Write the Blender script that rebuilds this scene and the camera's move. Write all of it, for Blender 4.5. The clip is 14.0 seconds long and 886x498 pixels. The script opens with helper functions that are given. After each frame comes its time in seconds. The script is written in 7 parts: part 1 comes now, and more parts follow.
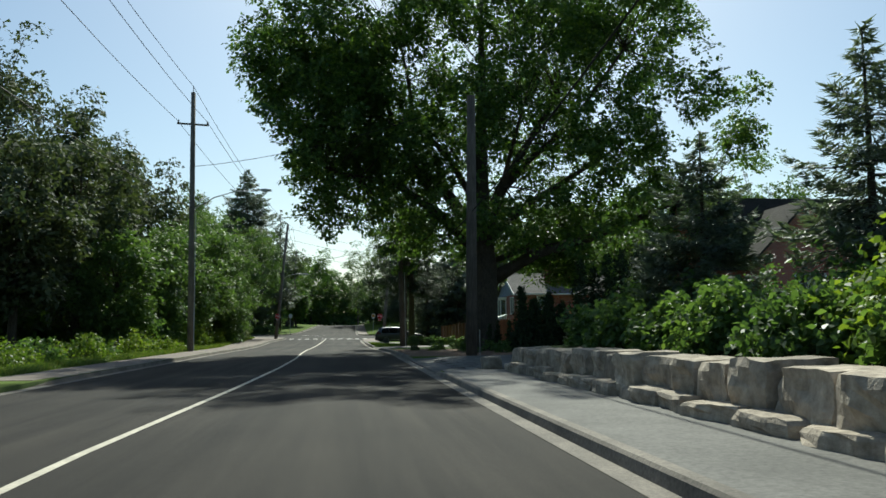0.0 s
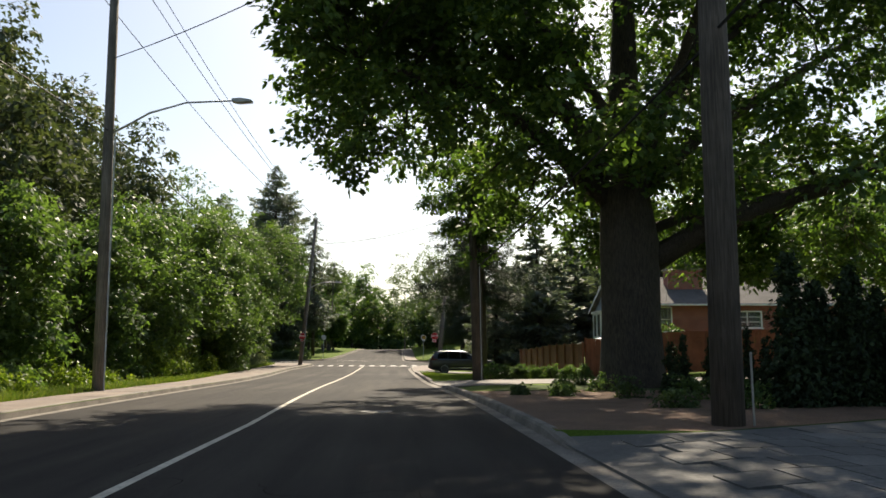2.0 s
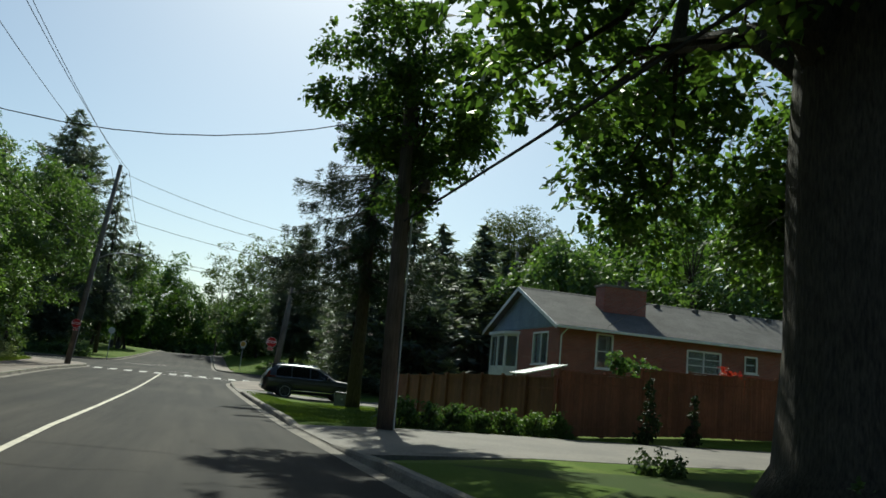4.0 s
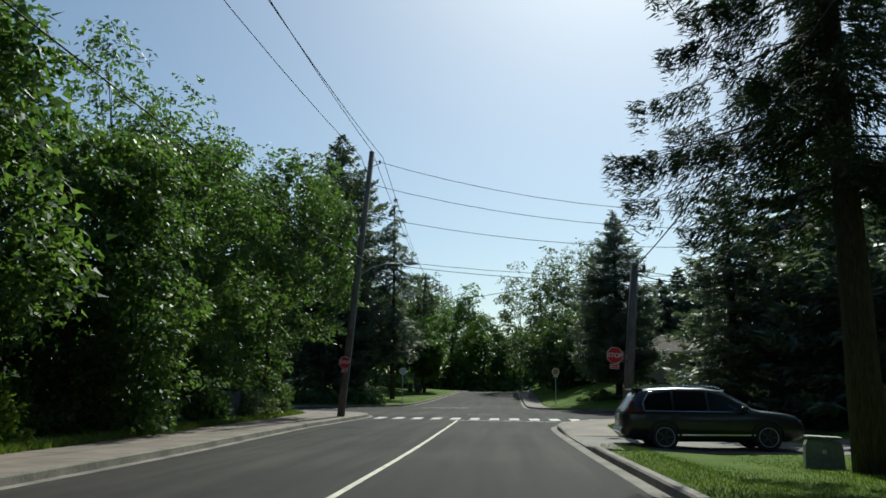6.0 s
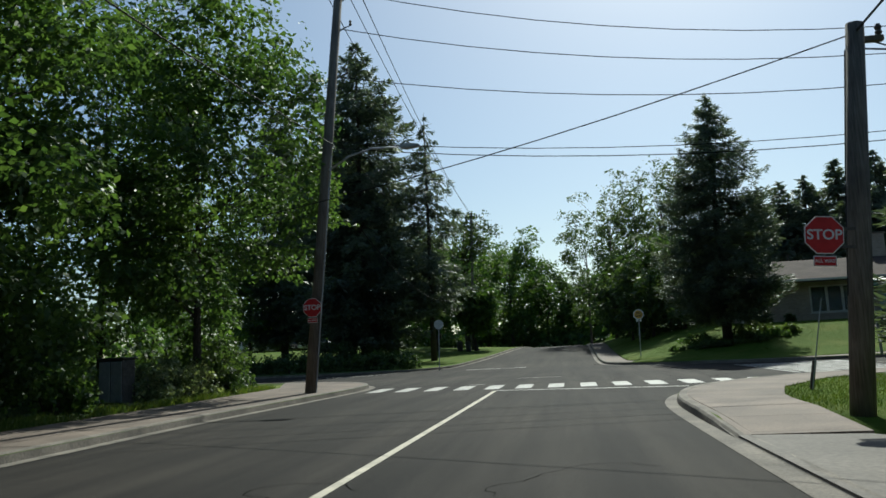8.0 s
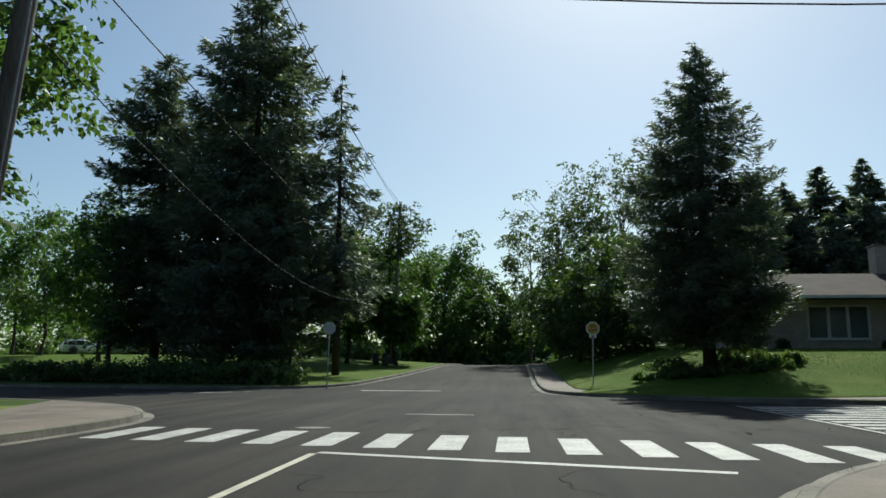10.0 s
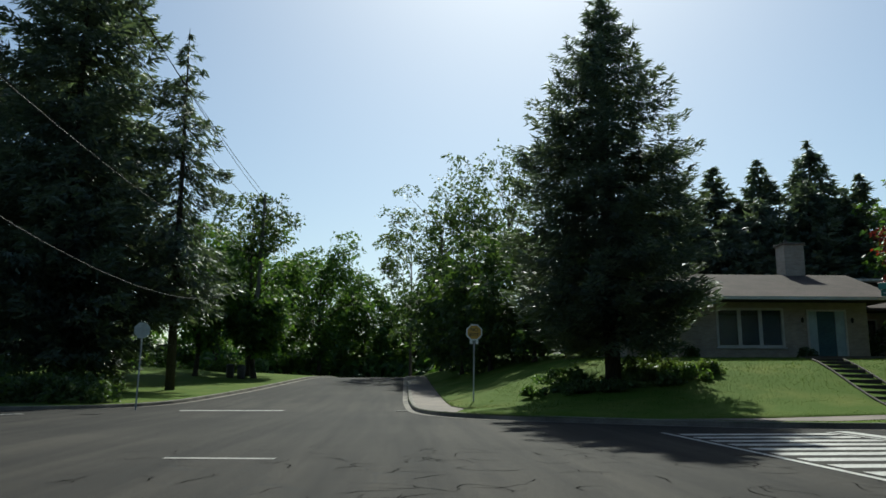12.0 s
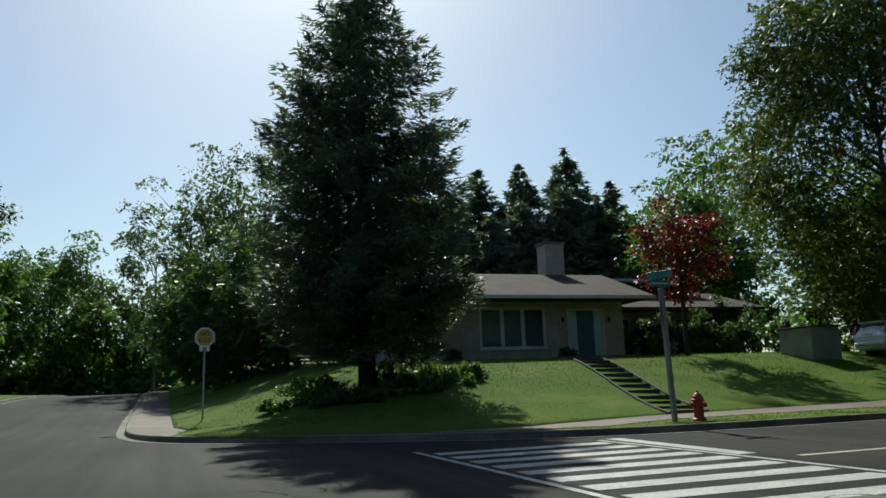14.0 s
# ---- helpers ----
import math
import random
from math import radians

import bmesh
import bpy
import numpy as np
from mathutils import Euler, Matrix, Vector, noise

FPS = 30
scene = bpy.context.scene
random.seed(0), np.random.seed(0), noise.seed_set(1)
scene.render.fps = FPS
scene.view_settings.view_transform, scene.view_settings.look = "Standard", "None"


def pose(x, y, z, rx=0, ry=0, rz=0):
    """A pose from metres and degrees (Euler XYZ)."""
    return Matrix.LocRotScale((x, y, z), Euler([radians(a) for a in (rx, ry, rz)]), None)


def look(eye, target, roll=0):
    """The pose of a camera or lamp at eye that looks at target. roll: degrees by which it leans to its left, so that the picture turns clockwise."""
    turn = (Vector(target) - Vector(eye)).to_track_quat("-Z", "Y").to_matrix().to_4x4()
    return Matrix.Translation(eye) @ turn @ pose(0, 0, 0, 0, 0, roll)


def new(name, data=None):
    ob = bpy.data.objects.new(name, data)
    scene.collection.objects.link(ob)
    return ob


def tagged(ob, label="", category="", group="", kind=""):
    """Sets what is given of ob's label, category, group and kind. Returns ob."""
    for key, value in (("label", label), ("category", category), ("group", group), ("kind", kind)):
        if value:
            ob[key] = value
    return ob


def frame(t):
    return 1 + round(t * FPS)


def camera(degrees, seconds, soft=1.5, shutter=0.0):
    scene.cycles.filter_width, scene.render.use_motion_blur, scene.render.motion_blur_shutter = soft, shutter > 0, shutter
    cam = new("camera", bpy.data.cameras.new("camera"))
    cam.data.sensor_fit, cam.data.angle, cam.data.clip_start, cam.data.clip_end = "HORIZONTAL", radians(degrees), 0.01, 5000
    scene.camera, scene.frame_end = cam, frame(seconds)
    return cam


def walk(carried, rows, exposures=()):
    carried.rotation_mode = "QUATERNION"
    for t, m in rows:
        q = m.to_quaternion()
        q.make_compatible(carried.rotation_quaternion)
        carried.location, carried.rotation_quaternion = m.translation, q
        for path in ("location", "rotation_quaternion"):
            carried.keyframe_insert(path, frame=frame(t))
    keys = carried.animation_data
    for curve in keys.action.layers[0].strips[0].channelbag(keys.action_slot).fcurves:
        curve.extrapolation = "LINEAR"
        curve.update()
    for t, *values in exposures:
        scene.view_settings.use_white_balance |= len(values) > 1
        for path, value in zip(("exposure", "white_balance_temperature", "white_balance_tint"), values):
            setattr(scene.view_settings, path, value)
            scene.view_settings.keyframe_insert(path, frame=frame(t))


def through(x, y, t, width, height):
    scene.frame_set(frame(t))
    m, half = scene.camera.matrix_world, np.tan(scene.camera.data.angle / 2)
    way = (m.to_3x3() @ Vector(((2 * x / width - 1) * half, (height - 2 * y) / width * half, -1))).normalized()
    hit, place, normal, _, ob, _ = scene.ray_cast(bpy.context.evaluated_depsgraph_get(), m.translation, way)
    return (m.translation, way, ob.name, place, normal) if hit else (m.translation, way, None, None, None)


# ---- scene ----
# ---- camera: seconds, eye x y z, yaw, pitch, roll ----
cam = camera(58.12, 14.0, soft=1.6)
PATH = [
    (0.0, -0.231, -1.364, 1.309, -6.76, 5.71, 0.59),
    (0.5, 0.006, 4.518, 1.270, -5.78, 5.53, 0.61),
    (1.0, 0.015, 10.139, 1.274, -4.96, 5.24, 1.38),
    (1.5, -0.030, 15.842, 1.285, -4.00, 5.85, 1.03),
    (2.0, 0.002, 21.649, 1.24, -3.44, 7.54, 0.26),
    (2.2, -0.038, 24.042, 1.341, -5.44, 7.34, -1.14),
    (4.3, -0.885, 42.576, 1.267, -17.45, 9.65, -4.92),
    (4.5, -0.916, 44.367, 1.275, -17.46, 9.62, -4.81),
    (5.0, -0.872, 49.076, 1.249, -12.64, 10.26, -3.30),
    (5.5, -0.703, 53.952, 1.227, -4.38, 12.34, -1.77),
    (6.0, -0.754, 58.652, 1.195, 4.17, 10.66, -0.15),
    (6.5, -0.769, 63.069, 1.195, 6.44, 9.42, 0.53),
    (7.0, -0.799, 67.068, 1.155, 7.54, 8.08, 0.53),
    (7.5, -0.683, 71.149, 1.154, 9.75, 10.12, 4.90),
    (8.0, -0.619, 75.075, 1.128, 9.08, 7.99, 2.70),
    (8.2, -0.593, 76.595, 1.144, 8.43, 7.04, 1.97),
    (10.3, 0.007, 89.945, 1.301, 4.27, 9.15, -0.10),
    (10.5, 0.109, 90.808, 1.312, 3.79, 9.22, -0.02),
    (11.0, 0.357, 92.799, 1.325, 2.48, 9.44, -0.23),
    (11.5, 0.618, 94.652, 1.339, 0.07, 10.11, -0.33),
    (12.0, 0.855, 96.231, 1.370, -3.11, 9.79, 0.03),
    (12.5, 1.122, 97.199, 1.369, -6.49, 10.09, 0.68),
    (13.0, 1.475, 98.318, 1.388, -10.67, 9.06, 1.24),
    (13.5, 1.892, 99.152, 1.409, -14.26, 9.34, 1.75),
    (14.0, 2.437, 100.216, 1.416, -19.28, 10.13, 2.23),
]
EXPOSURES = [(0.0, 0.34, 6200, -4), (1.05, 0.48, 6250, -3), (1.45, 0.92, 7300, 9), (2.2, 0.92, 7500, 10), (4.3, 0.08, 6100, -5), (5.0, 0.05, 6020, -3), (14.0, 0.1, 6080, -2)]
walk(cam, [(t, pose(x, y, z, 90 + pitch, roll, yaw)) for t, x, y, z, yaw, pitch, roll in PATH], EXPOSURES)

# ---- sky and sun ----
SUN_ELEVATION, SUN_AZIMUTH = 43.0, 10.0
world = bpy.data.worlds.new("sky")
scene.world = world
world.use_nodes = True
wn = world.node_tree.nodes
sky = wn.new("ShaderNodeTexSky")
sky.sky_type, sky.sun_disc = "NISHITA", False
sky.sun_elevation, sky.sun_rotation = radians(SUN_ELEVATION), radians(SUN_AZIMUTH)
sky.air_density, sky.dust_density, sky.ozone_density = 1.0, 1.0, 1.1
wn["Background"].inputs["Strength"].default_value = 0.088
world.node_tree.links.new(sky.outputs["Color"], wn["Background"].inputs["Color"])
sun = new("sun", bpy.data.lights.new("sun", "SUN"))
sun.data.energy, sun.data.angle, sun.data.color = 5.0, radians(0.6), (1.0, 0.94, 0.84)
az, el = radians(SUN_AZIMUTH), radians(SUN_ELEVATION)
sun.matrix_world = look((0, 0, 60), Vector((0, 0, 60)) - Vector((math.sin(az) * math.cos(el), math.cos(az) * math.cos(el), math.sin(el))))

# ---- materials ----
def blank(name):
    m = bpy.data.materials.new(name)
    m.use_nodes = True
    nt = m.node_tree
    return m, nt, nt.nodes["Principled BSDF"]


def noise_node(nt, scale, detail=4.0, rough=0.6, stretch=(1, 1, 1)):
    geo = nt.nodes.new("ShaderNodeNewGeometry")
    mp = nt.nodes.new("ShaderNodeMapping")
    mp.inputs["Scale"].default_value = stretch
    n = nt.nodes.new("ShaderNodeTexNoise")
    n.inputs["Scale"].default_value, n.inputs["Detail"].default_value, n.inputs["Roughness"].default_value = scale, detail, rough
    nt.links.new(geo.outputs["Position"], mp.inputs["Vector"])
    nt.links.new(mp.outputs["Vector"], n.inputs["Vector"])
    return n.outputs["Fac"]


def ramp(nt, fac, stops):
    r = nt.nodes.new("ShaderNodeValToRGB")
    while len(r.color_ramp.elements) < len(stops):
        r.color_ramp.elements.new(0.5)
    for e, (p, c) in zip(r.color_ramp.elements, stops):
        e.position, e.color = p, (*c, 1)
    nt.links.new(fac, r.inputs["Fac"])
    return r.outputs["Color"]


def blend(nt, fac, a, b, mode="MIX"):
    x = nt.nodes.new("ShaderNodeMix")
    x.data_type, x.blend_type = "RGBA", mode
    for val, sock in ((fac, x.inputs[0]), (a, x.inputs[6]), (b, x.inputs[7])):
        if isinstance(val, (int, float)):
            sock.default_value = val
        elif isinstance(val, tuple):
            sock.default_value = (*val, 1)
        else:
            nt.links.new(val, sock)
    return x.outputs[2]


def bump(nt, bsdf, fac, strength, distance=0.02):
    b = nt.nodes.new("ShaderNodeBump")
    b.inputs["Strength"].default_value, b.inputs["Distance"].default_value = strength, distance
    nt.links.new(fac, b.inputs["Height"])
    nt.links.new(b.outputs["Normal"], bsdf.inputs["Normal"])


def surface(name, dark, light, rough=0.8, fine=20.0, coarse=1.2, relief=0.3, distance=0.01, stretch=(1, 1, 1), stain=0.35, vary=0.0, metal=0.0, spec=0.5):
    """Two scales of colour, fine relief, and, with vary, a tone for each piece."""
    m, nt, b = blank(name)
    f, c = noise_node(nt, fine, 5, 0.65, stretch), noise_node(nt, coarse, 3, 0.55)
    col = ramp(nt, f, [(0.32, dark), (0.68, light)])
    shade = ramp(nt, c, [(0.35, (1 - stain,) * 3), (0.65, (1, 1, 1))])
    col = blend(nt, 1.0, col, shade, "MULTIPLY")
    if vary:
        info = nt.nodes.new("ShaderNodeObjectInfo")
        tone = ramp(nt, info.outputs["Random"], [(0.0, (1 - vary,) * 3), (1.0, (1, 1, 1))])
        col = blend(nt, 1.0, col, tone, "MULTIPLY")
    nt.links.new(col, b.inputs["Base Color"])
    b.inputs["Roughness"].default_value, b.inputs["Metallic"].default_value = rough, metal
    b.inputs["Specular IOR Level"].default_value = spec
    if relief:
        bump(nt, b, f, relief, distance)
    return m


def leafy(name, dark, mid, light, through=0.42, rough=0.5):
    """Leaves: each its own tone, some light passing through."""
    m, nt, b = blank(name)
    geo = nt.nodes.new("ShaderNodeNewGeometry")
    col = ramp(nt, geo.outputs["Random Per Island"], [(0.0, dark), (0.55, mid), (1.0, light)])
    patch = ramp(nt, noise_node(nt, 0.4, 3), [(0.35, (0.65, 0.72, 0.75)), (0.65, (1.12, 1.1, 0.95))])
    col = blend(nt, 1.0, col, patch, "MULTIPLY")
    nt.links.new(col, b.inputs["Base Color"])
    b.inputs["Roughness"].default_value = rough
    b.inputs["Specular IOR Level"].default_value = 0.4
    t = nt.nodes.new("ShaderNodeBsdfTranslucent")
    warm = blend(nt, 1.0, col, (1.15, 1.25, 0.55), "MULTIPLY")
    nt.links.new(warm, t.inputs["Color"])
    mix = nt.nodes.new("ShaderNodeMixShader")
    mix.inputs[0].default_value = through
    out = nt.nodes["Material Output"]
    nt.links.new(b.outputs[0], mix.inputs[1])
    nt.links.new(t.outputs[0], mix.inputs[2])
    nt.links.new(mix.outputs[0], out.inputs["Surface"])
    return m


def asphalt_material():
    m, nt, b = blank("asphalt")
    grit, wear, big = noise_node(nt, 60, 4, 0.7), noise_node(nt, 1.5, 5, 0.6, (1, 0.045, 1)), noise_node(nt, 0.12, 3, 0.5)
    col = ramp(nt, grit, [(0.3, (0.0155, 0.0141, 0.0128)), (0.7, (0.042, 0.0382, 0.0345))])
    col = blend(nt, 1.0, col, ramp(nt, wear, [(0.34, (0.5, 0.5, 0.52)), (0.66, (1.32, 1.28, 1.22))]), "MULTIPLY")
    col = blend(nt, 1.0, col, ramp(nt, big, [(0.38, (0.72, 0.72, 0.73)), (0.62, (1.25, 1.22, 1.18))]), "MULTIPLY")
    # cracks, thin and dark, where a second noise lets them be
    geo = nt.nodes.new("ShaderNodeNewGeometry")
    v = nt.nodes.new("ShaderNodeTexVoronoi")
    v.feature = "DISTANCE_TO_EDGE"
    v.inputs["Scale"].default_value = 0.75
    warp = nt.nodes.new("ShaderNodeTexNoise")
    warp.inputs["Scale"].default_value = 1.6
    nt.links.new(geo.outputs["Position"], warp.inputs["Vector"])
    nt.links.new(blend(nt, 0.14, geo.outputs["Position"], warp.outputs["Color"], "LINEAR_LIGHT"), v.inputs["Vector"])
    line = ramp(nt, v.outputs["Distance"], [(0.0, (1, 1, 1)), (0.022, (0, 0, 0))])
    where = ramp(nt, noise_node(nt, 0.1, 2, 0.5), [(0.5, (0, 0, 0)), (0.6, (1, 1, 1))])
    col = blend(nt, blend(nt, 1.0, line, where, "MULTIPLY"), col, (0.022, 0.022, 0.022))
    nt.links.new(col, b.inputs["Base Color"])
    b.inputs["Roughness"].default_value = 0.85
    b.inputs["Specular IOR Level"].default_value = 0.12
    bump(nt, b, grit, 0.5, 0.012)
    return m


def grass_material(name, a, bcol, dry):
    m, nt, b = blank(name)
    f, c = noise_node(nt, 28, 5, 0.75), noise_node(nt, 0.5, 4, 0.6)
    col = ramp(nt, f, [(0.3, a), (0.7, bcol)])
    col = blend(nt, ramp(nt, c, [(0.48, (0, 0, 0)), (0.78, (0.7, 0.7, 0.7))]), col, dry)
    nt.links.new(col, b.inputs["Base Color"])
    b.inputs["Roughness"].default_value = 0.9
    b.inputs["Specular IOR Level"].default_value = 0.05
    bump(nt, b, f, 0.45, 0.03)
    return m


def glass_material(name, tint=(0.75, 0.85, 0.88)):
    m, nt, b = blank(name)
    b.inputs["Base Color"].default_value = (*tint, 1)
    b.inputs["Roughness"].default_value = 0.03
    b.inputs["Transmission Weight"].default_value = 0.9
    b.inputs["IOR"].default_value = 1.45
    return m


ASPHALT = asphalt_material()
CONCRETE = surface("concrete", (0.15, 0.112, 0.087), (0.255, 0.195, 0.152), 0.85, 30, 0.8, 0.3, stain=0.4, vary=0.22)
KERB = surface("kerb_concrete", (0.14, 0.12, 0.1), (0.28, 0.245, 0.2), 0.9, 25, 0.9, 0.4, stain=0.5)
PAVER = surface("grey_paving", (0.095, 0.09, 0.082), (0.185, 0.176, 0.16), 0.9, 18, 0.7, 0.3, stain=0.35, vary=0.3)
DRIVE = surface("driveway_concrete", (0.115, 0.1, 0.085), (0.2, 0.175, 0.15), 0.85, 16, 0.5, 0.3, stain=0.3)
GRASS = grass_material("lawn", (0.045, 0.082, 0.012), (0.108, 0.162, 0.024), (0.17, 0.182, 0.045))
GRASS_DRY = grass_material("verge_grass", (0.06, 0.1, 0.02), (0.15, 0.19, 0.045), (0.25, 0.22, 0.11))
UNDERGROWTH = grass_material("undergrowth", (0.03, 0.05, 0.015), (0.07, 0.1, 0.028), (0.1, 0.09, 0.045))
MULCH = surface("mulch", (0.09, 0.05, 0.03), (0.29, 0.165, 0.1), 0.95, 30, 1.0, 1.0, 0.03, stain=0.3)
PAINT_ROAD = surface("worn_road_paint", (0.26, 0.25, 0.23), (0.6, 0.585, 0.55), 0.7, 22, 2.0, 0.2, stain=0.3)
PAINT_YELLOW = surface("worn_yellow_paint", (0.42, 0.375, 0.285), (0.65, 0.59, 0.475), 0.7, 22, 2.0, 0.2, stain=0.3)
PAINT_WORN = surface("nearly_worn_off_paint", (0.09, 0.085, 0.078), (0.42, 0.4, 0.37), 0.75, 26, 2.0, 0.2, stain=0.45)
STONE = surface("quarried_limestone", (0.28, 0.225, 0.165), (0.64, 0.54, 0.42), 0.9, 5, 0.9, 0.8, 0.05, stain=0.45, vary=0.3)
BARK = surface("bark", (0.025, 0.02, 0.015), (0.1, 0.08, 0.06), 0.95, 9, 1.5, 1.0, 0.05, (3, 3, 0.5), stain=0.3)
BARK_GREY = surface("grey_bark", (0.06, 0.05, 0.045), (0.19, 0.17, 0.15), 0.95, 9, 1.5, 0.9, 0.04, (3, 3, 0.5), stain=0.3)
POLE_WOOD = surface("weathered_pole_wood", (0.1, 0.088, 0.076), (0.25, 0.222, 0.195), 0.9, 14, 1.2, 0.5, 0.015, (3, 3, 0.12), stain=0.35)
# darker copy of the pole wood, with shade put into the colour
POLE_SHADED = surface("shaded_pole_wood", (0.05, 0.038, 0.031), (0.15, 0.122, 0.1), 0.9, 14, 1.2, 0.5, 0.015, (3, 3, 0.12), stain=0.35)
METAL = surface("galvanised_steel", (0.36, 0.37, 0.38), (0.5, 0.51, 0.52), 0.5, 12, 2, 0.05, metal=0.3, stain=0.2)
SIGN_BACK = surface("bare_aluminium", (0.5, 0.51, 0.52), (0.62, 0.63, 0.64), 0.4, 8, 2, 0.0, metal=0.7, stain=0.15)
SIGN_RED = surface("red_sign_sheeting", (0.5, 0.012, 0.016), (0.62, 0.02, 0.025), 0.45, 8, 2, 0.0, stain=0.12)
SIGN_WHITE = surface("white_sign_sheeting", (0.75, 0.75, 0.74), (0.82, 0.82, 0.81), 0.45, 8, 2, 0.0, stain=0.1)
SIGN_YELLOW = surface("yellow_sign_sheeting", (0.6, 0.33, 0.045), (0.7, 0.41, 0.07), 0.45, 8, 2, 0.0, stain=0.1)
SIGN_BLACK = surface("black_lettering", (0.012, 0.012, 0.012), (0.02, 0.02, 0.02), 0.5, 8, 2, 0.0)
SIGN_GREEN = surface("street_name_green", (0.03, 0.16, 0.14), (0.05, 0.22, 0.19), 0.45, 8, 2, 0.0, stain=0.1)
WIRE = surface("weathered_black_cable", (0.025, 0.025, 0.025), (0.05, 0.05, 0.05), 0.7, 8, 2, 0.0, spec=0.12)
RUBBER = surface("rubber", (0.012, 0.012, 0.012), (0.03, 0.03, 0.03), 0.8, 30, 3, 0.2)
CAR_PAINT, _nt, _b = blank("dark_car_paint")
_b.inputs["Base Color"].default_value, _b.inputs["Roughness"].default_value = (0.014, 0.016, 0.02, 1), 0.35
_b.inputs["Coat Weight"].default_value, _b.inputs["Coat Roughness"].default_value = 0.35, 0.08
_nt.links.new(ramp(_nt, noise_node(_nt, 3, 4), [(0.3, (0.006, 0.007, 0.01)), (0.7, (0.011, 0.012, 0.017))]), _b.inputs["Base Color"])
WHITE_CAR, _nt, _b = blank("white_car_paint")
_b.inputs["Base Color"].default_value, _b.inputs["Roughness"].default_value, _b.inputs["Coat Weight"].default_value = (0.75, 0.75, 0.75, 1), 0.3, 1.0
CHROME = surface("chrome", (0.7, 0.7, 0.71), (0.8, 0.8, 0.81), 0.15, 6, 2, 0.0, metal=1.0, stain=0.1)
TAIL_RED = surface("red_lamp_lens", (0.09, 0.006, 0.006), (0.15, 0.009, 0.009), 0.2, 6, 2, 0.0)
DARK_GLASS = glass_material("dark_tinted_glass", (0.1, 0.11, 0.12))
PANE = glass_material("window_glass")
WHITE_TRIM = surface("white_painted_trim", (0.78, 0.79, 0.79), (0.86, 0.87, 0.86), 0.6, 12, 1.5, 0.1, stain=0.15)
CREAM_TRIM = surface("cream_painted_trim", (0.62, 0.6, 0.55), (0.74, 0.72, 0.66), 0.65, 12, 1.5, 0.1, stain=0.2)
BLUE_DOOR = surface("blue_green_door_paint", (0.05, 0.11, 0.13), (0.08, 0.16, 0.18), 0.5, 9, 1.5, 0.05, stain=0.2)
PALE_DOOR = surface("pale_turquoise_paint", (0.42, 0.54, 0.54), (0.52, 0.63, 0.63), 0.6, 9, 1.5, 0.05, stain=0.2)
SIDING_BLUE = surface("blue_grey_siding", (0.2, 0.27, 0.34), (0.28, 0.35, 0.42), 0.7, 7, 1.2, 0.1, stain=0.2)
SHINGLE = surface("asphalt_shingles", (0.085, 0.08, 0.076), (0.18, 0.17, 0.16), 0.92, 10, 0.8, 0.5, 0.02, (1, 3, 3), stain=0.3, spec=0.15)
SHINGLE_B = surface("brown_shingles", (0.058, 0.043, 0.038), (0.115, 0.088, 0.078), 0.92, 10, 0.8, 0.5, 0.02, (1, 3, 3), stain=0.3, spec=0.15)
SHINGLE_DARK = surface("dark_shingles", (0.025, 0.023, 0.022), (0.055, 0.052, 0.05), 0.92, 10, 0.8, 0.5, 0.02, (1, 3, 3), stain=0.3, spec=0.12)
DARK_ROOM = surface("dim_room_plaster", (0.09, 0.085, 0.08), (0.14, 0.13, 0.12), 0.9, 4, 1, 0.0)
CURTAIN = surface("pale_curtain", (0.5, 0.5, 0.48), (0.65, 0.64, 0.62), 0.9, 6, 1, 0.2, 0.02, (9, 9, 0.3))
FENCE_WOOD = surface("red_brown_stained_cedar", (0.17, 0.068, 0.036), (0.35, 0.148, 0.078), 0.8, 14, 1.0, 0.4, 0.01, (5, 5, 0.4), stain=0.3, vary=0.28)
TIMBER = surface("weathered_timber", (0.12, 0.09, 0.065), (0.28, 0.22, 0.17), 0.9, 14, 1.2, 0.5, 0.01, (4, 4, 0.5), stain=0.3, vary=0.25)
HYDRANT_RED = surface("faded_red_enamel", (0.3, 0.03, 0.03), (0.45, 0.055, 0.05), 0.5, 9, 2, 0.15, stain=0.25)
IRON = surface("cast_iron", (0.06, 0.055, 0.05), (0.14, 0.13, 0.12), 0.7, 14, 2, 0.4, stain=0.3, metal=0.4)
OLD_SLEEPER = surface("old_dark_sleeper", (0.04, 0.032, 0.026), (0.11, 0.09, 0.075), 0.9, 14, 1.2, 0.5, 0.01, (4, 4, 0.5), stain=0.3)
PALE_POST = surface("silvered_wood", (0.26, 0.24, 0.21), (0.42, 0.395, 0.35), 0.9, 14, 1.2, 0.4, 0.01, (4, 4, 0.3), stain=0.3)
PEDESTAL = surface("faded_green_enamel", (0.1, 0.115, 0.1), (0.19, 0.205, 0.18), 0.55, 9, 2, 0.1, stain=0.3)
TAR = surface("dark_crack", (0.006, 0.006, 0.006), (0.014, 0.014, 0.013), 1.0, 20, 2, 0.0, spec=0.0)
SOIL = surface("soil", (0.03, 0.022, 0.015), (0.09, 0.065, 0.045), 0.95, 14, 1, 0.8, 0.03)


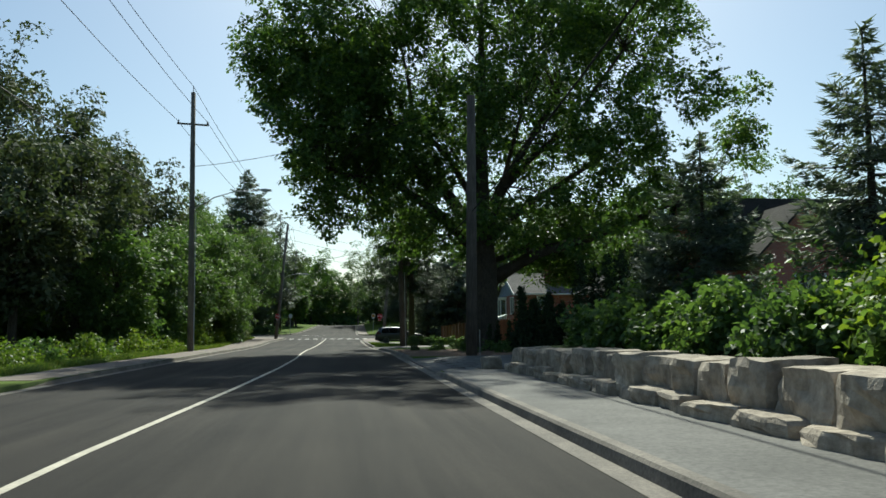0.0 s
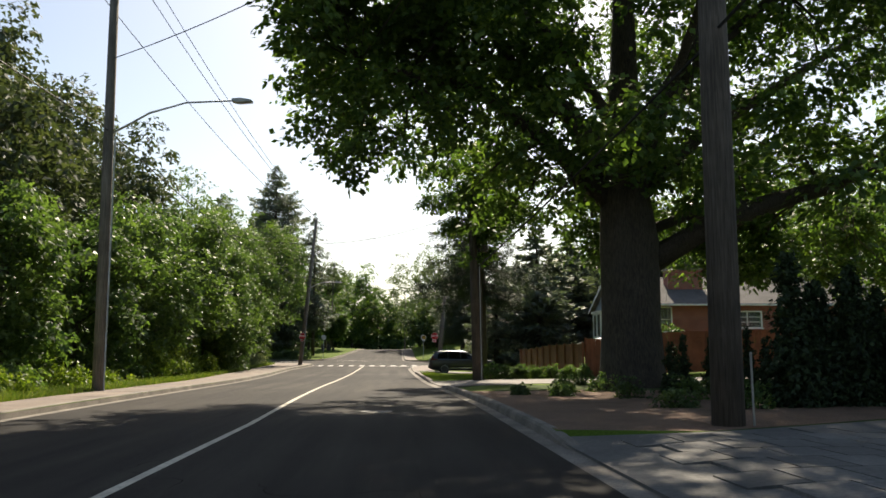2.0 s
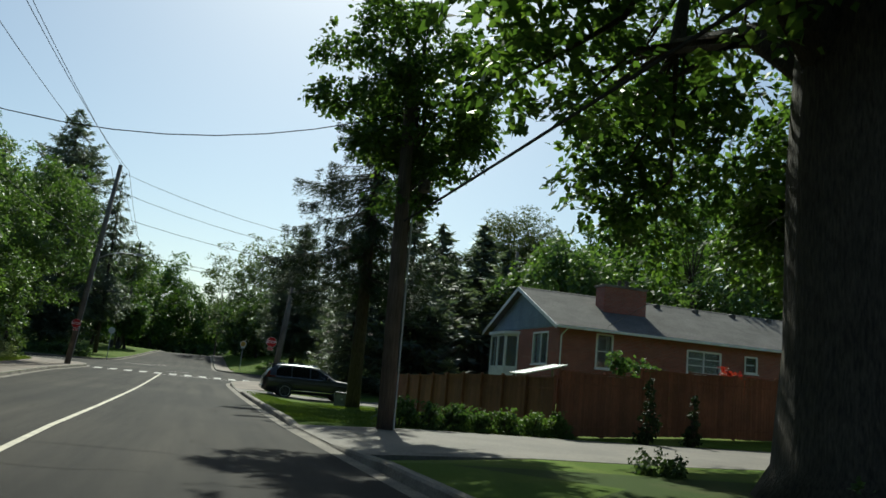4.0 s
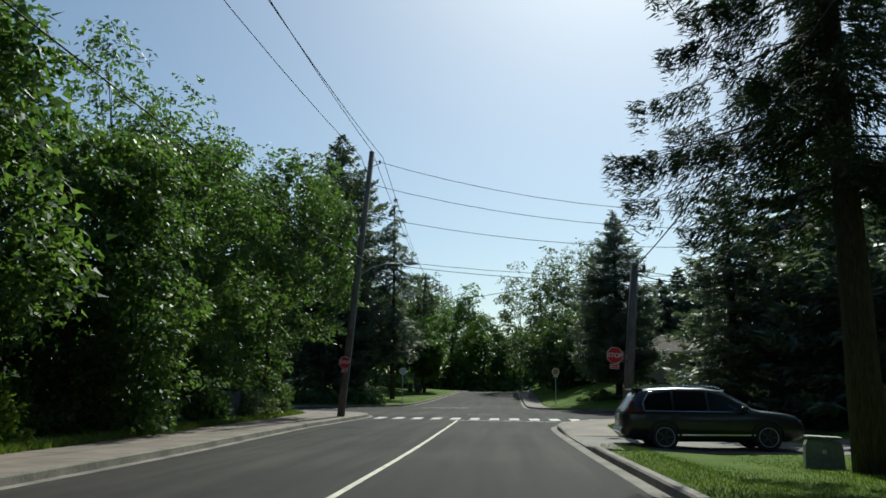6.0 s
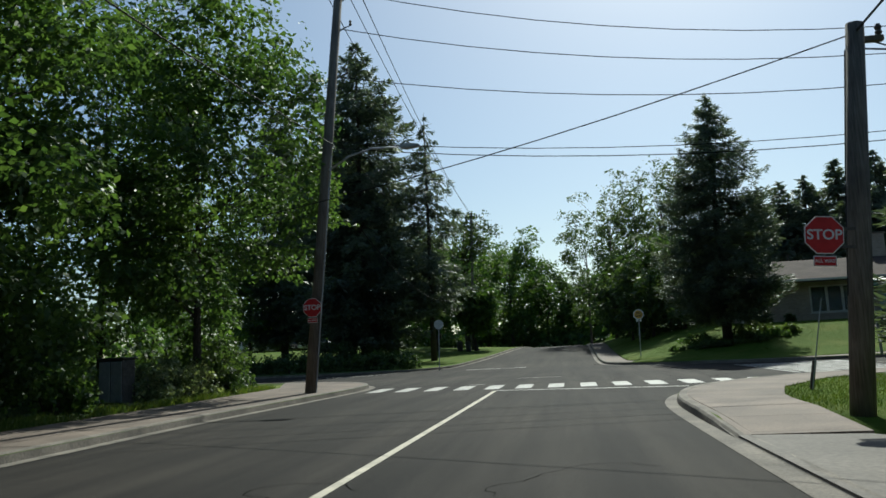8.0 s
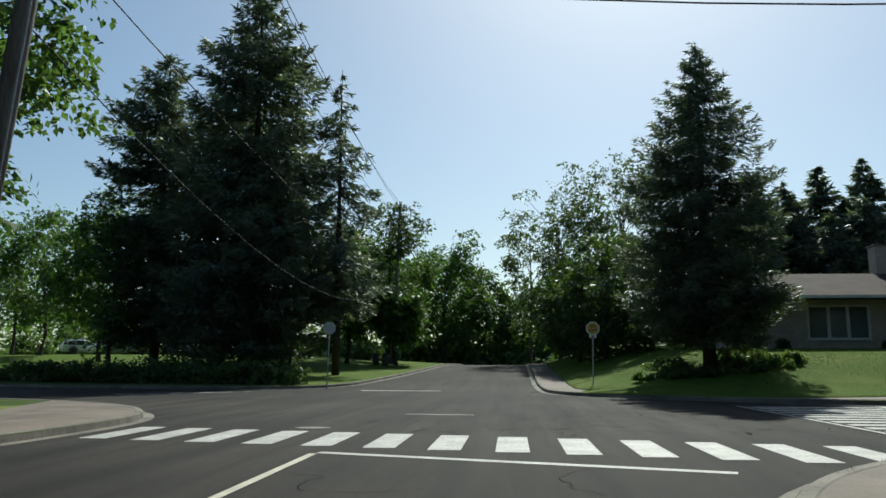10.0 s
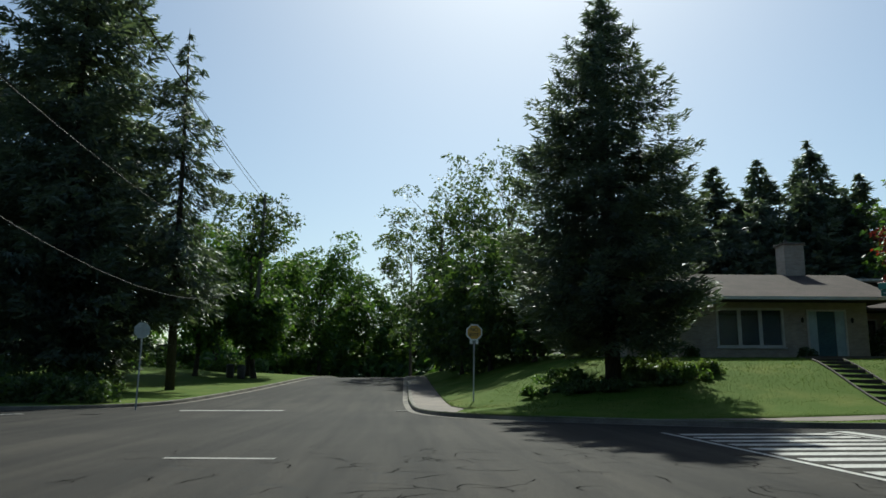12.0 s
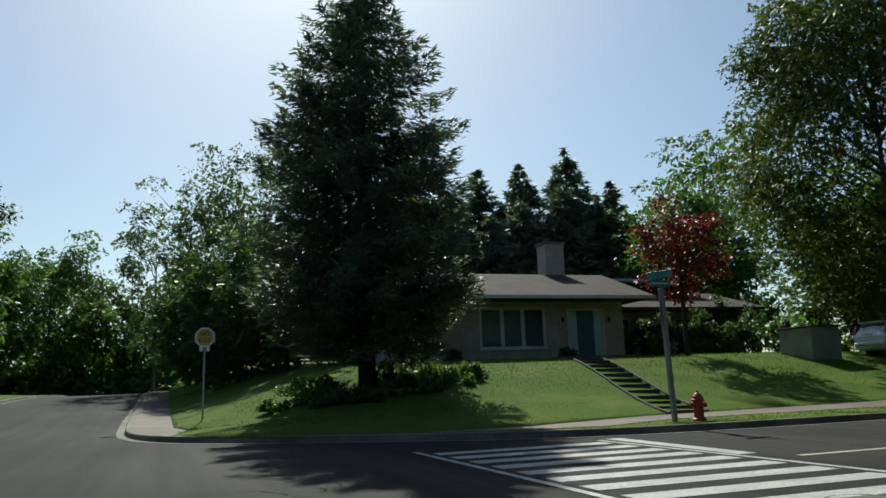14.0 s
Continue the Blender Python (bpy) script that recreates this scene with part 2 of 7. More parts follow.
def brick_material(name, a, b_, mortar):
    m, nt, b = blank(name)
    geo = nt.nodes.new("ShaderNodeNewGeometry")
    sep, comb = nt.nodes.new("ShaderNodeSeparateXYZ"), nt.nodes.new("ShaderNodeCombineXYZ")
    add = nt.nodes.new("ShaderNodeMath")
    nt.links.new(geo.outputs["Position"], sep.inputs[0])
    nt.links.new(sep.outputs["X"], add.inputs[0])
    nt.links.new(sep.outputs["Y"], add.inputs[1])
    nt.links.new(add.outputs[0], comb.inputs["X"])
    nt.links.new(sep.outputs["Z"], comb.inputs["Y"])
    br = nt.nodes.new("ShaderNodeTexBrick")
    br.inputs["Scale"].default_value = 1.0
    br.inputs["Brick Width"].default_value, br.inputs["Row Height"].default_value, br.inputs["Mortar Size"].default_value = 0.22, 0.075, 0.008
    br.inputs["Color1"].default_value, br.inputs["Color2"].default_value, br.inputs["Mortar"].default_value = (*a, 1), (*b_, 1), (*mortar, 1)
    nt.links.new(comb.outputs[0], br.inputs["Vector"])
    col = blend(nt, 1.0, br.outputs["Color"], ramp(nt, noise_node(nt, 1.5, 4), [(0.3, (0.75, 0.75, 0.75)), (0.7, (1.05, 1.05, 1.05))]), "MULTIPLY")
    nt.links.new(col, b.inputs["Base Color"])
    b.inputs["Roughness"].default_value = 0.9
    bump(nt, b, br.outputs["Fac"], -0.4, 0.01)
    return m


BRICK_RED = brick_material("red_brick", (0.36, 0.095, 0.06), (0.25, 0.066, 0.045), (0.34, 0.29, 0.25))
BRICK_BUFF = brick_material("buff_brick", (0.5, 0.42, 0.33), (0.4, 0.335, 0.265), (0.44, 0.4, 0.35))

LEAF_OAK = leafy("oak_leaves", (0.055, 0.1, 0.034), (0.09, 0.155, 0.046), (0.15, 0.22, 0.06), 0.52)
LEAF_MAPLE = leafy("maple_leaves", (0.07, 0.118, 0.046), (0.105, 0.168, 0.06), (0.15, 0.215, 0.078), 0.52)
LEAF_LIME = leafy("yellow_green_leaves", (0.09, 0.14, 0.024), (0.16, 0.22, 0.036), (0.26, 0.31, 0.06), 0.5)
LEAF_PALE = leafy("pale_airy_leaves", (0.057, 0.086, 0.034), (0.103, 0.144, 0.057), (0.161, 0.207, 0.086))
LEAF_DARK = leafy("dense_dark_leaves", (0.048, 0.08, 0.036), (0.075, 0.115, 0.046), (0.11, 0.155, 0.056), 0.48)
LEAF_RED = leafy("red_maple_leaves", (0.06, 0.008, 0.012), (0.13, 0.014, 0.018), (0.26, 0.03, 0.028))
LEAF_BIRCH = leafy("birch_leaves", (0.045, 0.07, 0.018), (0.075, 0.105, 0.026), (0.15, 0.15, 0.045), 0.4)
NEEDLE = leafy("spruce_needles", (0.085, 0.108, 0.1), (0.122, 0.15, 0.135), (0.17, 0.198, 0.168), 0.36, 0.5)
NEEDLE_PINE = leafy("pine_needles", (0.055, 0.075, 0.045), (0.08, 0.1, 0.06), (0.125, 0.14, 0.085), 0.3, 0.7)
NEEDLE_CEDAR_AND_SHADE = leafy("cedar_and_shaded_spruce_foliage", (0.013, 0.026, 0.010), (0.026, 0.047, 0.016), (0.047, 0.075, 0.023), 0.12, 0.7)
PETAL_RED = leafy("red_blossom", (0.4, 0.02, 0.025), (0.55, 0.04, 0.04), (0.7, 0.08, 0.06))
PETAL_PALE = leafy("cream_blossom", (0.5, 0.45, 0.22), (0.62, 0.56, 0.3), (0.7, 0.66, 0.42))

LEAF_VARIEGATED = leafy("variegated_leaves", (0.12, 0.16, 0.08), (0.24, 0.28, 0.17), (0.45, 0.46, 0.32), 0.4)
GRASS_BLADE = leafy("grass_blades", (0.044, 0.08, 0.012), (0.105, 0.158, 0.024), (0.19, 0.212, 0.046), 0.35, 0.7)
GRASS_LONG = leafy("long_grass", (0.07, 0.115, 0.022), (0.13, 0.19, 0.035), (0.26, 0.26, 0.09), 0.4)

# ---- building tools ----
def thing(name, place, label, category, group="", kind="", turn=0.0):
    ob = new(name)
    ob.empty_display_size = 0.2
    ob.matrix_basis = pose(*place, 0, 0, turn)
    return tagged(ob, label, category, group, kind)


def mesh_of(name, bm, material, smooth=False):
    me = bpy.data.meshes.new(name)
    bmesh.ops.recalc_face_normals(bm, faces=bm.faces)
    bm.to_mesh(me)
    bm.free()
    me.materials.append(material)
    if smooth:
        me.shade_smooth()
    return me


def part(name, bm, material, parent, label="", smooth=False):
    ob = new(name, bm if isinstance(bm, bpy.types.Mesh) else mesh_of(name, bm, material, smooth))
    ob.parent = parent
    return tagged(ob, label)


def solo(name, bm, material, label, category="", kind="", group="", smooth=False):
    ob = new(name, bm if isinstance(bm, bpy.types.Mesh) else mesh_of(name, bm, material, smooth))
    return tagged(ob, label, category, group, kind)


def box(bm, x0, x1, y0, y1, z0, z1, bevel=0.0, m=None):
    made = bmesh.ops.create_cube(bm, size=1.0)["verts"]
    for v in made:
        v.co = Vector(((x0 + x1) / 2 + v.co.x * (x1 - x0), (y0 + y1) / 2 + v.co.y * (y1 - y0), (z0 + z1) / 2 + v.co.z * (z1 - z0)))
    if bevel:
        es = list({e for v in made for e in v.link_edges})
        made = list({v for f in bmesh.ops.bevel(bm, geom=es, offset=bevel, segments=1, affect="EDGES")["faces"] for v in f.verts} | {v for v in made if v.is_valid})
    if m is not None:
        for v in made:
            v.co = m @ v.co
    return bm


def boxes(*specs, bevel=0.0):
    bm = bmesh.new()
    for s in specs:
        box(bm, *s, bevel=bevel)
    return bm


def tube(bm, points, radii, sides=8, caps=True):
    """A round bar along points, of a radius at each."""
    rings, pts = [], [Vector(p) for p in points]
    for i, p in enumerate(pts):
        d = (pts[min(i + 1, len(pts) - 1)] - pts[max(i - 1, 0)]).normalized()
        a = d.orthogonal().normalized() if abs(d.z) < 0.95 else (Vector((1, 0, 0)) - d * d.x).normalized()
        if abs(d.z) < 0.95:
            a = d.cross(Vector((0, 0, 1))).normalized()
        b = d.cross(a)
        rings.append([bm.verts.new(p + (a * math.cos(k * math.tau / sides) + b * math.sin(k * math.tau / sides)) * radii[i]) for k in range(sides)])
    for r0, r1 in zip(rings, rings[1:]):
        best = min(range(sides), key=lambda s: (r1[s].co - r0[0].co).length)
        for k in range(sides):
            bm.faces.new((r0[k], r0[(k + 1) % sides], r1[(k + 1 + best) % sides], r1[(k + best) % sides]))
    if caps:
        bm.faces.new(rings[0][::-1])
        bm.faces.new(rings[-1])
    return bm


def lathe(bm, profile, sides=16, m=None):
    rings = []
    for r, z in profile:
        rings.append([bm.verts.new((m or Matrix()) @ Vector((r * math.cos(k * math.tau / sides), r * math.sin(k * math.tau / sides), z))) for k in range(sides)])
    for a, b in zip(rings, rings[1:]):
        for k in range(sides):
            bm.faces.new((a[k], a[(k + 1) % sides], b[(k + 1) % sides], b[k]))
    bm.faces.new(rings[0][::-1])
    bm.faces.new(rings[-1])
    return bm


def prism(bm, outline, d0, d1, axis="y"):
    """An outline in (u, v) drawn out along an axis; y: (u, d, v); x: (d, u, v); z: (u, v, d)."""
    place = {"y": lambda u, v, d: (u, d, v), "x": lambda u, v, d: (d, u, v), "z": lambda u, v, d: (u, v, d)}[axis]
    a = [bm.verts.new(place(u, v, d0)) for u, v in outline]
    b = [bm.verts.new(place(u, v, d1)) for u, v in outline]
    n = len(outline)
    bm.faces.new(a[::-1])
    bm.faces.new(b)
    for k in range(n):
        bm.faces.new((a[k], a[(k + 1) % n], b[(k + 1) % n], b[k]))
    return bm


def raw_mesh(name, verts, faces, material, smooth=False):
    """A mesh straight from arrays: faces all of one size."""
    me = bpy.data.meshes.new(name)
    verts, faces = np.asarray(verts, dtype=np.float32), np.asarray(faces, dtype=np.int32)
    n, k = faces.shape
    me.vertices.add(len(verts))
    me.vertices.foreach_set("co", verts.ravel())
    me.loops.add(n * k)
    me.loops.foreach_set("vertex_index", faces.ravel())
    me.polygons.add(n)
    me.polygons.foreach_set("loop_start", np.arange(0, n * k, k, dtype=np.int32))
    me.update(calc_edges=True)
    me.materials.append(material)
    if smooth:
        me.shade_smooth()
    return me


def leaves_mesh(name, centres, along, across, material, simple=False):
    """Leaf blades: four-cornered, pointed, folded a little along the middle; simple ones, for needles and far leaves, have three corners."""
    n = len(centres)
    if simple:
        v = np.stack([centres - along * 0.5 + across * 0.5, centres - along * 0.5 - across * 0.5, centres + along * 0.5], axis=1)
        return raw_mesh(name, v.reshape(-1, 3), np.arange(n * 3, dtype=np.int32).reshape(-1, 3), material)
    up = np.cross(along, across)
    up /= np.maximum(np.linalg.norm(up, axis=1, keepdims=True), 1e-6)
    w = np.linalg.norm(across, axis=1, keepdims=True)
    v = np.empty((n, 4, 3), dtype=np.float32)
    v[:, 0] = centres - along * 0.5
    v[:, 1] = centres + across * 0.5 - along * 0.05 + up * w * 0.14
    v[:, 2] = centres + along * 0.5
    v[:, 3] = centres - across * 0.5 - along * 0.05 + up * w * 0.14
    i = np.arange(n, dtype=np.int32)[:, None] * 4
    return raw_mesh(name, v.reshape(-1, 3), i + np.array([0, 1, 2, 3], dtype=np.int32), material)


def unit(rng, n):
    v = rng.normal(size=(n, 3))
    return v / np.linalg.norm(v, axis=1, keepdims=True)


def leaf_cloud(rng, centres, radii, count, size, flat=0.65, tilt=0.6, spray=10, shell=0.36, span=1.0):
    """count leaves gathered into flat sprays that stand out round clump centres."""
    weight = radii ** 2
    ns = max(count // spray, 8)
    pick = rng.choice(len(centres), size=ns, p=weight / weight.sum())
    off = unit(rng, ns) * (rng.random((ns, 1)) ** shell)
    off[:, 2] *= flat
    hub = centres[pick] + off * radii[pick][:, None]
    face = np.array([0, 0, 1.0]) * 0.75 + off * 0.7 + unit(rng, ns) * 0.35
    face /= np.linalg.norm(face, axis=1, keepdims=True)
    out = off * np.array([1, 1, 0.3]) + unit(rng, ns) * 0.35 + np.array([0, 0, -0.25])
    out -= face * np.sum(out * face, axis=1, keepdims=True)
    out /= np.maximum(np.linalg.norm(out, axis=1, keepdims=True), 1e-6)
    wide = np.cross(face, out)
    j = rng.integers(0, ns, count)
    reach = span * size * rng.uniform(1.0, 2.3, (ns, 1))[j]
    u, v = rng.uniform(-1, 1, (count, 1)), rng.normal(size=(count, 1)) * 0.5
    pos = hub[j] + (out[j] * u + wide[j] * v * (1.15 - 0.45 * u)) * reach + face[j] * rng.normal(size=(count, 1)) * size * 0.3
    nrm = unit(rng, count) * tilt + face[j] * (1.1 - tilt * 0.6)
    nrm /= np.linalg.norm(nrm, axis=1, keepdims=True)
    a = out[j] + wide[j] * v * 0.8 + unit(rng, count) * 0.5
    a -= nrm * np.sum(a * nrm, axis=1, keepdims=True)
    a /= np.maximum(np.linalg.norm(a, axis=1, keepdims=True), 1e-6)
    b = np.cross(nrm, a)
    s = size * rng.uniform(0.6, 1.35, (count, 1))
    return pos, a * s, b * s * 0.66


def lumpy(dirs, seed, rough=0.3):
    return np.array([1 + rough * (noise.noise(Vector(d) * 1.7 + Vector((seed * 3.1, 0, 0))) + 0.6 * noise.noise(Vector(d) * 3.9 + Vector((0, seed * 1.7, 0)))) for d in dirs])


# ---- level of the ground ----
LEVEL_Y = np.array([-400, -5, 20, 45, 65, 80, 95, 110, 130, 145, 165, 180, 230, 900.0])
LEVEL_Z = np.array([0, 0, -0.03, -0.03, -0.14, -0.12, 0.05, 0.25, 0.46, 1.1, 2.1, 2.3, 2.0, 2.0])


def level(y):
    return float(sum(np.interp(y + d, LEVEL_Y, LEVEL_Z) for d in (-4, -2, 0, 2, 4)) / 5)


def step(a, b, v):
    t = min(max((v - a) / (b - a), 0.0), 1.0)
    return t * t * (3 - 2 * t)


def land(x, y):
    """Ground beside the road."""
    z = level(y) + 0.135
    z += 1.95 * step(118.5, 130.5, y + 0.06 * (x - 16)) * step(2.0, 10.5, x) * (1 - 0.4 * step(30, 60, x))
    z += 0.85 * step(10.5, 15.5, x) * step(62, 70, y) * (1 - step(92, 102, y))
    z -= 0.24 * step(2.0, 4.0, x) * (1 - step(9, 12, x)) * step(70, 79, y) * (1 - step(86.5, 90, y))
    z += 0.25 * step(12, 20, -x) * (1 - step(102, 112, y))
    z += 0.9 * step(9, 24, -x) * step(140, 160, y)
    z += 0.02 * noise.noise(Vector((x * 0.15, y * 0.15, 0)))
    return z

# ---- ground, road and paving: one plan, cut into its surfaces ----
import collections
from mathutils.geometry import delaunay_2d_cdt

EAST_KERB = [(2.35, -120), (2.35, 30), (2.3, 42), (1.98, 51), (1.68, 60), (1.55, 75), (1.45, 84), (1.4, 90), (1.5, 93), (2.1, 95.7), (3.4, 98), (5.4, 99.9), (8.6, 101.7), (14, 102.8), (40, 103.2), (160, 104)]
FAR_EAST_KERB = [(160, 117), (40, 116), (15, 115.6), (10.8, 116.1), (7.2, 118.4), (4.3, 120.6), (2.3, 123), (1.45, 126.5), (1.3, 134), (1.5, 165), (1.5, 200)]
FAR_WEST_KERB = [(-5.6, 200), (-6.5, 165), (-7.9, 146), (-8.6, 138), (-9.3, 132.5), (-11.2, 129.5), (-15, 128.3), (-25, 129.6), (-60, 137), (-160, 160)]
WEST_KERB = [(-160, 143), (-60, 123), (-30, 117), (-18, 114.4), (-13.6, 112.6), (-10.4, 110), (-8.7, 107), (-8.3, 104), (-8.6, 98), (-8.95, 92), (-8.8, 84), (-8.4, 74), (-8.1, 60), (-7.9, 44), (-7.9, -120)]


def rounded(line, times=2):
    """Corners cut, ends kept."""
    for _ in range(times):
        out = [line[0]]
        for (ax, ay), (bx, by) in zip(line, line[1:]):
            l = math.hypot(bx - ax, by - ay)
            q = min(0.25, 1.2 / l)
            out += [(ax + (bx - ax) * q, ay + (by - ay) * q), (bx - (bx - ax) * q, by - (by - ay) * q)]
        line = out + [line[-1]]
    return line


def dense(line, gap):
    out = []
    for (ax, ay), (bx, by) in zip(line, line[1:]):
        n = max(1, int(math.hypot(bx - ax, by - ay) / gap))
        out += [(ax + (bx - ax) * k / n, ay + (by - ay) * k / n) for k in range(n)]
    return out + [line[-1]]


EAST_KERB, FAR_EAST_KERB, FAR_WEST_KERB, WEST_KERB = [rounded(k) for k in (EAST_KERB, FAR_EAST_KERB, FAR_WEST_KERB, WEST_KERB)]


def beside(line, d):
    """The line shifted by d to its right."""
    out = []
    for i, (x, y) in enumerate(line):
        (ax, ay), (bx, by) = line[max(i - 1, 0)], line[min(i + 1, len(line) - 1)]
        l = math.hypot(bx - ax, by - ay) or 1
        out.append((x + (by - ay) / l * d, y - (bx - ax) / l * d))
    return out


def between(line, y0, y1):
    return [p for p in line if y0 <= p[1] <= y1]


def kerb_x(line, y):
    pts = sorted((p[1], p[0]) for p in line)
    return float(np.interp(y, [p[0] for p in pts], [p[1] for p in pts]))


EAST_MAIN = [p for p in EAST_KERB if p[1] <= 92]


def ex(y):
    return kerb_x(EAST_MAIN, y) + 0.1


ROAD = EAST_KERB + FAR_EAST_KERB + FAR_WEST_KERB + WEST_KERB
behind_kerb = beside(EAST_KERB, 0.1)
corner_walk = [p for p in behind_kerb if p[1] >= 86.12 and p[0] < 50]
CORNER_WALK = [(ex(86.12), 86.12)] + corner_walk + [(50, 101.6), (14, 101.1), (9, 99.9), (6, 97.6), (4.1, 94.4), (3.4, 91.6), (3.1, 86.12)]
west_back = beside(WEST_KERB, 0.1)
west_walk = [p for p in west_back if 20 <= p[1] <= 112.4 and p[0] > -15]
WEST_WALK = west_walk[::-1] + [(-14.6, 113.2), (-13.6, 110.0), (-12.4, 106.5), (-12.1, 100), (-11.9, 88), (-11.3, 76), (-10.2, 62), (-9.75, 50), (-9.6, 20)]
far_back = beside(FAR_EAST_KERB, 0.1)
FAR_WALK = [p for p in far_back if 122.5 <= p[1] <= 190] + [(3.2, 190), (3.1, 165), (2.9, 134), (2.9, 128), (3.3, 125.4)]
EAST_FAR_WALK = [(8.2, 118.6), (10.6, 117.3), (12.5, 117.1), (15, 118.2), (40, 118.7), (120, 119.8), (120, 121.2), (40, 120.1), (15, 119.5), (11.5, 118.8)]
FRONT_WALK = [(ex(-60), -60), (ex(22), 21.84), (5.1, 21.84), (4.95, 20.9), (4.6, 20.6), (4.6, 10), (4.6, -60)]
PAVED_DRIVE = [(ex(22) - 0.09, 21.85), (ex(33.6) - 0.09, 33.6), (4.6, 33.1), (9, 35.2), (16, 38.4), (30, 43.5), (34, 30), (20, 27.5), (9, 23.4), (5.2, 21.9)]
BED = [(ex(33.7), 33.75), (ex(42), 42), (ex(47), 46.8), (6.2, 47.4), (10.5, 46.2), (11.5, 40), (9, 35.5), (4.6, 33.3)]
HOUSE_DRIVE = [(ex(53.6) - 0.09, 53.6), (ex(60.6) - 0.09, 60.6), (5, 60.9), (10.5, 61.4), (18, 62.6), (30, 63), (34, 58), (18, 56.6), (9, 54.4)]
CAR_DRIVE = [(ex(80.6) - 0.09, 80.6), (ex(86.1) - 0.09, 86.1), (3.2, 86.1), (12, 85.2), (14, 85), (14, 80.8)]
TERRACE = [(5.35, -60), (5.2, 5), (5.3, 21.7), (7, 22.9), (20, 26), (40, 29), (40, -60)]

SURFACES = [  # outline, name, material, level above the plan, label
    (ROAD, "road", ASPHALT, "road", "worn grey asphalt road crossing another street"),
    (CORNER_WALK, "pavement_corner", CONCRETE, "walk", "pinkish concrete pavement round the street corner"),
    (WEST_WALK, "pavement_west", CONCRETE, "walk", "pinkish concrete pavement along the wooded side"),
    (FAR_WALK, "pavement_north", CONCRETE, "walk", "pale concrete pavement beside the lawn"),
    (EAST_FAR_WALK, "pavement_east", CONCRETE, "slope", "narrow concrete pavement crossing the front lawn"),
    (FRONT_WALK, "pavement_front", PAVER, "walk", "grey paved strip below the stone wall"),
    (PAVED_DRIVE, "driveway_paved", PAVER, "drive", "wide grey paved driveway"),
    (BED, "garden_bed", MULCH, "land", "brown mulched garden bed round the oak"),
    (HOUSE_DRIVE, "driveway_concrete", DRIVE, "drive", "pale worn concrete driveway"),
    (CAR_DRIVE, "driveway_car", DRIVE, "drive", "grey driveway under the parked car"),
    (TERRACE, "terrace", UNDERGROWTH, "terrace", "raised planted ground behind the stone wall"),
]


def inside(poly, x, y):
    hit, n = False, len(poly)
    for i in range(n):
        (ax, ay), (bx, by) = poly[i], poly[i - 1]
        if (ay > y) != (by > y) and x < (bx - ax) * (y - ay) / (by - ay) + ax:
            hit = not hit
    return hit


def walk_drop(x, y):
    """The corner pavement dips to meet the driveway."""
    return 0.1 * (1 - step(86.2, 88.8, y)) if 0 < x < 5 and 80 < y < 95 else 0.0


def ground_height(kind, x, y):
    if kind == "road":
        return level(y)
    if kind == "walk":
        return level(y) + 0.15 - walk_drop(x, y)
    if kind == "slope":
        return land(x, y) + 0.012
    if kind == "drive":
        lip = level(y) + 0.05
        return lip + (land(x, y) + 0.01 - lip) * step(0.1, 1.8, x - kerb_x(EAST_MAIN, y))
    if kind == "terrace":
        return level(y) + 0.8 + 0.25 * step(6, 14, x)
    if 1 < x < 3.3 and 85.9 < y < 86.4:
        return level(y) - 0.02
    if 0 < x < 4 and y < 92 and abs(x - kerb_x(EAST_MAIN, y)) < 0.05:
        return level(y) - 0.05
    return land(x, y)


def build_ground():
    co, edges = [], []
    for poly, *_ in SURFACES:
        line = dense(poly + [poly[0]], 2.5)[:-1]
        line = [p for i, p in enumerate(line) if math.dist(p, line[i - 1]) > 0.01]
        i0 = len(co)
        co += line
        edges += [(i0 + k, i0 + (k + 1) % len(line)) for k in range(len(line))]
    for line in ([(-12.2, y) for y in np.arange(-20, 107, 2.0)], [(6.0, y) for y in np.arange(-20, 102, 2.0)], [(x, 52.0) for x in np.arange(11.5, 70, 2.0)]):
        line = [tuple(map(float, p)) for p in line]
        i0 = len(co)
        co += line
        edges += [(i0 + k, i0 + k + 1) for k in range(len(line) - 1)]
    grid = [(x + 0.013 * (y % 7), y) for x in np.arange(-45, 60, 2.0) for y in np.arange(-20, 176, 2.0)]
    grid += [(x, y) for x in np.arange(-400, 401, 25.0) for y in np.arange(-250, 651, 25.0) if not (-46 < x < 61 and -21 < y < 176)]
    grid += [(1800 * math.cos(k * math.tau / 24), 1800 * math.sin(k * math.tau / 24)) for k in range(24)]
    vs, _, fs, *_ = delaunay_2d_cdt([Vector(p) for p in co + grid], edges, [], 0, 1e-4)
    homes = {}
    bounds = [(min(p[0] for p in s[0]), max(p[0] for p in s[0]), min(p[1] for p in s[0]), max(p[1] for p in s[0])) for s in SURFACES]
    for f in fs:
        cx, cy = sum(vs[i].x for i in f) / len(f), sum(vs[i].y for i in f) / len(f)
        for k, s in enumerate(SURFACES):
            b = bounds[k]
            if b[0] < cx < b[1] and b[2] < cy < b[3] and inside(s[0], cx, cy):
                homes.setdefault(k, []).append(f)
                break
        else:
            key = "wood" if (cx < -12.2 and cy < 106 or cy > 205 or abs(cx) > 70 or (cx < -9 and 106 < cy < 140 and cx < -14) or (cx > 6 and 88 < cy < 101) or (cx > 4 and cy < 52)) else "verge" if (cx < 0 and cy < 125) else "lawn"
            homes.setdefault(key, []).append(f)
    return vs, homes


GV, GHOMES = build_ground()


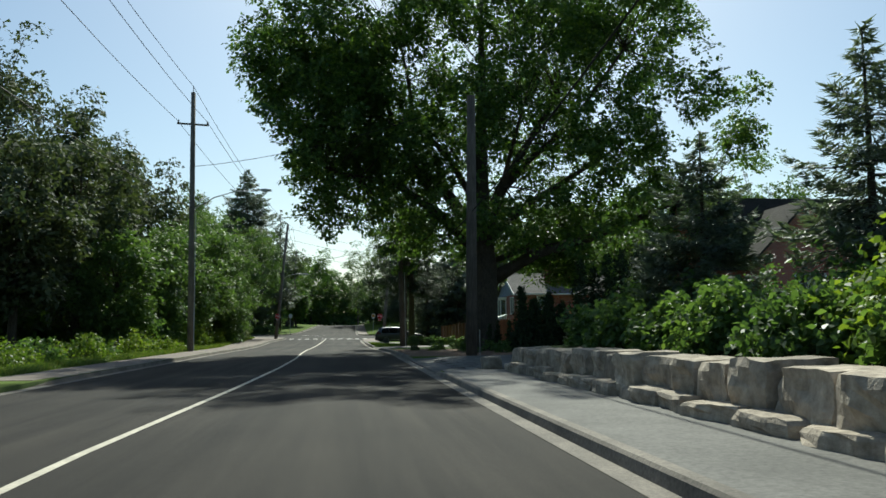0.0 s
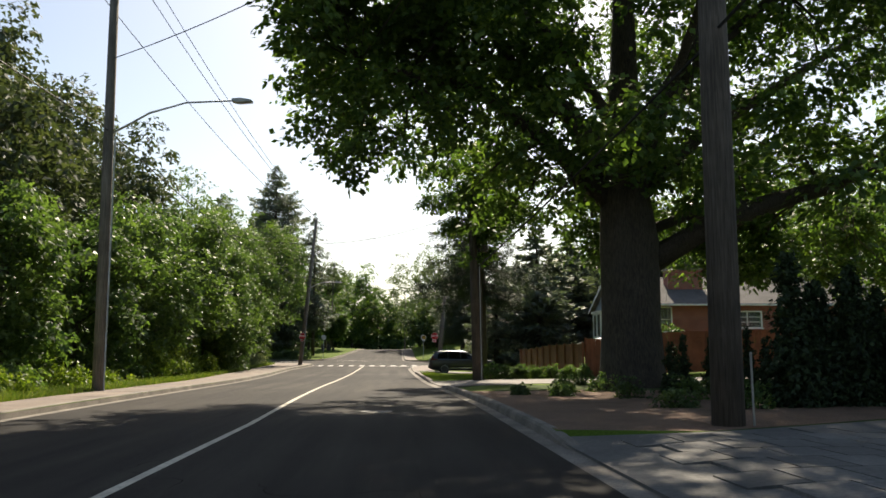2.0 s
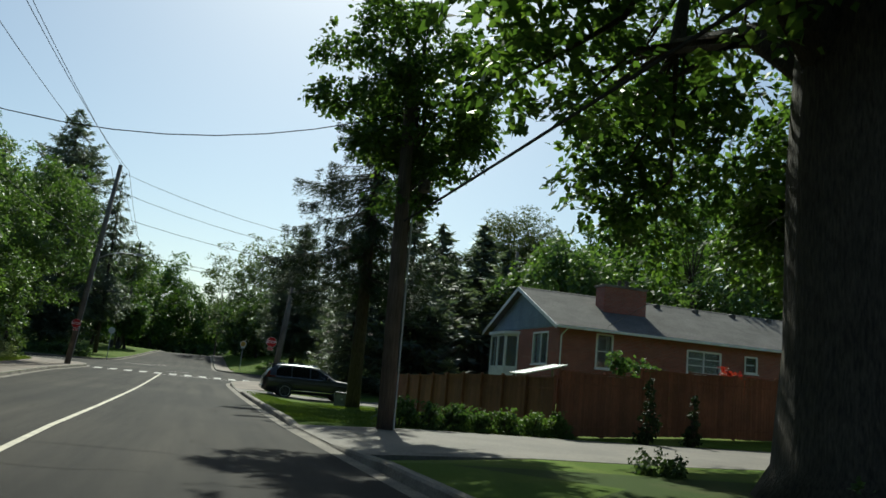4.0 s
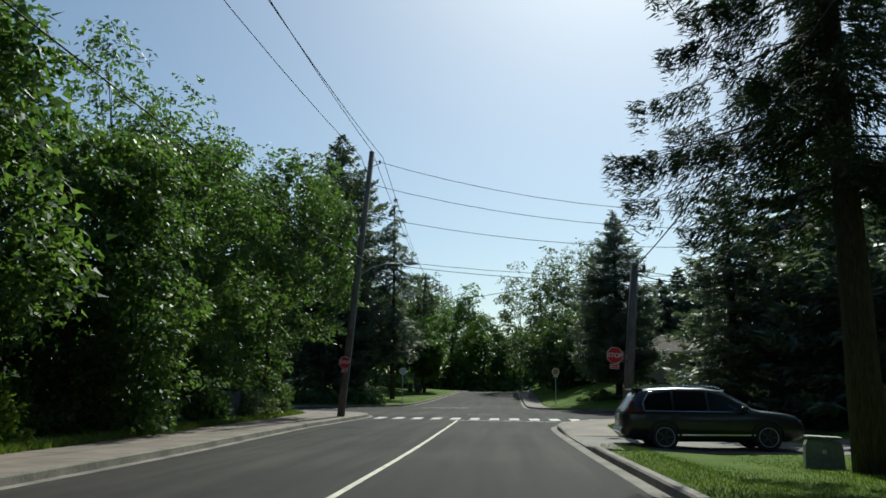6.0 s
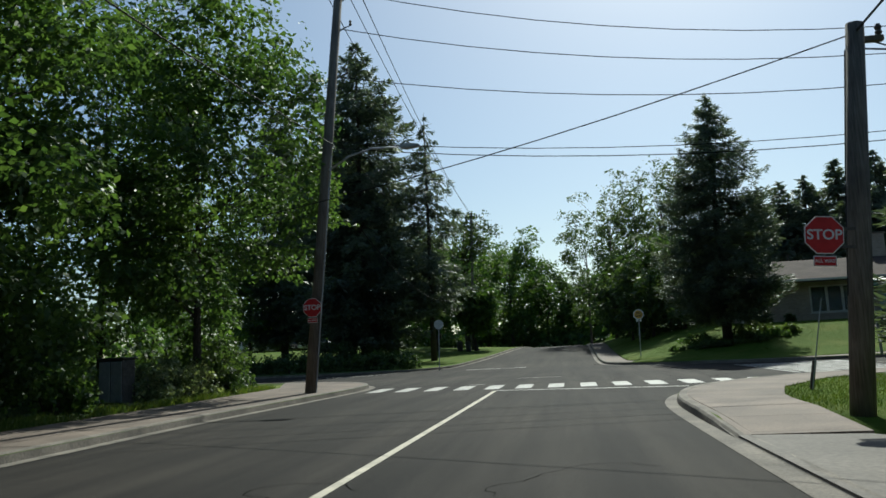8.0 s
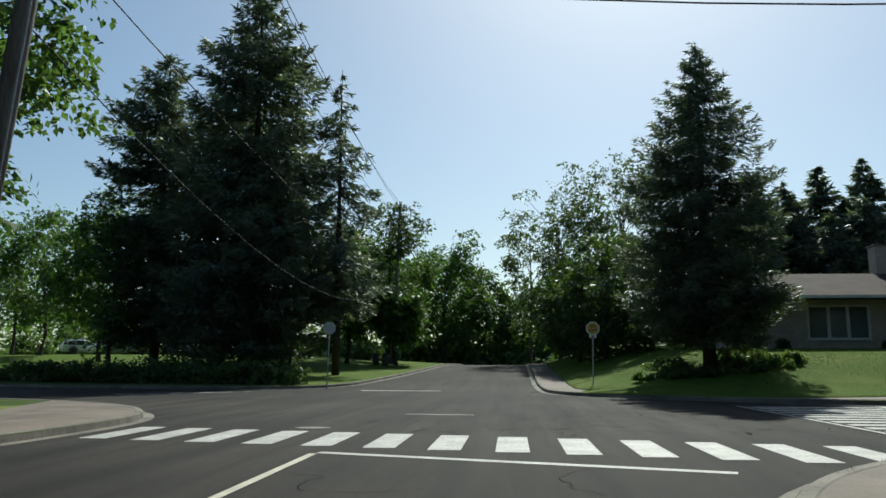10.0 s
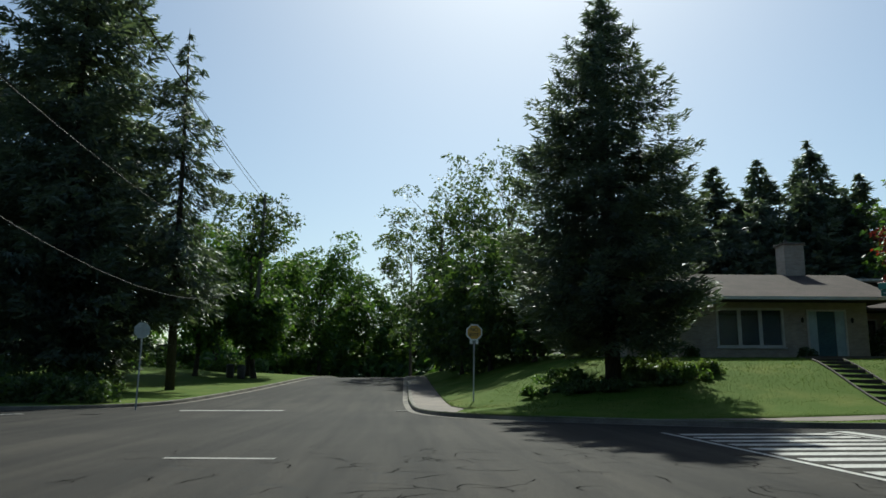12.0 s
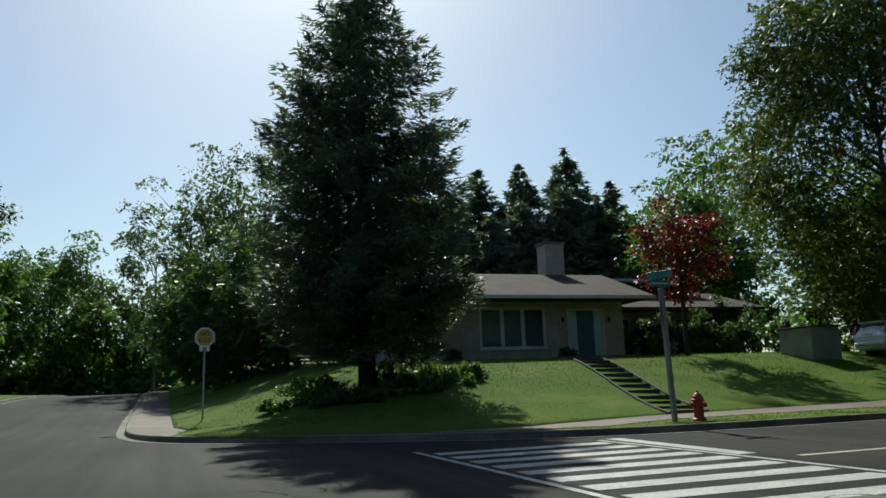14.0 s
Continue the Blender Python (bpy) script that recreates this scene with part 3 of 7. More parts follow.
def surface_mesh(name, faces, kind, material):
    ids = {i: k for k, i in enumerate(sorted({i for f in faces for i in f}))}
    me = bpy.data.meshes.new(name)
    co = [(GV[i].x, GV[i].y, ground_height(kind, GV[i].x, GV[i].y)) for i in ids]
    fs = [[ids[i] for i in f] for f in faces]
    # a skirt below every outer edge
    seen = collections.Counter(tuple(sorted((f[k], f[(k + 1) % len(f)]))) for f in fs for k in range(len(f)))
    n = len(co)
    co += [(x, y, z - 0.35) for x, y, z in co]
    skirts = []
    for f in fs:
        for k in range(len(f)):
            a, b = f[k], f[(k + 1) % len(f)]
            if seen[tuple(sorted((a, b)))] == 1 and math.hypot(co[a][0], co[a][1]) < 300:
                skirts.append([b, a, a + n, b + n])
    me.from_pydata(co, [], fs + skirts)
    me.materials.append(material)
    if name == "ground":
        me.shade_smooth()
    return me


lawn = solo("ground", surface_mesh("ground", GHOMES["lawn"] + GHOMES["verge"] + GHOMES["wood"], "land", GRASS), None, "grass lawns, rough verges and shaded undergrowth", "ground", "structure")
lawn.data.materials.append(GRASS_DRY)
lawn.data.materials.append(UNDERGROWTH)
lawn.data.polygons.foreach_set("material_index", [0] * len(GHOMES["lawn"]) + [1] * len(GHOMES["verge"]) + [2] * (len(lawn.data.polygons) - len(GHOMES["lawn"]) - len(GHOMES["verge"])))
for k, (poly, name, material, kind, label) in enumerate(SURFACES):
    if k in GHOMES:
        solo(name, surface_mesh(name, GHOMES[k], kind, material), None, label, "road" if name == "road" else "paving", "structure")


# ---- kerbs: gutter, face and top along the road's edge ----
def kerb(name, line, drops, label):
    """drops: stretches of y where the kerb lies low for a driveway."""
    pts = dense(line, 1.5)
    bm = bmesh.new()
    rings = []
    for i, (x, y) in enumerate(pts):
        (ax, ay), (bx, by) = pts[max(i - 1, 0)], pts[min(i + 1, len(pts) - 1)]
        l = math.hypot(bx - ax, by - ay)
        nx, ny = (by - ay) / l, -(bx - ax) / l
        low = max([step(a - 1.0, a + 0.2, y) * (1 - step(b - 0.2, b + 1.0, y)) for a, b in drops] + [0.0])
        h = 0.155 - 0.11 * low
        z = level(y)
        rings.append([bm.verts.new((x + nx * d, y + ny * d, z + e)) for d, e in ((-0.27, 0.006), (-0.02, 0.008), (0.0, h - 0.03), (0.03, h + 0.004), (0.17, h + 0.004), (0.2, h - 0.01), (0.2, -0.1))])
    for a, b in zip(rings, rings[1:]):
        for k in range(6):
            bm.faces.new((a[k], a[k + 1], b[k + 1], b[k]))
    return solo(name, bm, KERB, label, "kerb", "structure")


def cut(line, x0, x1, y0, y1):
    return [p for p in line if x0 <= p[0] <= x1 and y0 <= p[1] <= y1]


kerb("kerb_east", cut(dense(EAST_KERB, 1.5), -1, 60, -40, 120), [(22, 33.4), (53.8, 60.4), (80.8, 87.4)], "worn concrete kerb with a pale gutter")
kerb("kerb_far_east", cut(dense(FAR_EAST_KERB, 1.5), -1, 60, 90, 190), [], "concrete kerb round the lawn corner")
kerb("kerb_far_west", cut(dense(FAR_WEST_KERB, 1.5), -60, 1, 90, 190), [], "concrete kerb along the park side")
kerb("kerb_west", cut(dense(WEST_KERB, 1.5), -60, 1, -40, 130), [(12, 20)], "concrete kerb along the wooded side")


# ---- road markings, a thin coat on the asphalt ----
def stripe(points, width, material, name="trim_road_line", lift=0.006):
    pts, rows, faces = dense(points, 2.0), [], []
    for i, (x, y) in enumerate(pts):
        (ax, ay), (bx, by) = pts[max(i - 1, 0)], pts[min(i + 1, len(pts) - 1)]
        l = math.hypot(bx - ax, by - ay)
        nx, ny = (by - ay) / l * width / 2, -(bx - ax) / l * width / 2
        rows += [(x - nx, y - ny, level(y - ny) + lift), (x + nx, y + ny, level(y + ny) + lift)]
    faces = [(2 * i, 2 * i + 1, 2 * i + 3, 2 * i + 2) for i in range(len(pts) - 1)]
    return raw_mesh(name, rows, faces, material)


solo("trim_centre_line", stripe([(-3.2, -60), (-3.12, 8), (-2.84, 18), (-2.67, 28), (-2.68, 37), (-2.93, 47), (-3.1, 56), (-3.1, 66), (-3.05, 100.3)], 0.12, PAINT_YELLOW), None, "worn pale yellow centre line", "road marking", "structure")
solo("trim_stop_line", stripe([(-3.0, 100.45), (2.6, 98.75)], 0.22, PAINT_ROAD), None, "worn white line before the crossing", "road marking", "structure")
solo("trim_stop_line_north", stripe([(-7.6, 128.2), (-3.6, 128.0)], 0.4, PAINT_ROAD), None, "worn white stop line of the far street", "road marking", "structure")
solo("trim_short_line", stripe([(-2.9, 109.6), (-1.1, 109.4)], 0.2, PAINT_WORN), None, "short worn white mark in the junction", "road marking", "structure")
solo("trim_stop_line_west", stripe([(-17, 121.8), (-12.5, 126.0)], 0.35, PAINT_ROAD), None, "worn white line across the side street", "road marking", "structure")
solo("trim_stop_line_east", stripe([(11.25, 110.9), (11.4, 115.2)], 0.35, PAINT_ROAD), None, "white stop line beside the crossing", "road marking", "structure")
solo("trim_side_centre_line", stripe([(11.6, 110.2), (60, 110.9)], 0.13, PAINT_YELLOW), None, "worn yellow centre line of the side street", "road marking", "structure")
crossing = thing("zebra_crossing", (0, 0, 0), "worn white zebra crossing on the near side", "road marking", kind="structure")
for k in range(13):
    x = -7.75 + 1.05 * k
    far = 103.35 - 0.2 * (x + 0.85)
    part("stripe", stripe([(x + 0.27, far - 2.5), (x + 0.27, far)], 0.52, PAINT_ROAD, "stripe"), None, crossing)
crossing = thing("zebra_crossing", (0, 0, 0), "worn white zebra crossing over the side street", "road marking", kind="structure")
for k in range(12):
    y = 104.2 + 0.92 * k
    part("stripe", stripe([(7.2, y), (10.75, y)], 0.46, PAINT_ROAD, "stripe"), None, crossing)
part("stripe", stripe([(7.0, 104), (7.0, 115)], 0.12, PAINT_ROAD, "stripe"), None, crossing)
part("stripe", stripe([(10.95, 104), (10.95, 115)], 0.12, PAINT_ROAD, "stripe"), None, crossing)

# ---- trees and shrubs ----
def broadleaf(name, x, y, height, radius, base, label, leaf, count=9000, size=0.34, trunk=0.25, seed=1, clumps=70, rough=0.35, bark=None, squash=1.0, stems=1, shift=(0, 0), category="tree", group="", gap=0.0, lump=0.3, east=None):
    """A tree with forking limbs and a crown of leaf clumps; base is where the crown begins above the ground."""
    rng = np.random.default_rng(seed)
    clumps = int(clumps * 1.35)
    z0 = land(x, y) - 0.05
    tree = thing(name, (x, y, z0), label, category, group)
    mid = np.array([shift[0], shift[1], (base + height) / 2])
    half = (height - base) / 2
    d = unit(rng, clumps)
    reach = (0.35 + 0.65 * rng.random(clumps) ** 0.4) * lumpy(d, seed, rough)
    centres = mid + d * reach[:, None] * np.array([radius, radius * squash, half])
    low = np.clip((centres[:, 2] - base) / max(half, 0.1), 0.15, 1)
    centres[:, :2] = mid[:2] + (centres[:, :2] - mid[:2]) * (0.55 + 0.45 * low)[:, None] if base > 1 else centres[:, :2]
    centres[:, 2] = np.maximum(centres[:, 2], base * 0.75)
    radii = rng.uniform(0.6, 1.25, clumps) * (radius * half * radius) ** (1 / 3) * lump
    bm = bmesh.new()
    for s in range(stems):
        a = rng.uniform(0, math.tau)
        off = Vector((math.cos(a), math.sin(a), 0)) * (trunk * 1.6 if stems > 1 else 0)
        top = mid + np.array([off.x * 3, off.y * 3, half * 0.55])
        bend = rng.normal(size=(3, 2)) * trunk * 0.5
        pts = [off + Vector((0, 0, -0.2)), off + Vector((0, 0, 0.35)), off + Vector((top[0] * 0.25 + bend[0, 0], top[1] * 0.25 + bend[0, 1], base * 0.6 + 0.4)), off + Vector((top[0] * 0.6 + bend[1, 0], top[1] * 0.6 + bend[1, 1], (base + top[2]) / 2)), Vector(top)]
        tube(bm, pts, [trunk * 1.5, trunk * 1.05, trunk * 0.85, trunk * 0.5, trunk * 0.12], 9)
    for k in rng.choice(clumps, size=min(clumps, 26), replace=False):
        c = Vector(centres[k])
        zs = max(base * 0.7, min(c.z * 0.75, mid[2]))
        f = min(zs / max(top[2], 0.1), 1)
        start = Vector((top[0] * f * 0.7, top[1] * f * 0.7, zs))
        m = start.lerp(c, 0.5) + Vector((0, 0, 0.12 * (c - start).length))
        r = trunk * rng.uniform(0.22, 0.4)
        tube(bm, [start, m, c], [r, r * 0.6, r * 0.15], 5)
    part("trunk", bm, bark or BARK, tree, smooth=True)
    pos, al, ac = leaf_cloud(rng, centres, radii, count, size)
    if gap:
        keep = np.array([noise.noise(Vector(p) * 0.45 + Vector((seed, 0, 0))) > gap - 0.5 for p in pos])
        pos, al, ac = pos[keep], al[keep], ac[keep]
    if east is not None:
        # the side towards the road is kept clear of the wires
        keep = pos[:, 0] + x + 0.5 * np.sin(pos[:, 1] * 2.1) * np.sin(pos[:, 2] * 2.7) < east
        pos, al, ac = pos[keep], al[keep], ac[keep]
    part("crown", leaves_mesh("crown", pos, al, ac, leaf, size > 0.2), None, tree)
    return tree


def conifer(name, x, y, height, radius, label, needle=None, seed=1, clear=0.8, level_gap=0.42, arms=8, droop=0.28, twig=0.42, density=1.0, trunk=0.2, full=0.5, ragged=0.22, group="", sparse=0.0, z0=None, thick=1.0, hang=0.35, fan=0.3, limbs=0.4, tuft=0.0):
    """A spruce: whorls of boughs, each a drooping fan of many fine sprigs turned up at its tip."""
    rng = np.random.default_rng(seed)
    z0 = land(x, y) - 0.05 if z0 is None else z0
    tree = thing(name, (x, y, z0), label, "tree", group)
    bm = bmesh.new()
    tube(bm, [(0, 0, -0.2), (0, 0, height * 0.4), (0, 0, height * 0.8), (0, 0, height)], [trunk * 1.3, trunk * 0.85, trunk * 0.35, 0.015], 9)
    P, A, C = [], [], []
    up = np.array([0, 0, 1.0])
    z = clear
    while z < height - 0.05:
        s = (z - clear) / (height - clear)
        reach = radius * math.tanh((1 - s) / full) * min(1.0, 0.62 + 2.2 * s) + 0.05
        for k in range(max(4, int(arms * (0.55 + 0.45 * (1 - s))))):
            if rng.random() < sparse:
                continue
            a = rng.uniform(0, math.tau)
            L = reach * rng.uniform(1 - ragged * 1.8, 1 + ragged * 0.8)
            d, side = np.array([math.cos(a), math.sin(a), 0]), np.array([-math.sin(a), math.cos(a), 0])
            n = int(density * 27 * L ** 1.35 * (0.42 / twig) ** 1.5) + 5
            u = rng.random(n) ** 0.6
            if tuft:
                # needles gather in tufts along the bough
                u = u[np.sin(u * L * 4.2 + rng.uniform(0, 6.3)) + 0.6 * np.sin(u * L * 9.1 + rng.uniform(0, 6.3)) > tuft - 0.8]
                n = len(u)
            v = rng.uniform(-1, 1, n)
            zz = z + rng.normal() * 0.15
            w = fan * L * (1 - 0.8 * u) * np.minimum(1, u * 3) + 0.07
            lift = -droop * L * u ** 1.2 + 0.14 * L * u ** 5 + 0.4 * L * u * s * s
            low = np.abs(rng.normal(size=n)) * (0.05 + hang * 0.2 * np.sqrt(L)) + hang * 0.7 * w * np.abs(v)
            spot = d * (L * u)[:, None] + side * (v * w)[:, None] + up * (zz + lift - low)[:, None]
            if L > 1.2 and rng.random() < limbs:
                e1, e2 = 0.45, 0.85
                tube(bm, [(0, 0, zz), tuple(d * L * e1 + up * (zz - droop * L * e1 ** 1.2)), tuple(d * L * e2 + up * (zz - droop * L * e2 ** 1.2 + 0.06 * L))], [0.025 + 0.006 * L, 0.016, 0.006], 4, False)
            ln = twig * rng.uniform(0.55, 1.3, n)
            tip = np.where(u > 0.86, 0.5, 0.0)
            way = d * 0.7 + side * (np.sign(v) * (0.35 + 0.5 * np.abs(v)))[:, None] + up * (-0.12 - hang * 1.2 * rng.random(n) + tip)[:, None] + rng.normal(size=(n, 3)) * 0.18
            way /= np.linalg.norm(way, axis=1, keepdims=True)
            c = np.cross(way, rng.normal(size=(n, 3)) * 0.6 + up)
            c /= np.maximum(np.linalg.norm(c, axis=1, keepdims=True), 1e-6)
            P.append(spot + way * (ln * 0.3)[:, None])
            A.append(way * ln[:, None])
            C.append(c * (ln * 0.25 * thick)[:, None])
        z += level_gap * rng.uniform(0.7, 1.25)
    part("trunk", bm, BARK, tree, smooth=True)
    part("crown", leaves_mesh("crown", np.concatenate(P), np.concatenate(A), np.concatenate(C), needle or NEEDLE, True), None, tree)
    return tree


def bush(name, x, y, rx, ry, height, label, leaf, count=1500, size=0.12, seed=1, category="shrub", group="", z0=None, lumps=26, boxy=False, tip=0.0):
    """A rounded or clipped shrub of leaf clumps on short stems; tip gathers it to a point above."""
    rng = np.random.default_rng(seed)
    z0 = land(x, y) - 0.03 if z0 is None else z0
    ob = thing(name, (x, y, z0), label, category, group)
    d = unit(rng, lumps)
    d[:, 2] = np.abs(d[:, 2])
    c = d * (0.45 + 0.45 * rng.random((lumps, 1)))
    if boxy:
        c = rng.uniform(-0.85, 0.85, (lumps, 3))
        c[:, 2] = rng.uniform(0.12, 0.85, lumps)
    c *= np.array([rx, ry, height * 0.86])
    if tip:
        hz = rng.random(lumps) ** 1.2
        w = (1 - hz) ** tip
        ang = rng.uniform(0, math.tau, lumps)
        rr = np.sqrt(rng.random(lumps)) * w * 0.85
        c = np.stack([np.cos(ang) * rr * rx, np.sin(ang) * rr * ry, hz * height * 0.97 + 0.05], axis=1)
    r = np.full(lumps, 0.32 * min(rx, ry, height)) * rng.uniform(0.7, 1.3, lumps)
    if tip:
        r *= 0.75 + 0.75 * w
    pos, al, ac = leaf_cloud(rng, c, r, count, size, 0.9, 0.8, 6, span=0.25 if tip else 0.6)
    pos[:, 2] = np.maximum(pos[:, 2], 0.03)
    bm = bmesh.new()
    for k in range(5):
        e = Vector(c[k % lumps])
        tube(bm, [(e.x * 0.15, e.y * 0.15, -0.05), e * 0.6, e], [0.03, 0.02, 0.008], 5)
    part("stem", bm, BARK, ob)
    part("foliage", leaves_mesh("foliage", pos, al, ac, leaf, tip > 0 or size > 0.16), None, ob)
    return ob


# the great oak and its limbs
def great_oak():
    rng = np.random.default_rng(7)
    x, y = 8.3, 49.4
    tree = thing("oak_tree", (x, y, land(x, y) - 0.05), "great old oak with a thick dark trunk and spreading limbs", "tree")
    bm = bmesh.new()
    tube(bm, [(0, 0, -0.2), (0, 0, 0.5), (0.02, 0, 2.2), (0.05, 0, 5.0), (-0.1, 0, 7.8), (0.1, 0.1, 11), (0.2, 0, 17), (0.3, 0, 24)], [1.55, 1.14, 1.02, 1.04, 0.78, 0.5, 0.3, 0.08], 18)
    n = 2050
    d = unit(rng, n)
    reach = (0.2 + 0.8 * rng.random(n) ** 0.45) * lumpy(d, 4.0, 0.38)
    # the crown's unseen top is raised so that it shades the near road
    c = np.array([1.6, -0.5, 16.8]) + d * reach[:, None] * np.array([19.0, 10.0, 12.4])
    edge = np.clip(-c[:, 0] - 4, 0, 12) * 0.42
    c = c[(c[:, 2] > 6.0 + edge[: len(c)]) & (c[:, 0] > -11.2 - np.maximum(0, c[:, 2] - 8.5) * 0.4) & (c[:, 0] < 14.2) & ~((c[:, 0] < -4) & (c[:, 1] > 4.5))]
    low = np.array([(4.5, -1, 5.6), (6.5, -1.5, 6.2), (8.5, -2, 6.4), (10.5, -2, 6.6), (12, -1, 7.2), (7.5, 2, 6.4), (10, 3, 6.0), (13, 3, 6.4), (-7.5, -1.5, 7.6), (-9.5, -2, 7.8), (-11, -2.4, 8.4), (14.5, 1, 7.5), (9, 6, 6.2), (12, 7, 6.8)])
    back = np.stack([rng.uniform(-0.3, 9.5, 190), rng.uniform(7, 10.5, 190), rng.uniform(4.9, 10.5, 190)], axis=1)
    back = back[back[:, 0] > 0.2 + np.maximum(0, 7.2 - back[:, 2]) * 0.6 + np.maximum(0, back[:, 2] - 8.2) * 0.9]
    lobe = np.stack([rng.uniform(-17, -6, 420), rng.uniform(-3.5, 3, 420), rng.uniform(7.2, 20, 420)], axis=1)
    lobe = lobe[(lobe[:, 0] > -11.2 - np.maximum(0, lobe[:, 2] - 8.5) * 0.4) & (lobe[:, 0] < -6 - (lobe[:, 2] < 9.5) * 2.4)]
    east = np.stack([rng.uniform(15.2, 18, 26), rng.uniform(-5, 0, 26), rng.uniform(12.5, 18, 26)], axis=1)
    fringe = np.stack([rng.uniform(4.5, 16.5, 120), rng.uniform(8.5, 12.5, 120), rng.uniform(4.5, 8.4, 120)], axis=1)
    fringe = fringe[fringe[:, 2] > np.where(fringe[:, 0] < 8.5, 6.2, 4.5)]
    c = np.concatenate([c, low, back, lobe, east, fringe])
    open_sky = np.array([noise.noise(Vector(p) * 0.21 + Vector((3.7, 1.2, 0))) for p in c])
    c = c[open_sky > -0.27]
    r = rng.uniform(0.6, 1.4, len(c))

    def limb(points, r0, r1):
        k = len(points)
        tube(bm, points, [r0 + (r1 - r0) * i / (k - 1) for i in range(k)], 8)

    mains = []
    for start, end, radius in (((0.5, 0, 4.3), (13.5, -1.2, 9.6), 0.5), ((-0.3, 0, 6.3), (-9.5, -1.8, 11.0), 0.42), ((0, 0, 6.8), (-6.5, -0.5, 16.5), 0.5), ((0.1, 0, 7.2), (5.5, 0.5, 17), 0.46), ((0.3, 0, 6.6), (10.5, 1.5, 14), 0.32), ((0, 0.3, 6.2), (1.5, 7, 13), 0.3), ((0, -0.3, 6.6), (1.5, -6.5, 14), 0.3), ((0.2, 0, 8.5), (9, -3, 19), 0.26), ((-0.1, 0, 9), (-5, 1, 20), 0.26), ((0.3, 0.1, 5.4), (11, 5, 8.4), 0.24)):
        s0, e0 = Vector(start), Vector(end)
        sag = Vector(rng.normal(size=3)) * 0.7
        pts = [s0, s0.lerp(e0, 0.28) + Vector((0, 0, 0.5)) + sag * 0.4, s0.lerp(e0, 0.55) + sag, s0.lerp(e0, 0.8) + sag * 0.4, e0]
        limb(pts, radius, 0.07)
        mains += [(p, radius * (1 - 0.2 * i)) for i, p in enumerate(pts) if i]
    for k in range(0, len(c), 5):
        t = Vector(c[k])
        p, rad = min(mains, key=lambda q: (q[0] - t).length)
        m = p.lerp(t, 0.5) + Vector(rng.normal(size=3)) * 0.4
        limb([p, m, t], min(rad * 0.4, 0.1), 0.015)
    part("trunk", bm, BARK, tree, smooth=True)
    pos, al, ac = leaf_cloud(rng, c, r, 250000, 0.25, 0.75, 0.55, 12)
    part("crown", leaves_mesh("crown", pos, al, ac, LEAF_OAK), None, tree)
    return tree


great_oak()
broadleaf("young_oak_tree", 4.2, 60.9, 13.5, 2.5, 5.5, "slender oak growing behind the utility pole", LEAF_OAK, 23000, 0.175, 0.12, 21, 46, 0.6, gap=0.24, lump=0.25)

# wooded side
PINES = [(-22, 66, 19.5, 4.2), (-23.5, 73, 20.5, 4.5), (-27, 60, 22.5, 5), (-19.5, 80, 16.5, 3.6), (-25, 86, 20, 4.5), (-30, 70, 21, 5), (-19, 57, 15, 4), (-19.5, 47.5, 11.5, 3.8), (-22.5, 40, 13.5, 4.4), (-26, 47, 18, 5)]
for k, (x, y, h, r) in enumerate(PINES):
    broadleaf("pine_tree", x, y, h, r, 2.5, "tall pine with clumped grey-green needles", NEEDLE_PINE, 12000, 0.36, 0.28, 30 + k, 85, 0.45, group="pines beside the road")
for k, (x, y, h, r, b) in enumerate([(-15.5, 62, 8.5, 3.2, 0.8), (-14.8, 69, 10, 3.4, 0.8), (-14.6, 76, 11, 3.6, 1.0), (-14.4, 83, 10.5, 3.7, 0.5), (-14.2, 91, 12.5, 4.0, 0.5), (-13.4, 101.2, 14, 4.8, 2.4), (-18.5, 93, 16, 4.5, 2), (-18, 103, 15.5, 4.5, 2), (-15.5, 54, 7.5, 3, 0.6)]):
    broadleaf("maple_tree", x, y, h, r, b, "bushy maple in full leaf at the edge of the wood", LEAF_MAPLE, 46000 if y > 80 and x > -17 else 16000, 0.19 if y > 80 and x > -17 else 0.24, 0.16, 50 + k, 62, 0.4, lump=0.33, east=-8.9 if y > 100 else -10.3, group="maples at the wood's edge")
for k in range(12):
    y = 60 + 3.1 * k
    bush("wood_shrub", -14.0 + 0.5 * math.sin(k * 2.3), y, 1.3, 1.8, 1.9 + 0.6 * math.sin(k * 1.7), "rough green shrub at the wood's edge", LEAF_MAPLE if k % 2 else LEAF_DARK, 1900, 0.15, 80 + k, group="shrubs at the wood's edge")
for k in range(12):
    y = 24 + 2.9 * k
    bush("roadside_shrub", -12.6 + 0.6 * math.sin(k * 1.9), y, 1.5, 1.7, 1.15 + 0.35 * math.sin(k * 2.1), "low yellow-green shrub on the verge", LEAF_LIME if k % 3 else LEAF_MAPLE, 1500, 0.14, 110 + k, group="shrubs on the verge")

for k, (x, y, r, h) in enumerate([(-13.0, 70, 1.2, 2.2), (-13.3, 73.5, 1.3, 3.2), (-12.9, 77, 1.1, 2.0), (-13.2, 66, 1.3, 2.4), (-13.4, 82.5, 1.1, 3.4)]):
    bush("lime_shrub", x, y, r, r, h, "tall yellow-green shrub catching the light", LEAF_LIME, 3200, 0.13, 130 + k, group="bright shrubs at the wood's edge", lumps=40)

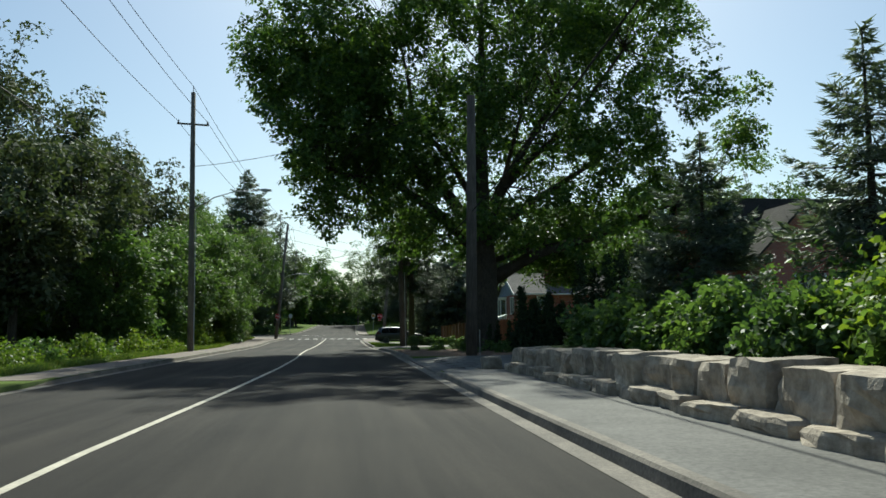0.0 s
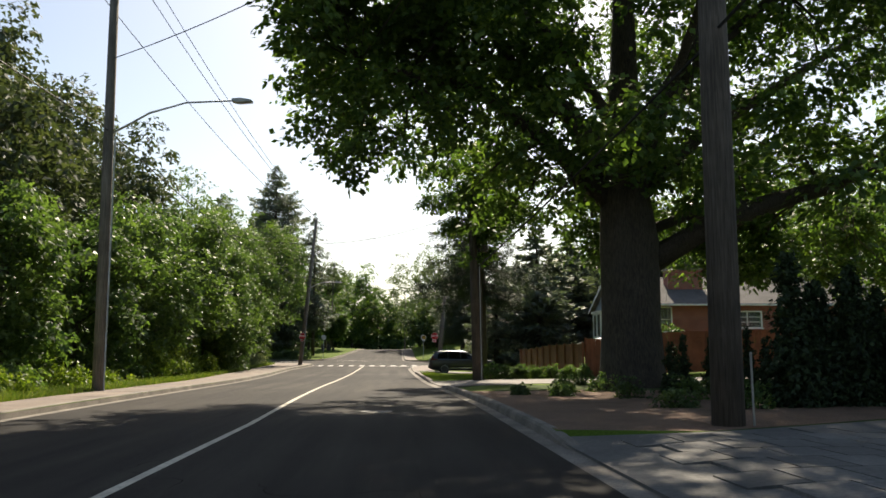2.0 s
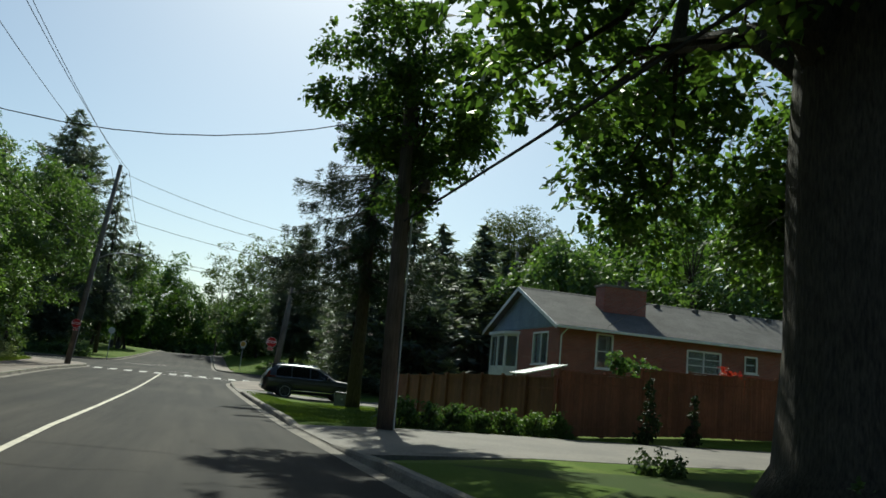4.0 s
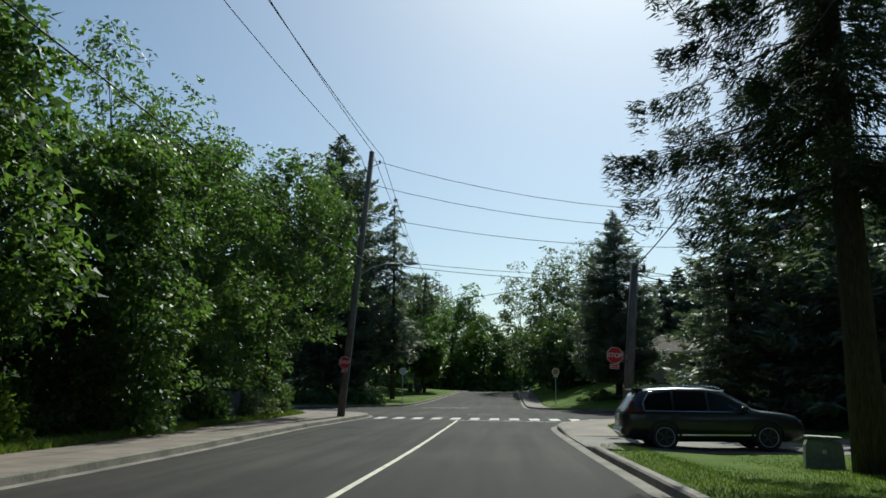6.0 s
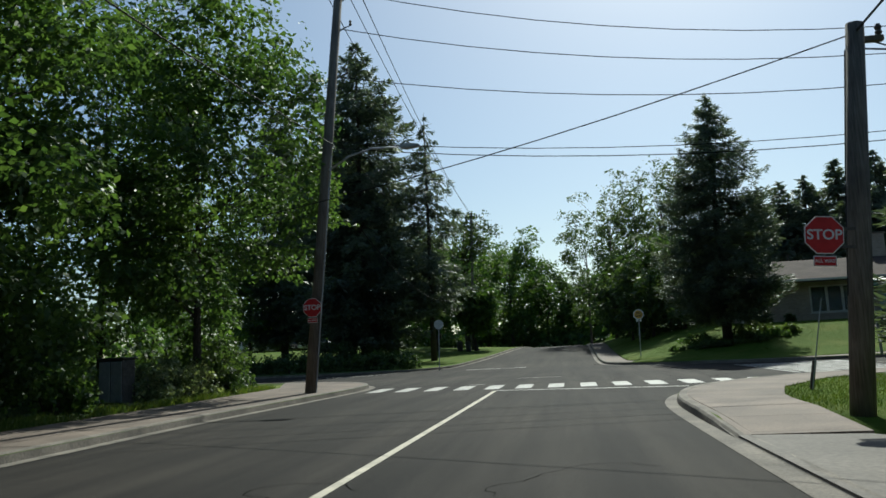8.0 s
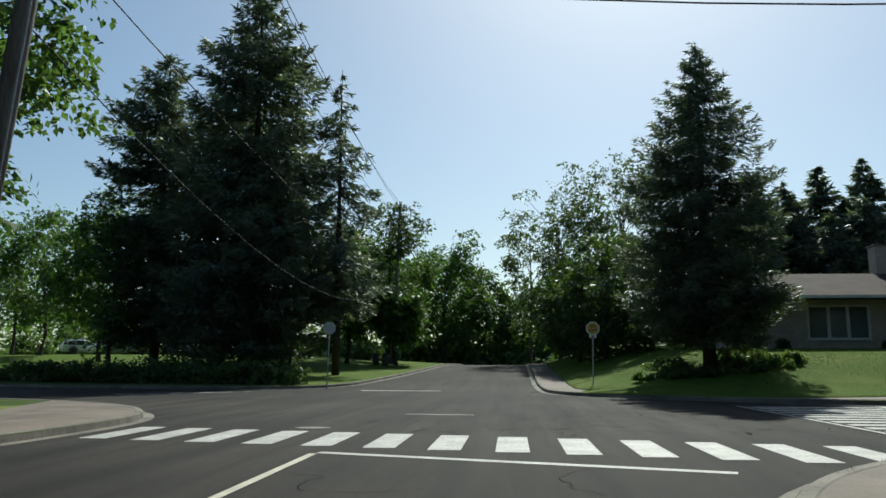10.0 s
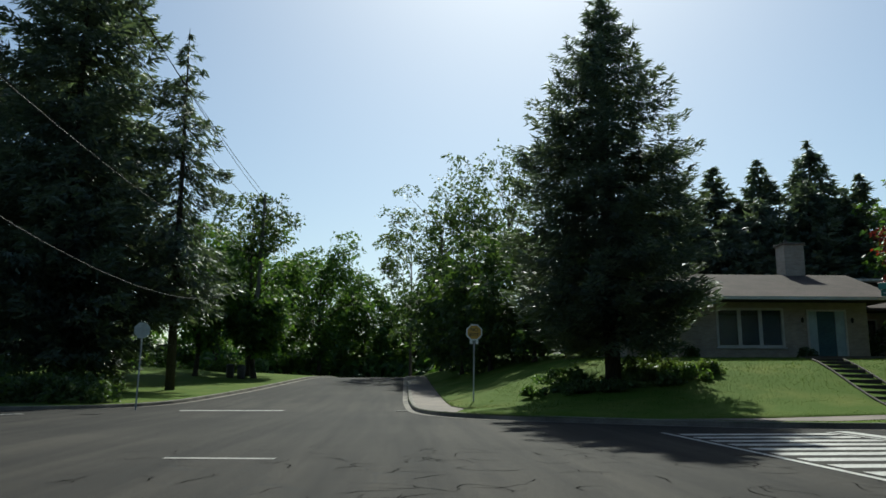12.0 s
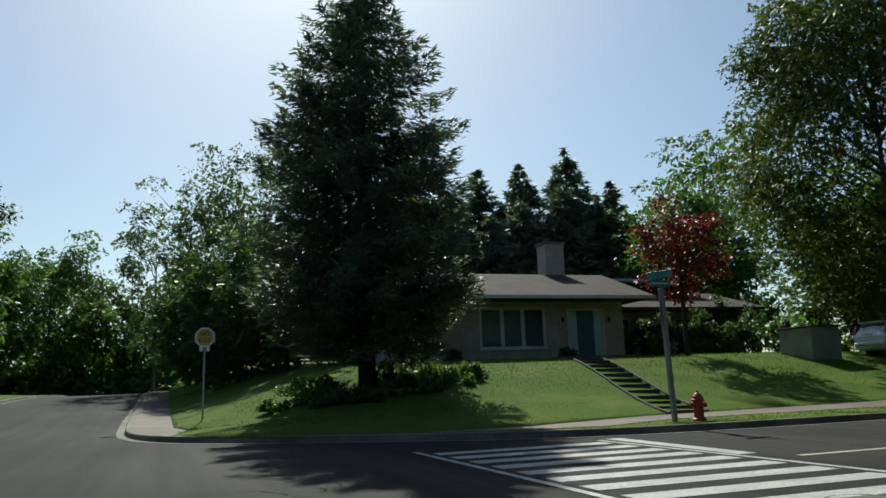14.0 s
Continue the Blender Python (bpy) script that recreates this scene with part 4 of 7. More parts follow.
# conifers and broadleaves beyond the junction, west
conifer("spruce_tree", -18, 142, 29, 6.4, "very tall dark spruce with heavy boughs", seed=3, full=0.32, twig=0.5, thick=1.3, level_gap=0.45, arms=11, clear=2.4, trunk=0.3, ragged=0.24, hang=0.55, density=0.95)
conifer("spruce_tree", -27, 147, 25, 4.8, "tall dark spruce among others", seed=4, full=0.2, twig=0.5, thick=1.3, level_gap=0.45, arms=11, clear=2.6, trunk=0.3, ragged=0.26, hang=0.55, density=1.0)
conifer("spruce_tree", -12.3, 143.5, 22.2, 3.8, "ragged spruce with drooping side boughs", seed=5, twig=0.42, level_gap=0.55, arms=8, droop=0.5, trunk=0.22, ragged=0.45, full=0.6, hang=0.75, thick=1.25, clear=5)
conifer("spruce_tree", -21.5, 151, 23, 6.4, "dense dark spruce behind the others", seed=6, full=0.35, twig=0.7, level_gap=0.5, arms=11, clear=3.0, trunk=0.3, hang=0.5)
for k, (x, y, h, r, b) in enumerate([(-30, 146, 13, 4.5, 2), (-34, 152, 14, 5, 2), (-44, 160, 14, 5, 2.5), (-14.5, 158, 11.5, 3.5, 2.2), (-12.5, 168, 13, 4.0, 3), (-17, 176, 14, 5, 3), (-10.5, 160, 6.5, 2.6, 2.0), (-52, 168, 15, 6, 2.5)]):
    broadleaf("park_tree", x, y, h, r, b, "leafy park tree with a bare lower trunk", LEAF_OAK, 7500, 0.36, 0.2, 150 + k, 55, 0.4, group="park trees", gap=0.08)
broadleaf("pine_tree", -11.8, 164.5, 15.5, 3.4, 9.5, "thin flat-topped tree beside the far pole", LEAF_PALE, 4200, 0.3, 0.16, 171, 40, 0.5, gap=0.15)

# north end and far woods
for k, (x, y, h, r, b) in enumerate([(-9.4, 200, 18, 5.6, 2), (-16, 196, 15, 5.5, 3), (-3.8, 206, 13.5, 4.5, 1), (-24, 205, 18, 7, 3), (3, 208, 12, 5, 0.8), (-12, 214, 17, 6, 1)]):
    broadleaf("far_tree", x, y, h, r, b, "round leafy tree at the end of the street", LEAF_OAK, 9500, 0.48, 0.3, 180 + k, 70, 0.3, group="trees at the end of the street")
for k, (x, y, h, r) in enumerate([(1.9, 172, 16.5, 3.2), (4.6, 167, 17.8, 3.4), (7.2, 163, 17, 3.2), (9.8, 160, 16.8, 3.0)]):
    broadleaf("birch_tree", x, y, h, r, 4, "airy pale-leaved tree against the sky", LEAF_PALE, 5200, 0.3, 0.14, 200 + k, 55, 0.5, bark=BARK_GREY, gap=0.12, group="airy trees")
for k, (x, y, h, r) in enumerate([(5.2, 152, 8, 3.2), (6.5, 146, 8.5, 3.2), (8.6, 142, 7.5, 3.2), (5.4, 160, 9, 3.2), (4.6, 168, 8, 3), (10.5, 150, 9, 3.5), (11, 139, 7, 3)]):
    broadleaf("thicket_tree", x, y, h, r, 0.3, "dense dark thicket beside the street", LEAF_DARK, 6000, 0.34, 0.14, 210 + k, 60, 0.35, group="dense thicket")

# the corner lawn's spruce, maple and birch
conifer("spruce_tree", 8.85, 126, 15.5, 4.1, "broad blue-green spruce standing on the corner lawn", seed=11, twig=0.29, level_gap=0.28, arms=14, clear=1.7, trunk=0.24, density=0.85, full=0.44, droop=0.22, ragged=0.15, hang=0.42, fan=0.24, thick=1.05)
broadleaf("red_maple_tree", 23.8, 129.3, 6.7, 1.9, 2.7, "small ornamental maple with dark red leaves", LEAF_RED, 5500, 0.16, 0.1, 12, 45, 0.5)
broadleaf("weeping_birch_tree", 34.6, 127.6, 20.5, 6.4, 0.5, "tall birch with hanging sunlit leaves", LEAF_BIRCH, 95000, 0.21, 0.26, 13, 300, 0.22, bark=BARK_GREY, lump=0.24)
for k, (x, y, h, r) in enumerate([(38.5, 158, 15, 4.6), (18.5, 156, 12, 4.4), (24, 160, 14.5, 4.8), (27.5, 161, 16, 5), (31, 160, 16.5, 5), (36, 161, 18.5, 5.6), (40, 163, 15, 5), (21, 158, 13.5, 4.8), (29, 156, 12.5, 4.8), (33.5, 157, 14, 5.2), (26, 155, 11, 4.6)]):
    conifer("spruce_tree", x, y, h, r * 1.3, "dark spruce behind the low house", seed=230 + k, full=0.75, thick=1.5, twig=0.62, level_gap=0.42, arms=12, clear=0.5, hang=0.5, ragged=0.14, group="spruces behind the low house")
for k, (x, y, h, r) in enumerate([(43, 152, 17.5, 6), (50, 158, 19, 6), (38, 148, 11, 5), (57, 150, 18, 7), (47, 138, 12, 5), (60, 135, 15, 6), (40.5, 134.5, 9, 4.6)]):
    broadleaf("garden_tree", x, y, h, r, 2.0, "leafy green tree behind the low house", LEAF_MAPLE if k % 2 else LEAF_OAK, 7500, 0.4, 0.25, 240 + k, 60, 0.4, group="trees behind the low house")

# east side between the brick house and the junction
# the old spruce's shade is put into its needles: the cedars' darker colour
conifer("old_spruce_tree", 5.7, 73.6, 17.8, 6.7, "gaunt old spruce with sparse drooping boughs", seed=15, needle=NEEDLE_CEDAR_AND_SHADE, twig=0.19, level_gap=0.44, arms=8, clear=5.2, trunk=0.25, droop=0.36, full=1.2, ragged=0.26, density=2.5, hang=0.7, thick=0.75, fan=0.14, sparse=0.12, limbs=1.0, tuft=0.08)
conifer("spruce_tree", 9.2, 93.8, 11.0, 3.3, "dark dense spruce behind the parked car", seed=16, full=0.5, thick=1.1, twig=0.35, level_gap=0.34, arms=9, clear=0.6, trunk=0.22)
conifer("spruce_tree", 13.5, 96.5, 13.5, 4.6, "dark dense spruce near the corner", seed=17, full=0.5, thick=1.4, twig=0.7, level_gap=0.45, arms=9, clear=0.6, trunk=0.25)
conifer("spruce_tree", 12.4, 90, 8.5, 3.8, "dark dense spruce beside the drive", seed=18, full=0.4, thick=1.4, twig=0.6, level_gap=0.4, arms=9, clear=0.4)
for k, (x, y, h, r) in enumerate([(19, 108, 15, 4), (24, 111, 16.5, 4), (28.5, 109, 14, 3.6), (32, 111, 16, 3.8), (17, 100, 11, 4), (22, 99, 12, 4)]):
    conifer("spruce_tree", x, y, h, r, "dark spruce in the row behind the brick house", seed=250 + k, full=0.5, thick=1.4, twig=0.9, level_gap=0.45, arms=9, clear=0.5, group="spruces behind the brick house")
for k, (x, y, h, r) in enumerate([(36, 108, 18, 5), (42, 110, 21, 6), (50, 108, 23, 7), (58, 106, 25, 8), (30, 104, 13, 5), (48, 96, 17, 6)]):
    broadleaf("garden_tree", x, y, h, r, 1.5, "tall leafy tree behind the brick house", LEAF_OAK, 8500, 0.5, 0.3, 260 + k, 70, 0.3, group="trees behind the brick house")
for k, (x, y, h, r, b) in enumerate([(25, 95, 12, 4.3, 3), (30, 98, 13, 5, 3), (35.5, 94, 16.5, 5, 3), (41, 97, 17, 5, 3)]):
    broadleaf("garden_tree", x, y, h, r, b, "leafy green tree behind the house", LEAF_MAPLE if k % 2 == 0 else LEAF_OAK, 9000, 0.36, 0.22, 270 + k, 70, 0.4, group="bright trees behind the house")

# columnar cedars by the paved drive
for k, (x, y, h, r) in enumerate([(8.5, 38.4, 3.3, 0.6), (9.25, 38.7, 2.7, 0.6), (9.95, 38.6, 3.0, 0.62), (10.7, 38.9, 2.5, 0.6), (11.3, 37.4, 4.6, 0.75), (12.1, 37.7, 4.3, 0.75), (12.9, 37.9, 5.0, 0.8), (13.8, 38.3, 5.2, 0.8), (14.8, 38.8, 5.1, 0.8), (15.8, 39.3, 5.4, 0.8), (17, 39.8, 5.6, 0.8)]):
    bush("columnar_cedar", x, y, r, r, h, "narrow dark columnar cedar beside the driveway", NEEDLE_CEDAR_AND_SHADE, 9000, 0.11, 280 + k, "cedar", "row of columnar cedars", lumps=320, tip=0.55)
for k, (x, y, h, r) in enumerate([(7.9, 44.3, 1.5, 0.3), (8.5, 44.9, 1.75, 0.3), (9.1, 44.4, 1.6, 0.3), (9.9, 43.7, 1.9, 0.32), (10.5, 43.9, 1.6, 0.3)]):
    bush("small_cedar", x, y, r, r, h, "small pointed dark cedar in the mulched bed", NEEDLE_CEDAR_AND_SHADE, 4200, 0.07, 295 + k, "cedar", "small cedars in the bed", lumps=110, tip=0.8)
conifer("young_spruce_tree", 8.9, 18.2, 5.6, 1.9, "young dark spruce behind the stone wall", seed=19, full=0.6, twig=0.2, level_gap=0.2, arms=9, clear=0.4, trunk=0.09, droop=0.12, hang=0.25, density=1.5, z0=level(18) + 0.8)
conifer("young_spruce_tree", 9.7, 12.6, 6.3, 2.0, "young blue-green spruce above the stone wall", seed=20, full=0.6, twig=0.2, level_gap=0.22, arms=9, clear=0.4, trunk=0.1, droop=0.08, hang=0.2, density=1.2, z0=level(12) + 0.8)

# ---- lettering with the built-in font ----
def lettering(text, size, material, parent, place, turn=(90, 0, 0), name="lettering"):
    cu = bpy.data.curves.new(name, "FONT")
    cu.body, cu.size, cu.align_x, cu.align_y, cu.extrude, cu.offset = text, size, "CENTER", "CENTER", 0.002, size * 0.018
    tmp = bpy.data.objects.new(name, cu)
    scene.collection.objects.link(tmp)
    bpy.context.view_layer.update()
    me = bpy.data.meshes.new_from_object(tmp.evaluated_get(bpy.context.evaluated_depsgraph_get()))
    bpy.data.objects.remove(tmp)
    bpy.data.curves.remove(cu)
    me.materials.clear()
    me.materials.append(material)
    ob = new(name, me)
    ob.parent = parent
    ob.matrix_basis = pose(*place, *turn)
    return ob


def octagon(width, y0, y1, cx=0.0, cz=0.0, bm=None):
    r = width / 2 / math.cos(math.pi / 8)
    return prism(bm or bmesh.new(), [(cx + r * math.cos(math.pi / 8 + k * math.pi / 4), cz + r * math.sin(math.pi / 8 + k * math.pi / 4)) for k in range(8)], y0, y1)


# ---- utility poles ----
def utility_pole(name, base, top, radius, label, arms=(), sink=0.3, wood=None):
    """Round timber pole that may lean; arms: (height, half length, turn)."""
    x, y, z = base
    ob = thing(name, (x, y, z), label, "utility pole")
    d = Vector(top) - Vector(base)
    bm = tube(bmesh.new(), [-d * (sink / d.length), d * 0.5, d], [radius * 1.1, radius, radius * 0.8], 14)
    part("pole", bm, wood or POLE_WOOD, ob, smooth=True)
    for h, half, turn in arms:
        c = d * (h / d.z)
        m = Matrix.Translation(c) @ pose(0, 0, 0, 0, 0, turn)
        part("crossarm", box(bmesh.new(), -half, half, -0.06, 0.06, -0.05, 0.05, 0.01, m), POLE_WOOD, ob)
        for s in (-1, 1):
            part("insulator", lathe(bmesh.new(), [(0.03, 0.05), (0.06, 0.1), (0.035, 0.14), (0.06, 0.18), (0.03, 0.24)], 8, m @ Matrix.Translation((s * (half - 0.08), 0, 0))), IRON, ob)
    return ob, d


def lamp_arm(ob, start, end, rise):
    """A curved street-lamp arm and its flat head."""
    s, e = Vector(start), Vector(end)
    pts = [s, s.lerp(e, 0.3) + Vector((0, 0, rise * 0.55)), s.lerp(e, 0.6) + Vector((0, 0, rise * 0.6)), e + Vector((0, 0, 0.05))]
    part("lamp_arm", tube(bmesh.new(), pts, [0.045, 0.04, 0.035, 0.03], 8), METAL, ob, "curved grey steel lamp arm", True)
    bm = bmesh.new()
    prism(bm, [(-0.05, 0.1), (0.25, 0.13), (0.62, 0.07), (0.68, 0.0), (0.2, -0.05), (-0.05, 0.0)], -0.14, 0.14)
    bmesh.ops.bevel(bm, geom=bm.edges[:], offset=0.02, segments=2, affect="EDGES")
    bmesh.ops.transform(bm, matrix=Matrix.Translation(e), verts=bm.verts)
    part("lamp_head", bm, METAL, ob, "grey cobra-head street lamp")


def cable(name, a, b, sag, radius=0.012, label="black overhead cable", group="overhead cables"):
    a, b = Vector(a), Vector(b)
    n = 14
    pts = [a.lerp(b, k / n) - Vector((0, 0, sag * 4 * (k / n) * (1 - k / n))) for k in range(n + 1)]
    ob = thing(name, tuple(a), label, "cable", group)
    part("wire", tube(bmesh.new(), [p - a for p in pts], [radius] * (n + 1), 5), WIRE, ob)


ZA, ZL, ZQ = land(-9.75, 48.9), land(-9.15, 100.8), land(3.92, 59.9)
pole_a, d = utility_pole("utility_pole", (-9.75, 48.9, ZA), (-9.88, 48.9, 16.2), 0.17, "tall dark timber pole carrying a street lamp", [(14.1, 0.95, 12)])
lamp_arm(pole_a, (0.05, 0, 8.75), (4.1, 0.1, 9.95), 0.7)
part("top_pin", tube(bmesh.new(), [d, d + Vector((0, 0, 0.45))], [0.03, 0.02], 6), IRON, pole_a)
part("conduit", tube(bmesh.new(), [(0.2, -0.02, 0), (0.17, -0.02, 8.6)], [0.03, 0.03], 6), METAL, pole_a, "pale conduit up the pole")
pole_l, d = utility_pole("utility_pole", (-9.2, 100.8, ZL), (-7.85, 101.0, 14.75), 0.18, "leaning timber pole at the junction with a lamp arm")
lamp_arm(pole_l, (0.78, 0.02, 7.75 - ZL), (3.35, 0.1, 8.35 - ZL), 0.5)
part("conduit", tube(bmesh.new(), [(0.2, -0.06, 0), (0.2 + d.x * 0.55, -0.06, d.z * 0.55)], [0.022, 0.022], 6), METAL, pole_l, "pale conduit up the pole")
for h in (14.0 - ZL, 12.9 - ZL, 11.15 - ZL):
    f = d * (h / d.z)
    part("standoff", tube(bmesh.new(), [f + Vector((0.1, 0, -0.12)), f + Vector((0.34, 0.02, 0.0)), f + Vector((0.52, 0.03, 0.06))], [0.026, 0.022, 0.02], 6), IRON, pole_l)
    part("insulator", lathe(bmesh.new(), [(0.025, -0.02), (0.055, 0.04), (0.03, 0.09), (0.05, 0.14), (0.02, 0.2)], 8, Matrix.Translation(f + Vector((0.52, 0.03, 0.06)))), IRON, pole_l)
pole_q, d = utility_pole("utility_pole", (3.92, 59.9, ZQ), (3.72, 59.9, 9.4), 0.19, "dark timber pole beside the drive with a conduit", wood=POLE_SHADED)
part("conduit", tube(bmesh.new(), [(0.22, -0.05, 0), (0.16, -0.05, 5.6)], [0.025, 0.025], 6), METAL, pole_q, "pale conduit up the pole")
part("transformer", lathe(bmesh.new(), [(0.12, 0), (0.17, 0.04), (0.17, 0.3), (0.1, 0.36)], 12, Matrix.Translation((0.42, 0, 6.15))), IRON, pole_q, "small dark cable box")
part("bracket", tube(bmesh.new(), [(0.1, 0, 6.3), (0.3, 0, 6.35)], [0.02, 0.02], 5), IRON, pole_q)
pole_r1, d = utility_pole("utility_pole", (5.27, 34.2, land(5.27, 34.2)), (5.4, 34.2, 12.0), 0.235, "dark timber pole at the driveway's edge", wood=POLE_SHADED)
stake = thing("boundary_stake", (5.62, 34.05, land(5.6, 34)), "white marker stake beside the pole", "marker post")
part("stake", box(bmesh.new(), -0.016, 0.016, -0.012, 0.012, -0.1, 1.15, 0.004), PALE_POST, stake)
ZR = land(3.62, 88.0)
pole_r, d = utility_pole("utility_pole", (3.62, 88.05, ZR), (4.16, 88.0, 6.1), 0.17, "short leaning timber pole carrying a stop sign")
part("bracket", box(bmesh.new(), 0.1, 0.42, -0.05, 0.05, -0.05, 0.05, 0.015, Matrix.Translation(d * 0.955)), POLE_WOOD, pole_r, "short wooden cable bracket")
part("insulator", lathe(bmesh.new(), [(0.03, 0.05), (0.06, 0.1), (0.035, 0.14), (0.06, 0.18), (0.03, 0.24)], 8, Matrix.Translation(d * 0.955 + Vector((0.36, 0, 0)))), IRON, pole_r)
part("down_lead", tube(bmesh.new(), [d * 0.93 + Vector((-0.17, -0.05, 0)), d * 0.6 + Vector((-0.2, -0.06, 0)), d * 0.3 + Vector((-0.2, -0.06, 0))], [0.012] * 3, 5), WIRE, pole_r, "thin black cable down the pole")
far_pole, _ = utility_pole("utility_pole", (-11.3, 163.6, land(-11.3, 163.6)), (-10.75, 163.6, 17.6), 0.17, "far timber pole beyond the junction", [(15.0, 0.7, 0)])
pole_e, _ = utility_pole("utility_pole", (24, 102.3, land(24, 102.3)), (24, 102.3, 12.8), 0.17, "timber pole along the side street", [(11.6, 0.7, 90)])
pole_b, _ = utility_pole("utility_pole", (-9.9, -6, land(-9.9, -6)), (-9.9, -6, 16.0), 0.17, "tall timber pole beside the road behind", [(14.1, 0.95, 0)])

AT, LT = (-9.88, 48.9, 16.6), (-7.85, 101, 14.8)
for a, b, sag, r, lab in (
    ((-9.9, -6, 16.3), AT, 0.9, 0.016, ""), ((-10.8, -6, 14.4), (-10.75, 48.7, 14.35), 0.9, 0.016, ""), ((-9.0, -6, 14.4), (-9.0, 49.1, 14.35), 0.9, 0.016, ""),
    (AT, LT, 0.9, 0.016, ""), ((-10.75, 48.7, 14.35), (-8.45, 100.9, 14.45), 1.0, 0.016, ""), ((-9.0, 49.1, 14.35), (-7.25, 101.1, 14.45), 1.0, 0.016, ""),
    ((-9.8, -6, 8.9), (-9.8, 48.9, 8.9), 0.8, 0.02, "thick black telephone cable"), ((-9.8, 48.9, 8.9), (-8.2, 100.9, 8.65), 1.0, 0.02, "thick black telephone cable"), ((-8.25, 100.9, 9.1), (-11, 163.5, 12.4), 1.55, 0.016, "thick black telephone cable"), ((-8.4, 100.9, 7.2), (-11, 163.5, 10.5), 3.4, 0.014, "slack black telephone cable"),
    (LT, (-10.75, 163.6, 17.6), 0.8, 0.016, ""), ((-7.25, 101.1, 14.45), (-10.1, 163.6, 16.3), 1.0, 0.016, ""), ((-8.45, 100.9, 14.45), (-11.4, 163.6, 16.3), 1.0, 0.016, ""),
    ((-7.9, 101, 14.3), (24, 102.3, 12.3), 2.0, 0.016, ""), ((-8.0, 101, 12.9), (24, 102.3, 11.4), 1.8, 0.016, ""), ((-8.15, 101, 11.15), (24, 102.3, 10.6), 1.6, 0.016, ""),
    ((4.14, 88, 5.95), (-13.5, 96.5, 5.0), 0.4, 0.012, ""), ((-8.3, 101, 8.8), (24, 102.3, 9.0), 1.2, 0.014, ""), ((-8.35, 101, 8.6), (24, 102.3, 8.8), 1.3, 0.016, ""),
    ((5.35, 34.2, 6.5), (3.85, 59.9, 5.3), 0.1, 0.03, "thick black service cable"),
    ((3.75, 59.9, 7.6), (4.14, 88, 5.95), 0.5, 0.02, ""), ((4.14, 88, 5.9), (24, 102.3, 8.0), 0.9, 0.014, ""), ((4.1, 88, 5.7), (14, 84, 4.6), 0.5, 0.016, ""),
    ((3.72, 59.9, 8.3), (-13, 60.8, 8.9), 2.0, 0.014, ""), ((5.4, 34.2, 11.8), (-9.8, 48.9, 11.5), 0.5, 0.016, ""), ((5.35, 34.2, 6.6), (5.3, -6, 9.6), 0.6, 0.03, "thick black service cable"),
    ((5.3, 34.2, 8.2), (19, 76.6, 4.9), 0.5, 0.012, "thin service wire to the brick house"),
):
    cable("overhead_cable", a, b, sag, r, lab or "thin black overhead power cable")


# ---- signs ----
def stop_sign(parent_place, label, width=0.62, plate=True, arm=None):
    ob = thing("stop_sign", parent_place, label, "road sign")
    part("plate", octagon(width, -0.012, -0.006), SIGN_WHITE, ob, "white octagonal border")
    part("face", octagon(width * 0.945, -0.018, -0.013), SIGN_RED, ob, "red octagonal face")
    part("back", octagon(width, -0.0055, 0.0), SIGN_BACK, ob)
    lettering("STOP", width * 0.375, SIGN_WHITE, ob, (0, -0.021, 0.0))
    if plate:
        part("tab_plate", boxes((-0.17, 0.17, -0.012, -0.004, -width / 2 - 0.19, -width / 2 - 0.03), bevel=0.003), SIGN_WHITE, ob, "small white and red plate")
        part("tab_face", boxes((-0.155, 0.155, -0.016, -0.0125, -width / 2 - 0.175, -width / 2 - 0.045)), SIGN_RED, ob, "small red tab")
        lettering("ALL WAY", 0.072, SIGN_WHITE, ob, (0, -0.0185, -width / 2 - 0.11))
    if arm:
        part("bracket", boxes((0.05, arm, 0.004, 0.03, 0.08, 0.13), (0.05, arm, 0.004, 0.03, -0.2, -0.15), bevel=0.004), IRON, ob, "flat dark steel bracket to the pole")
    return ob


s = stop_sign((3.3, 87.85, 2.75), "red stop sign bracketed from a leaning pole", arm=0.5, width=0.58)
s.matrix_basis = s.matrix_basis @ pose(0, 0, 0, 0, 4, 4)
s = stop_sign((-9.0, 100.57, 3.08), "red stop sign fixed to a leaning pole")


def post_sign(name, place, height, label, category, lean=0.0, turn=0.0, wood=False, slim=False):
    ob = thing(name, place, label, category, turn=turn)
    ob.matrix_basis = ob.matrix_basis @ pose(0, 0, 0, 0, lean, 0)
    if wood:
        part("post", box(bmesh.new(), -0.055, 0.055, -0.055, 0.055, -0.2, height, 0.008), PALE_POST, ob, "square silvery wooden post")
    elif slim:
        part("post", tube(bmesh.new(), [(0, 0, -0.2), (0, 0, height)], [0.014, 0.012], 8), METAL, ob, "thin grey steel rod")
    else:
        part("post", boxes((-0.03, 0.03, -0.004, 0.0, -0.2, height), (-0.03, -0.024, 0.0, 0.02, -0.2, height), (0.024, 0.03, 0.0, 0.02, -0.2, height)), METAL, ob, "thin galvanised steel post")
    return ob


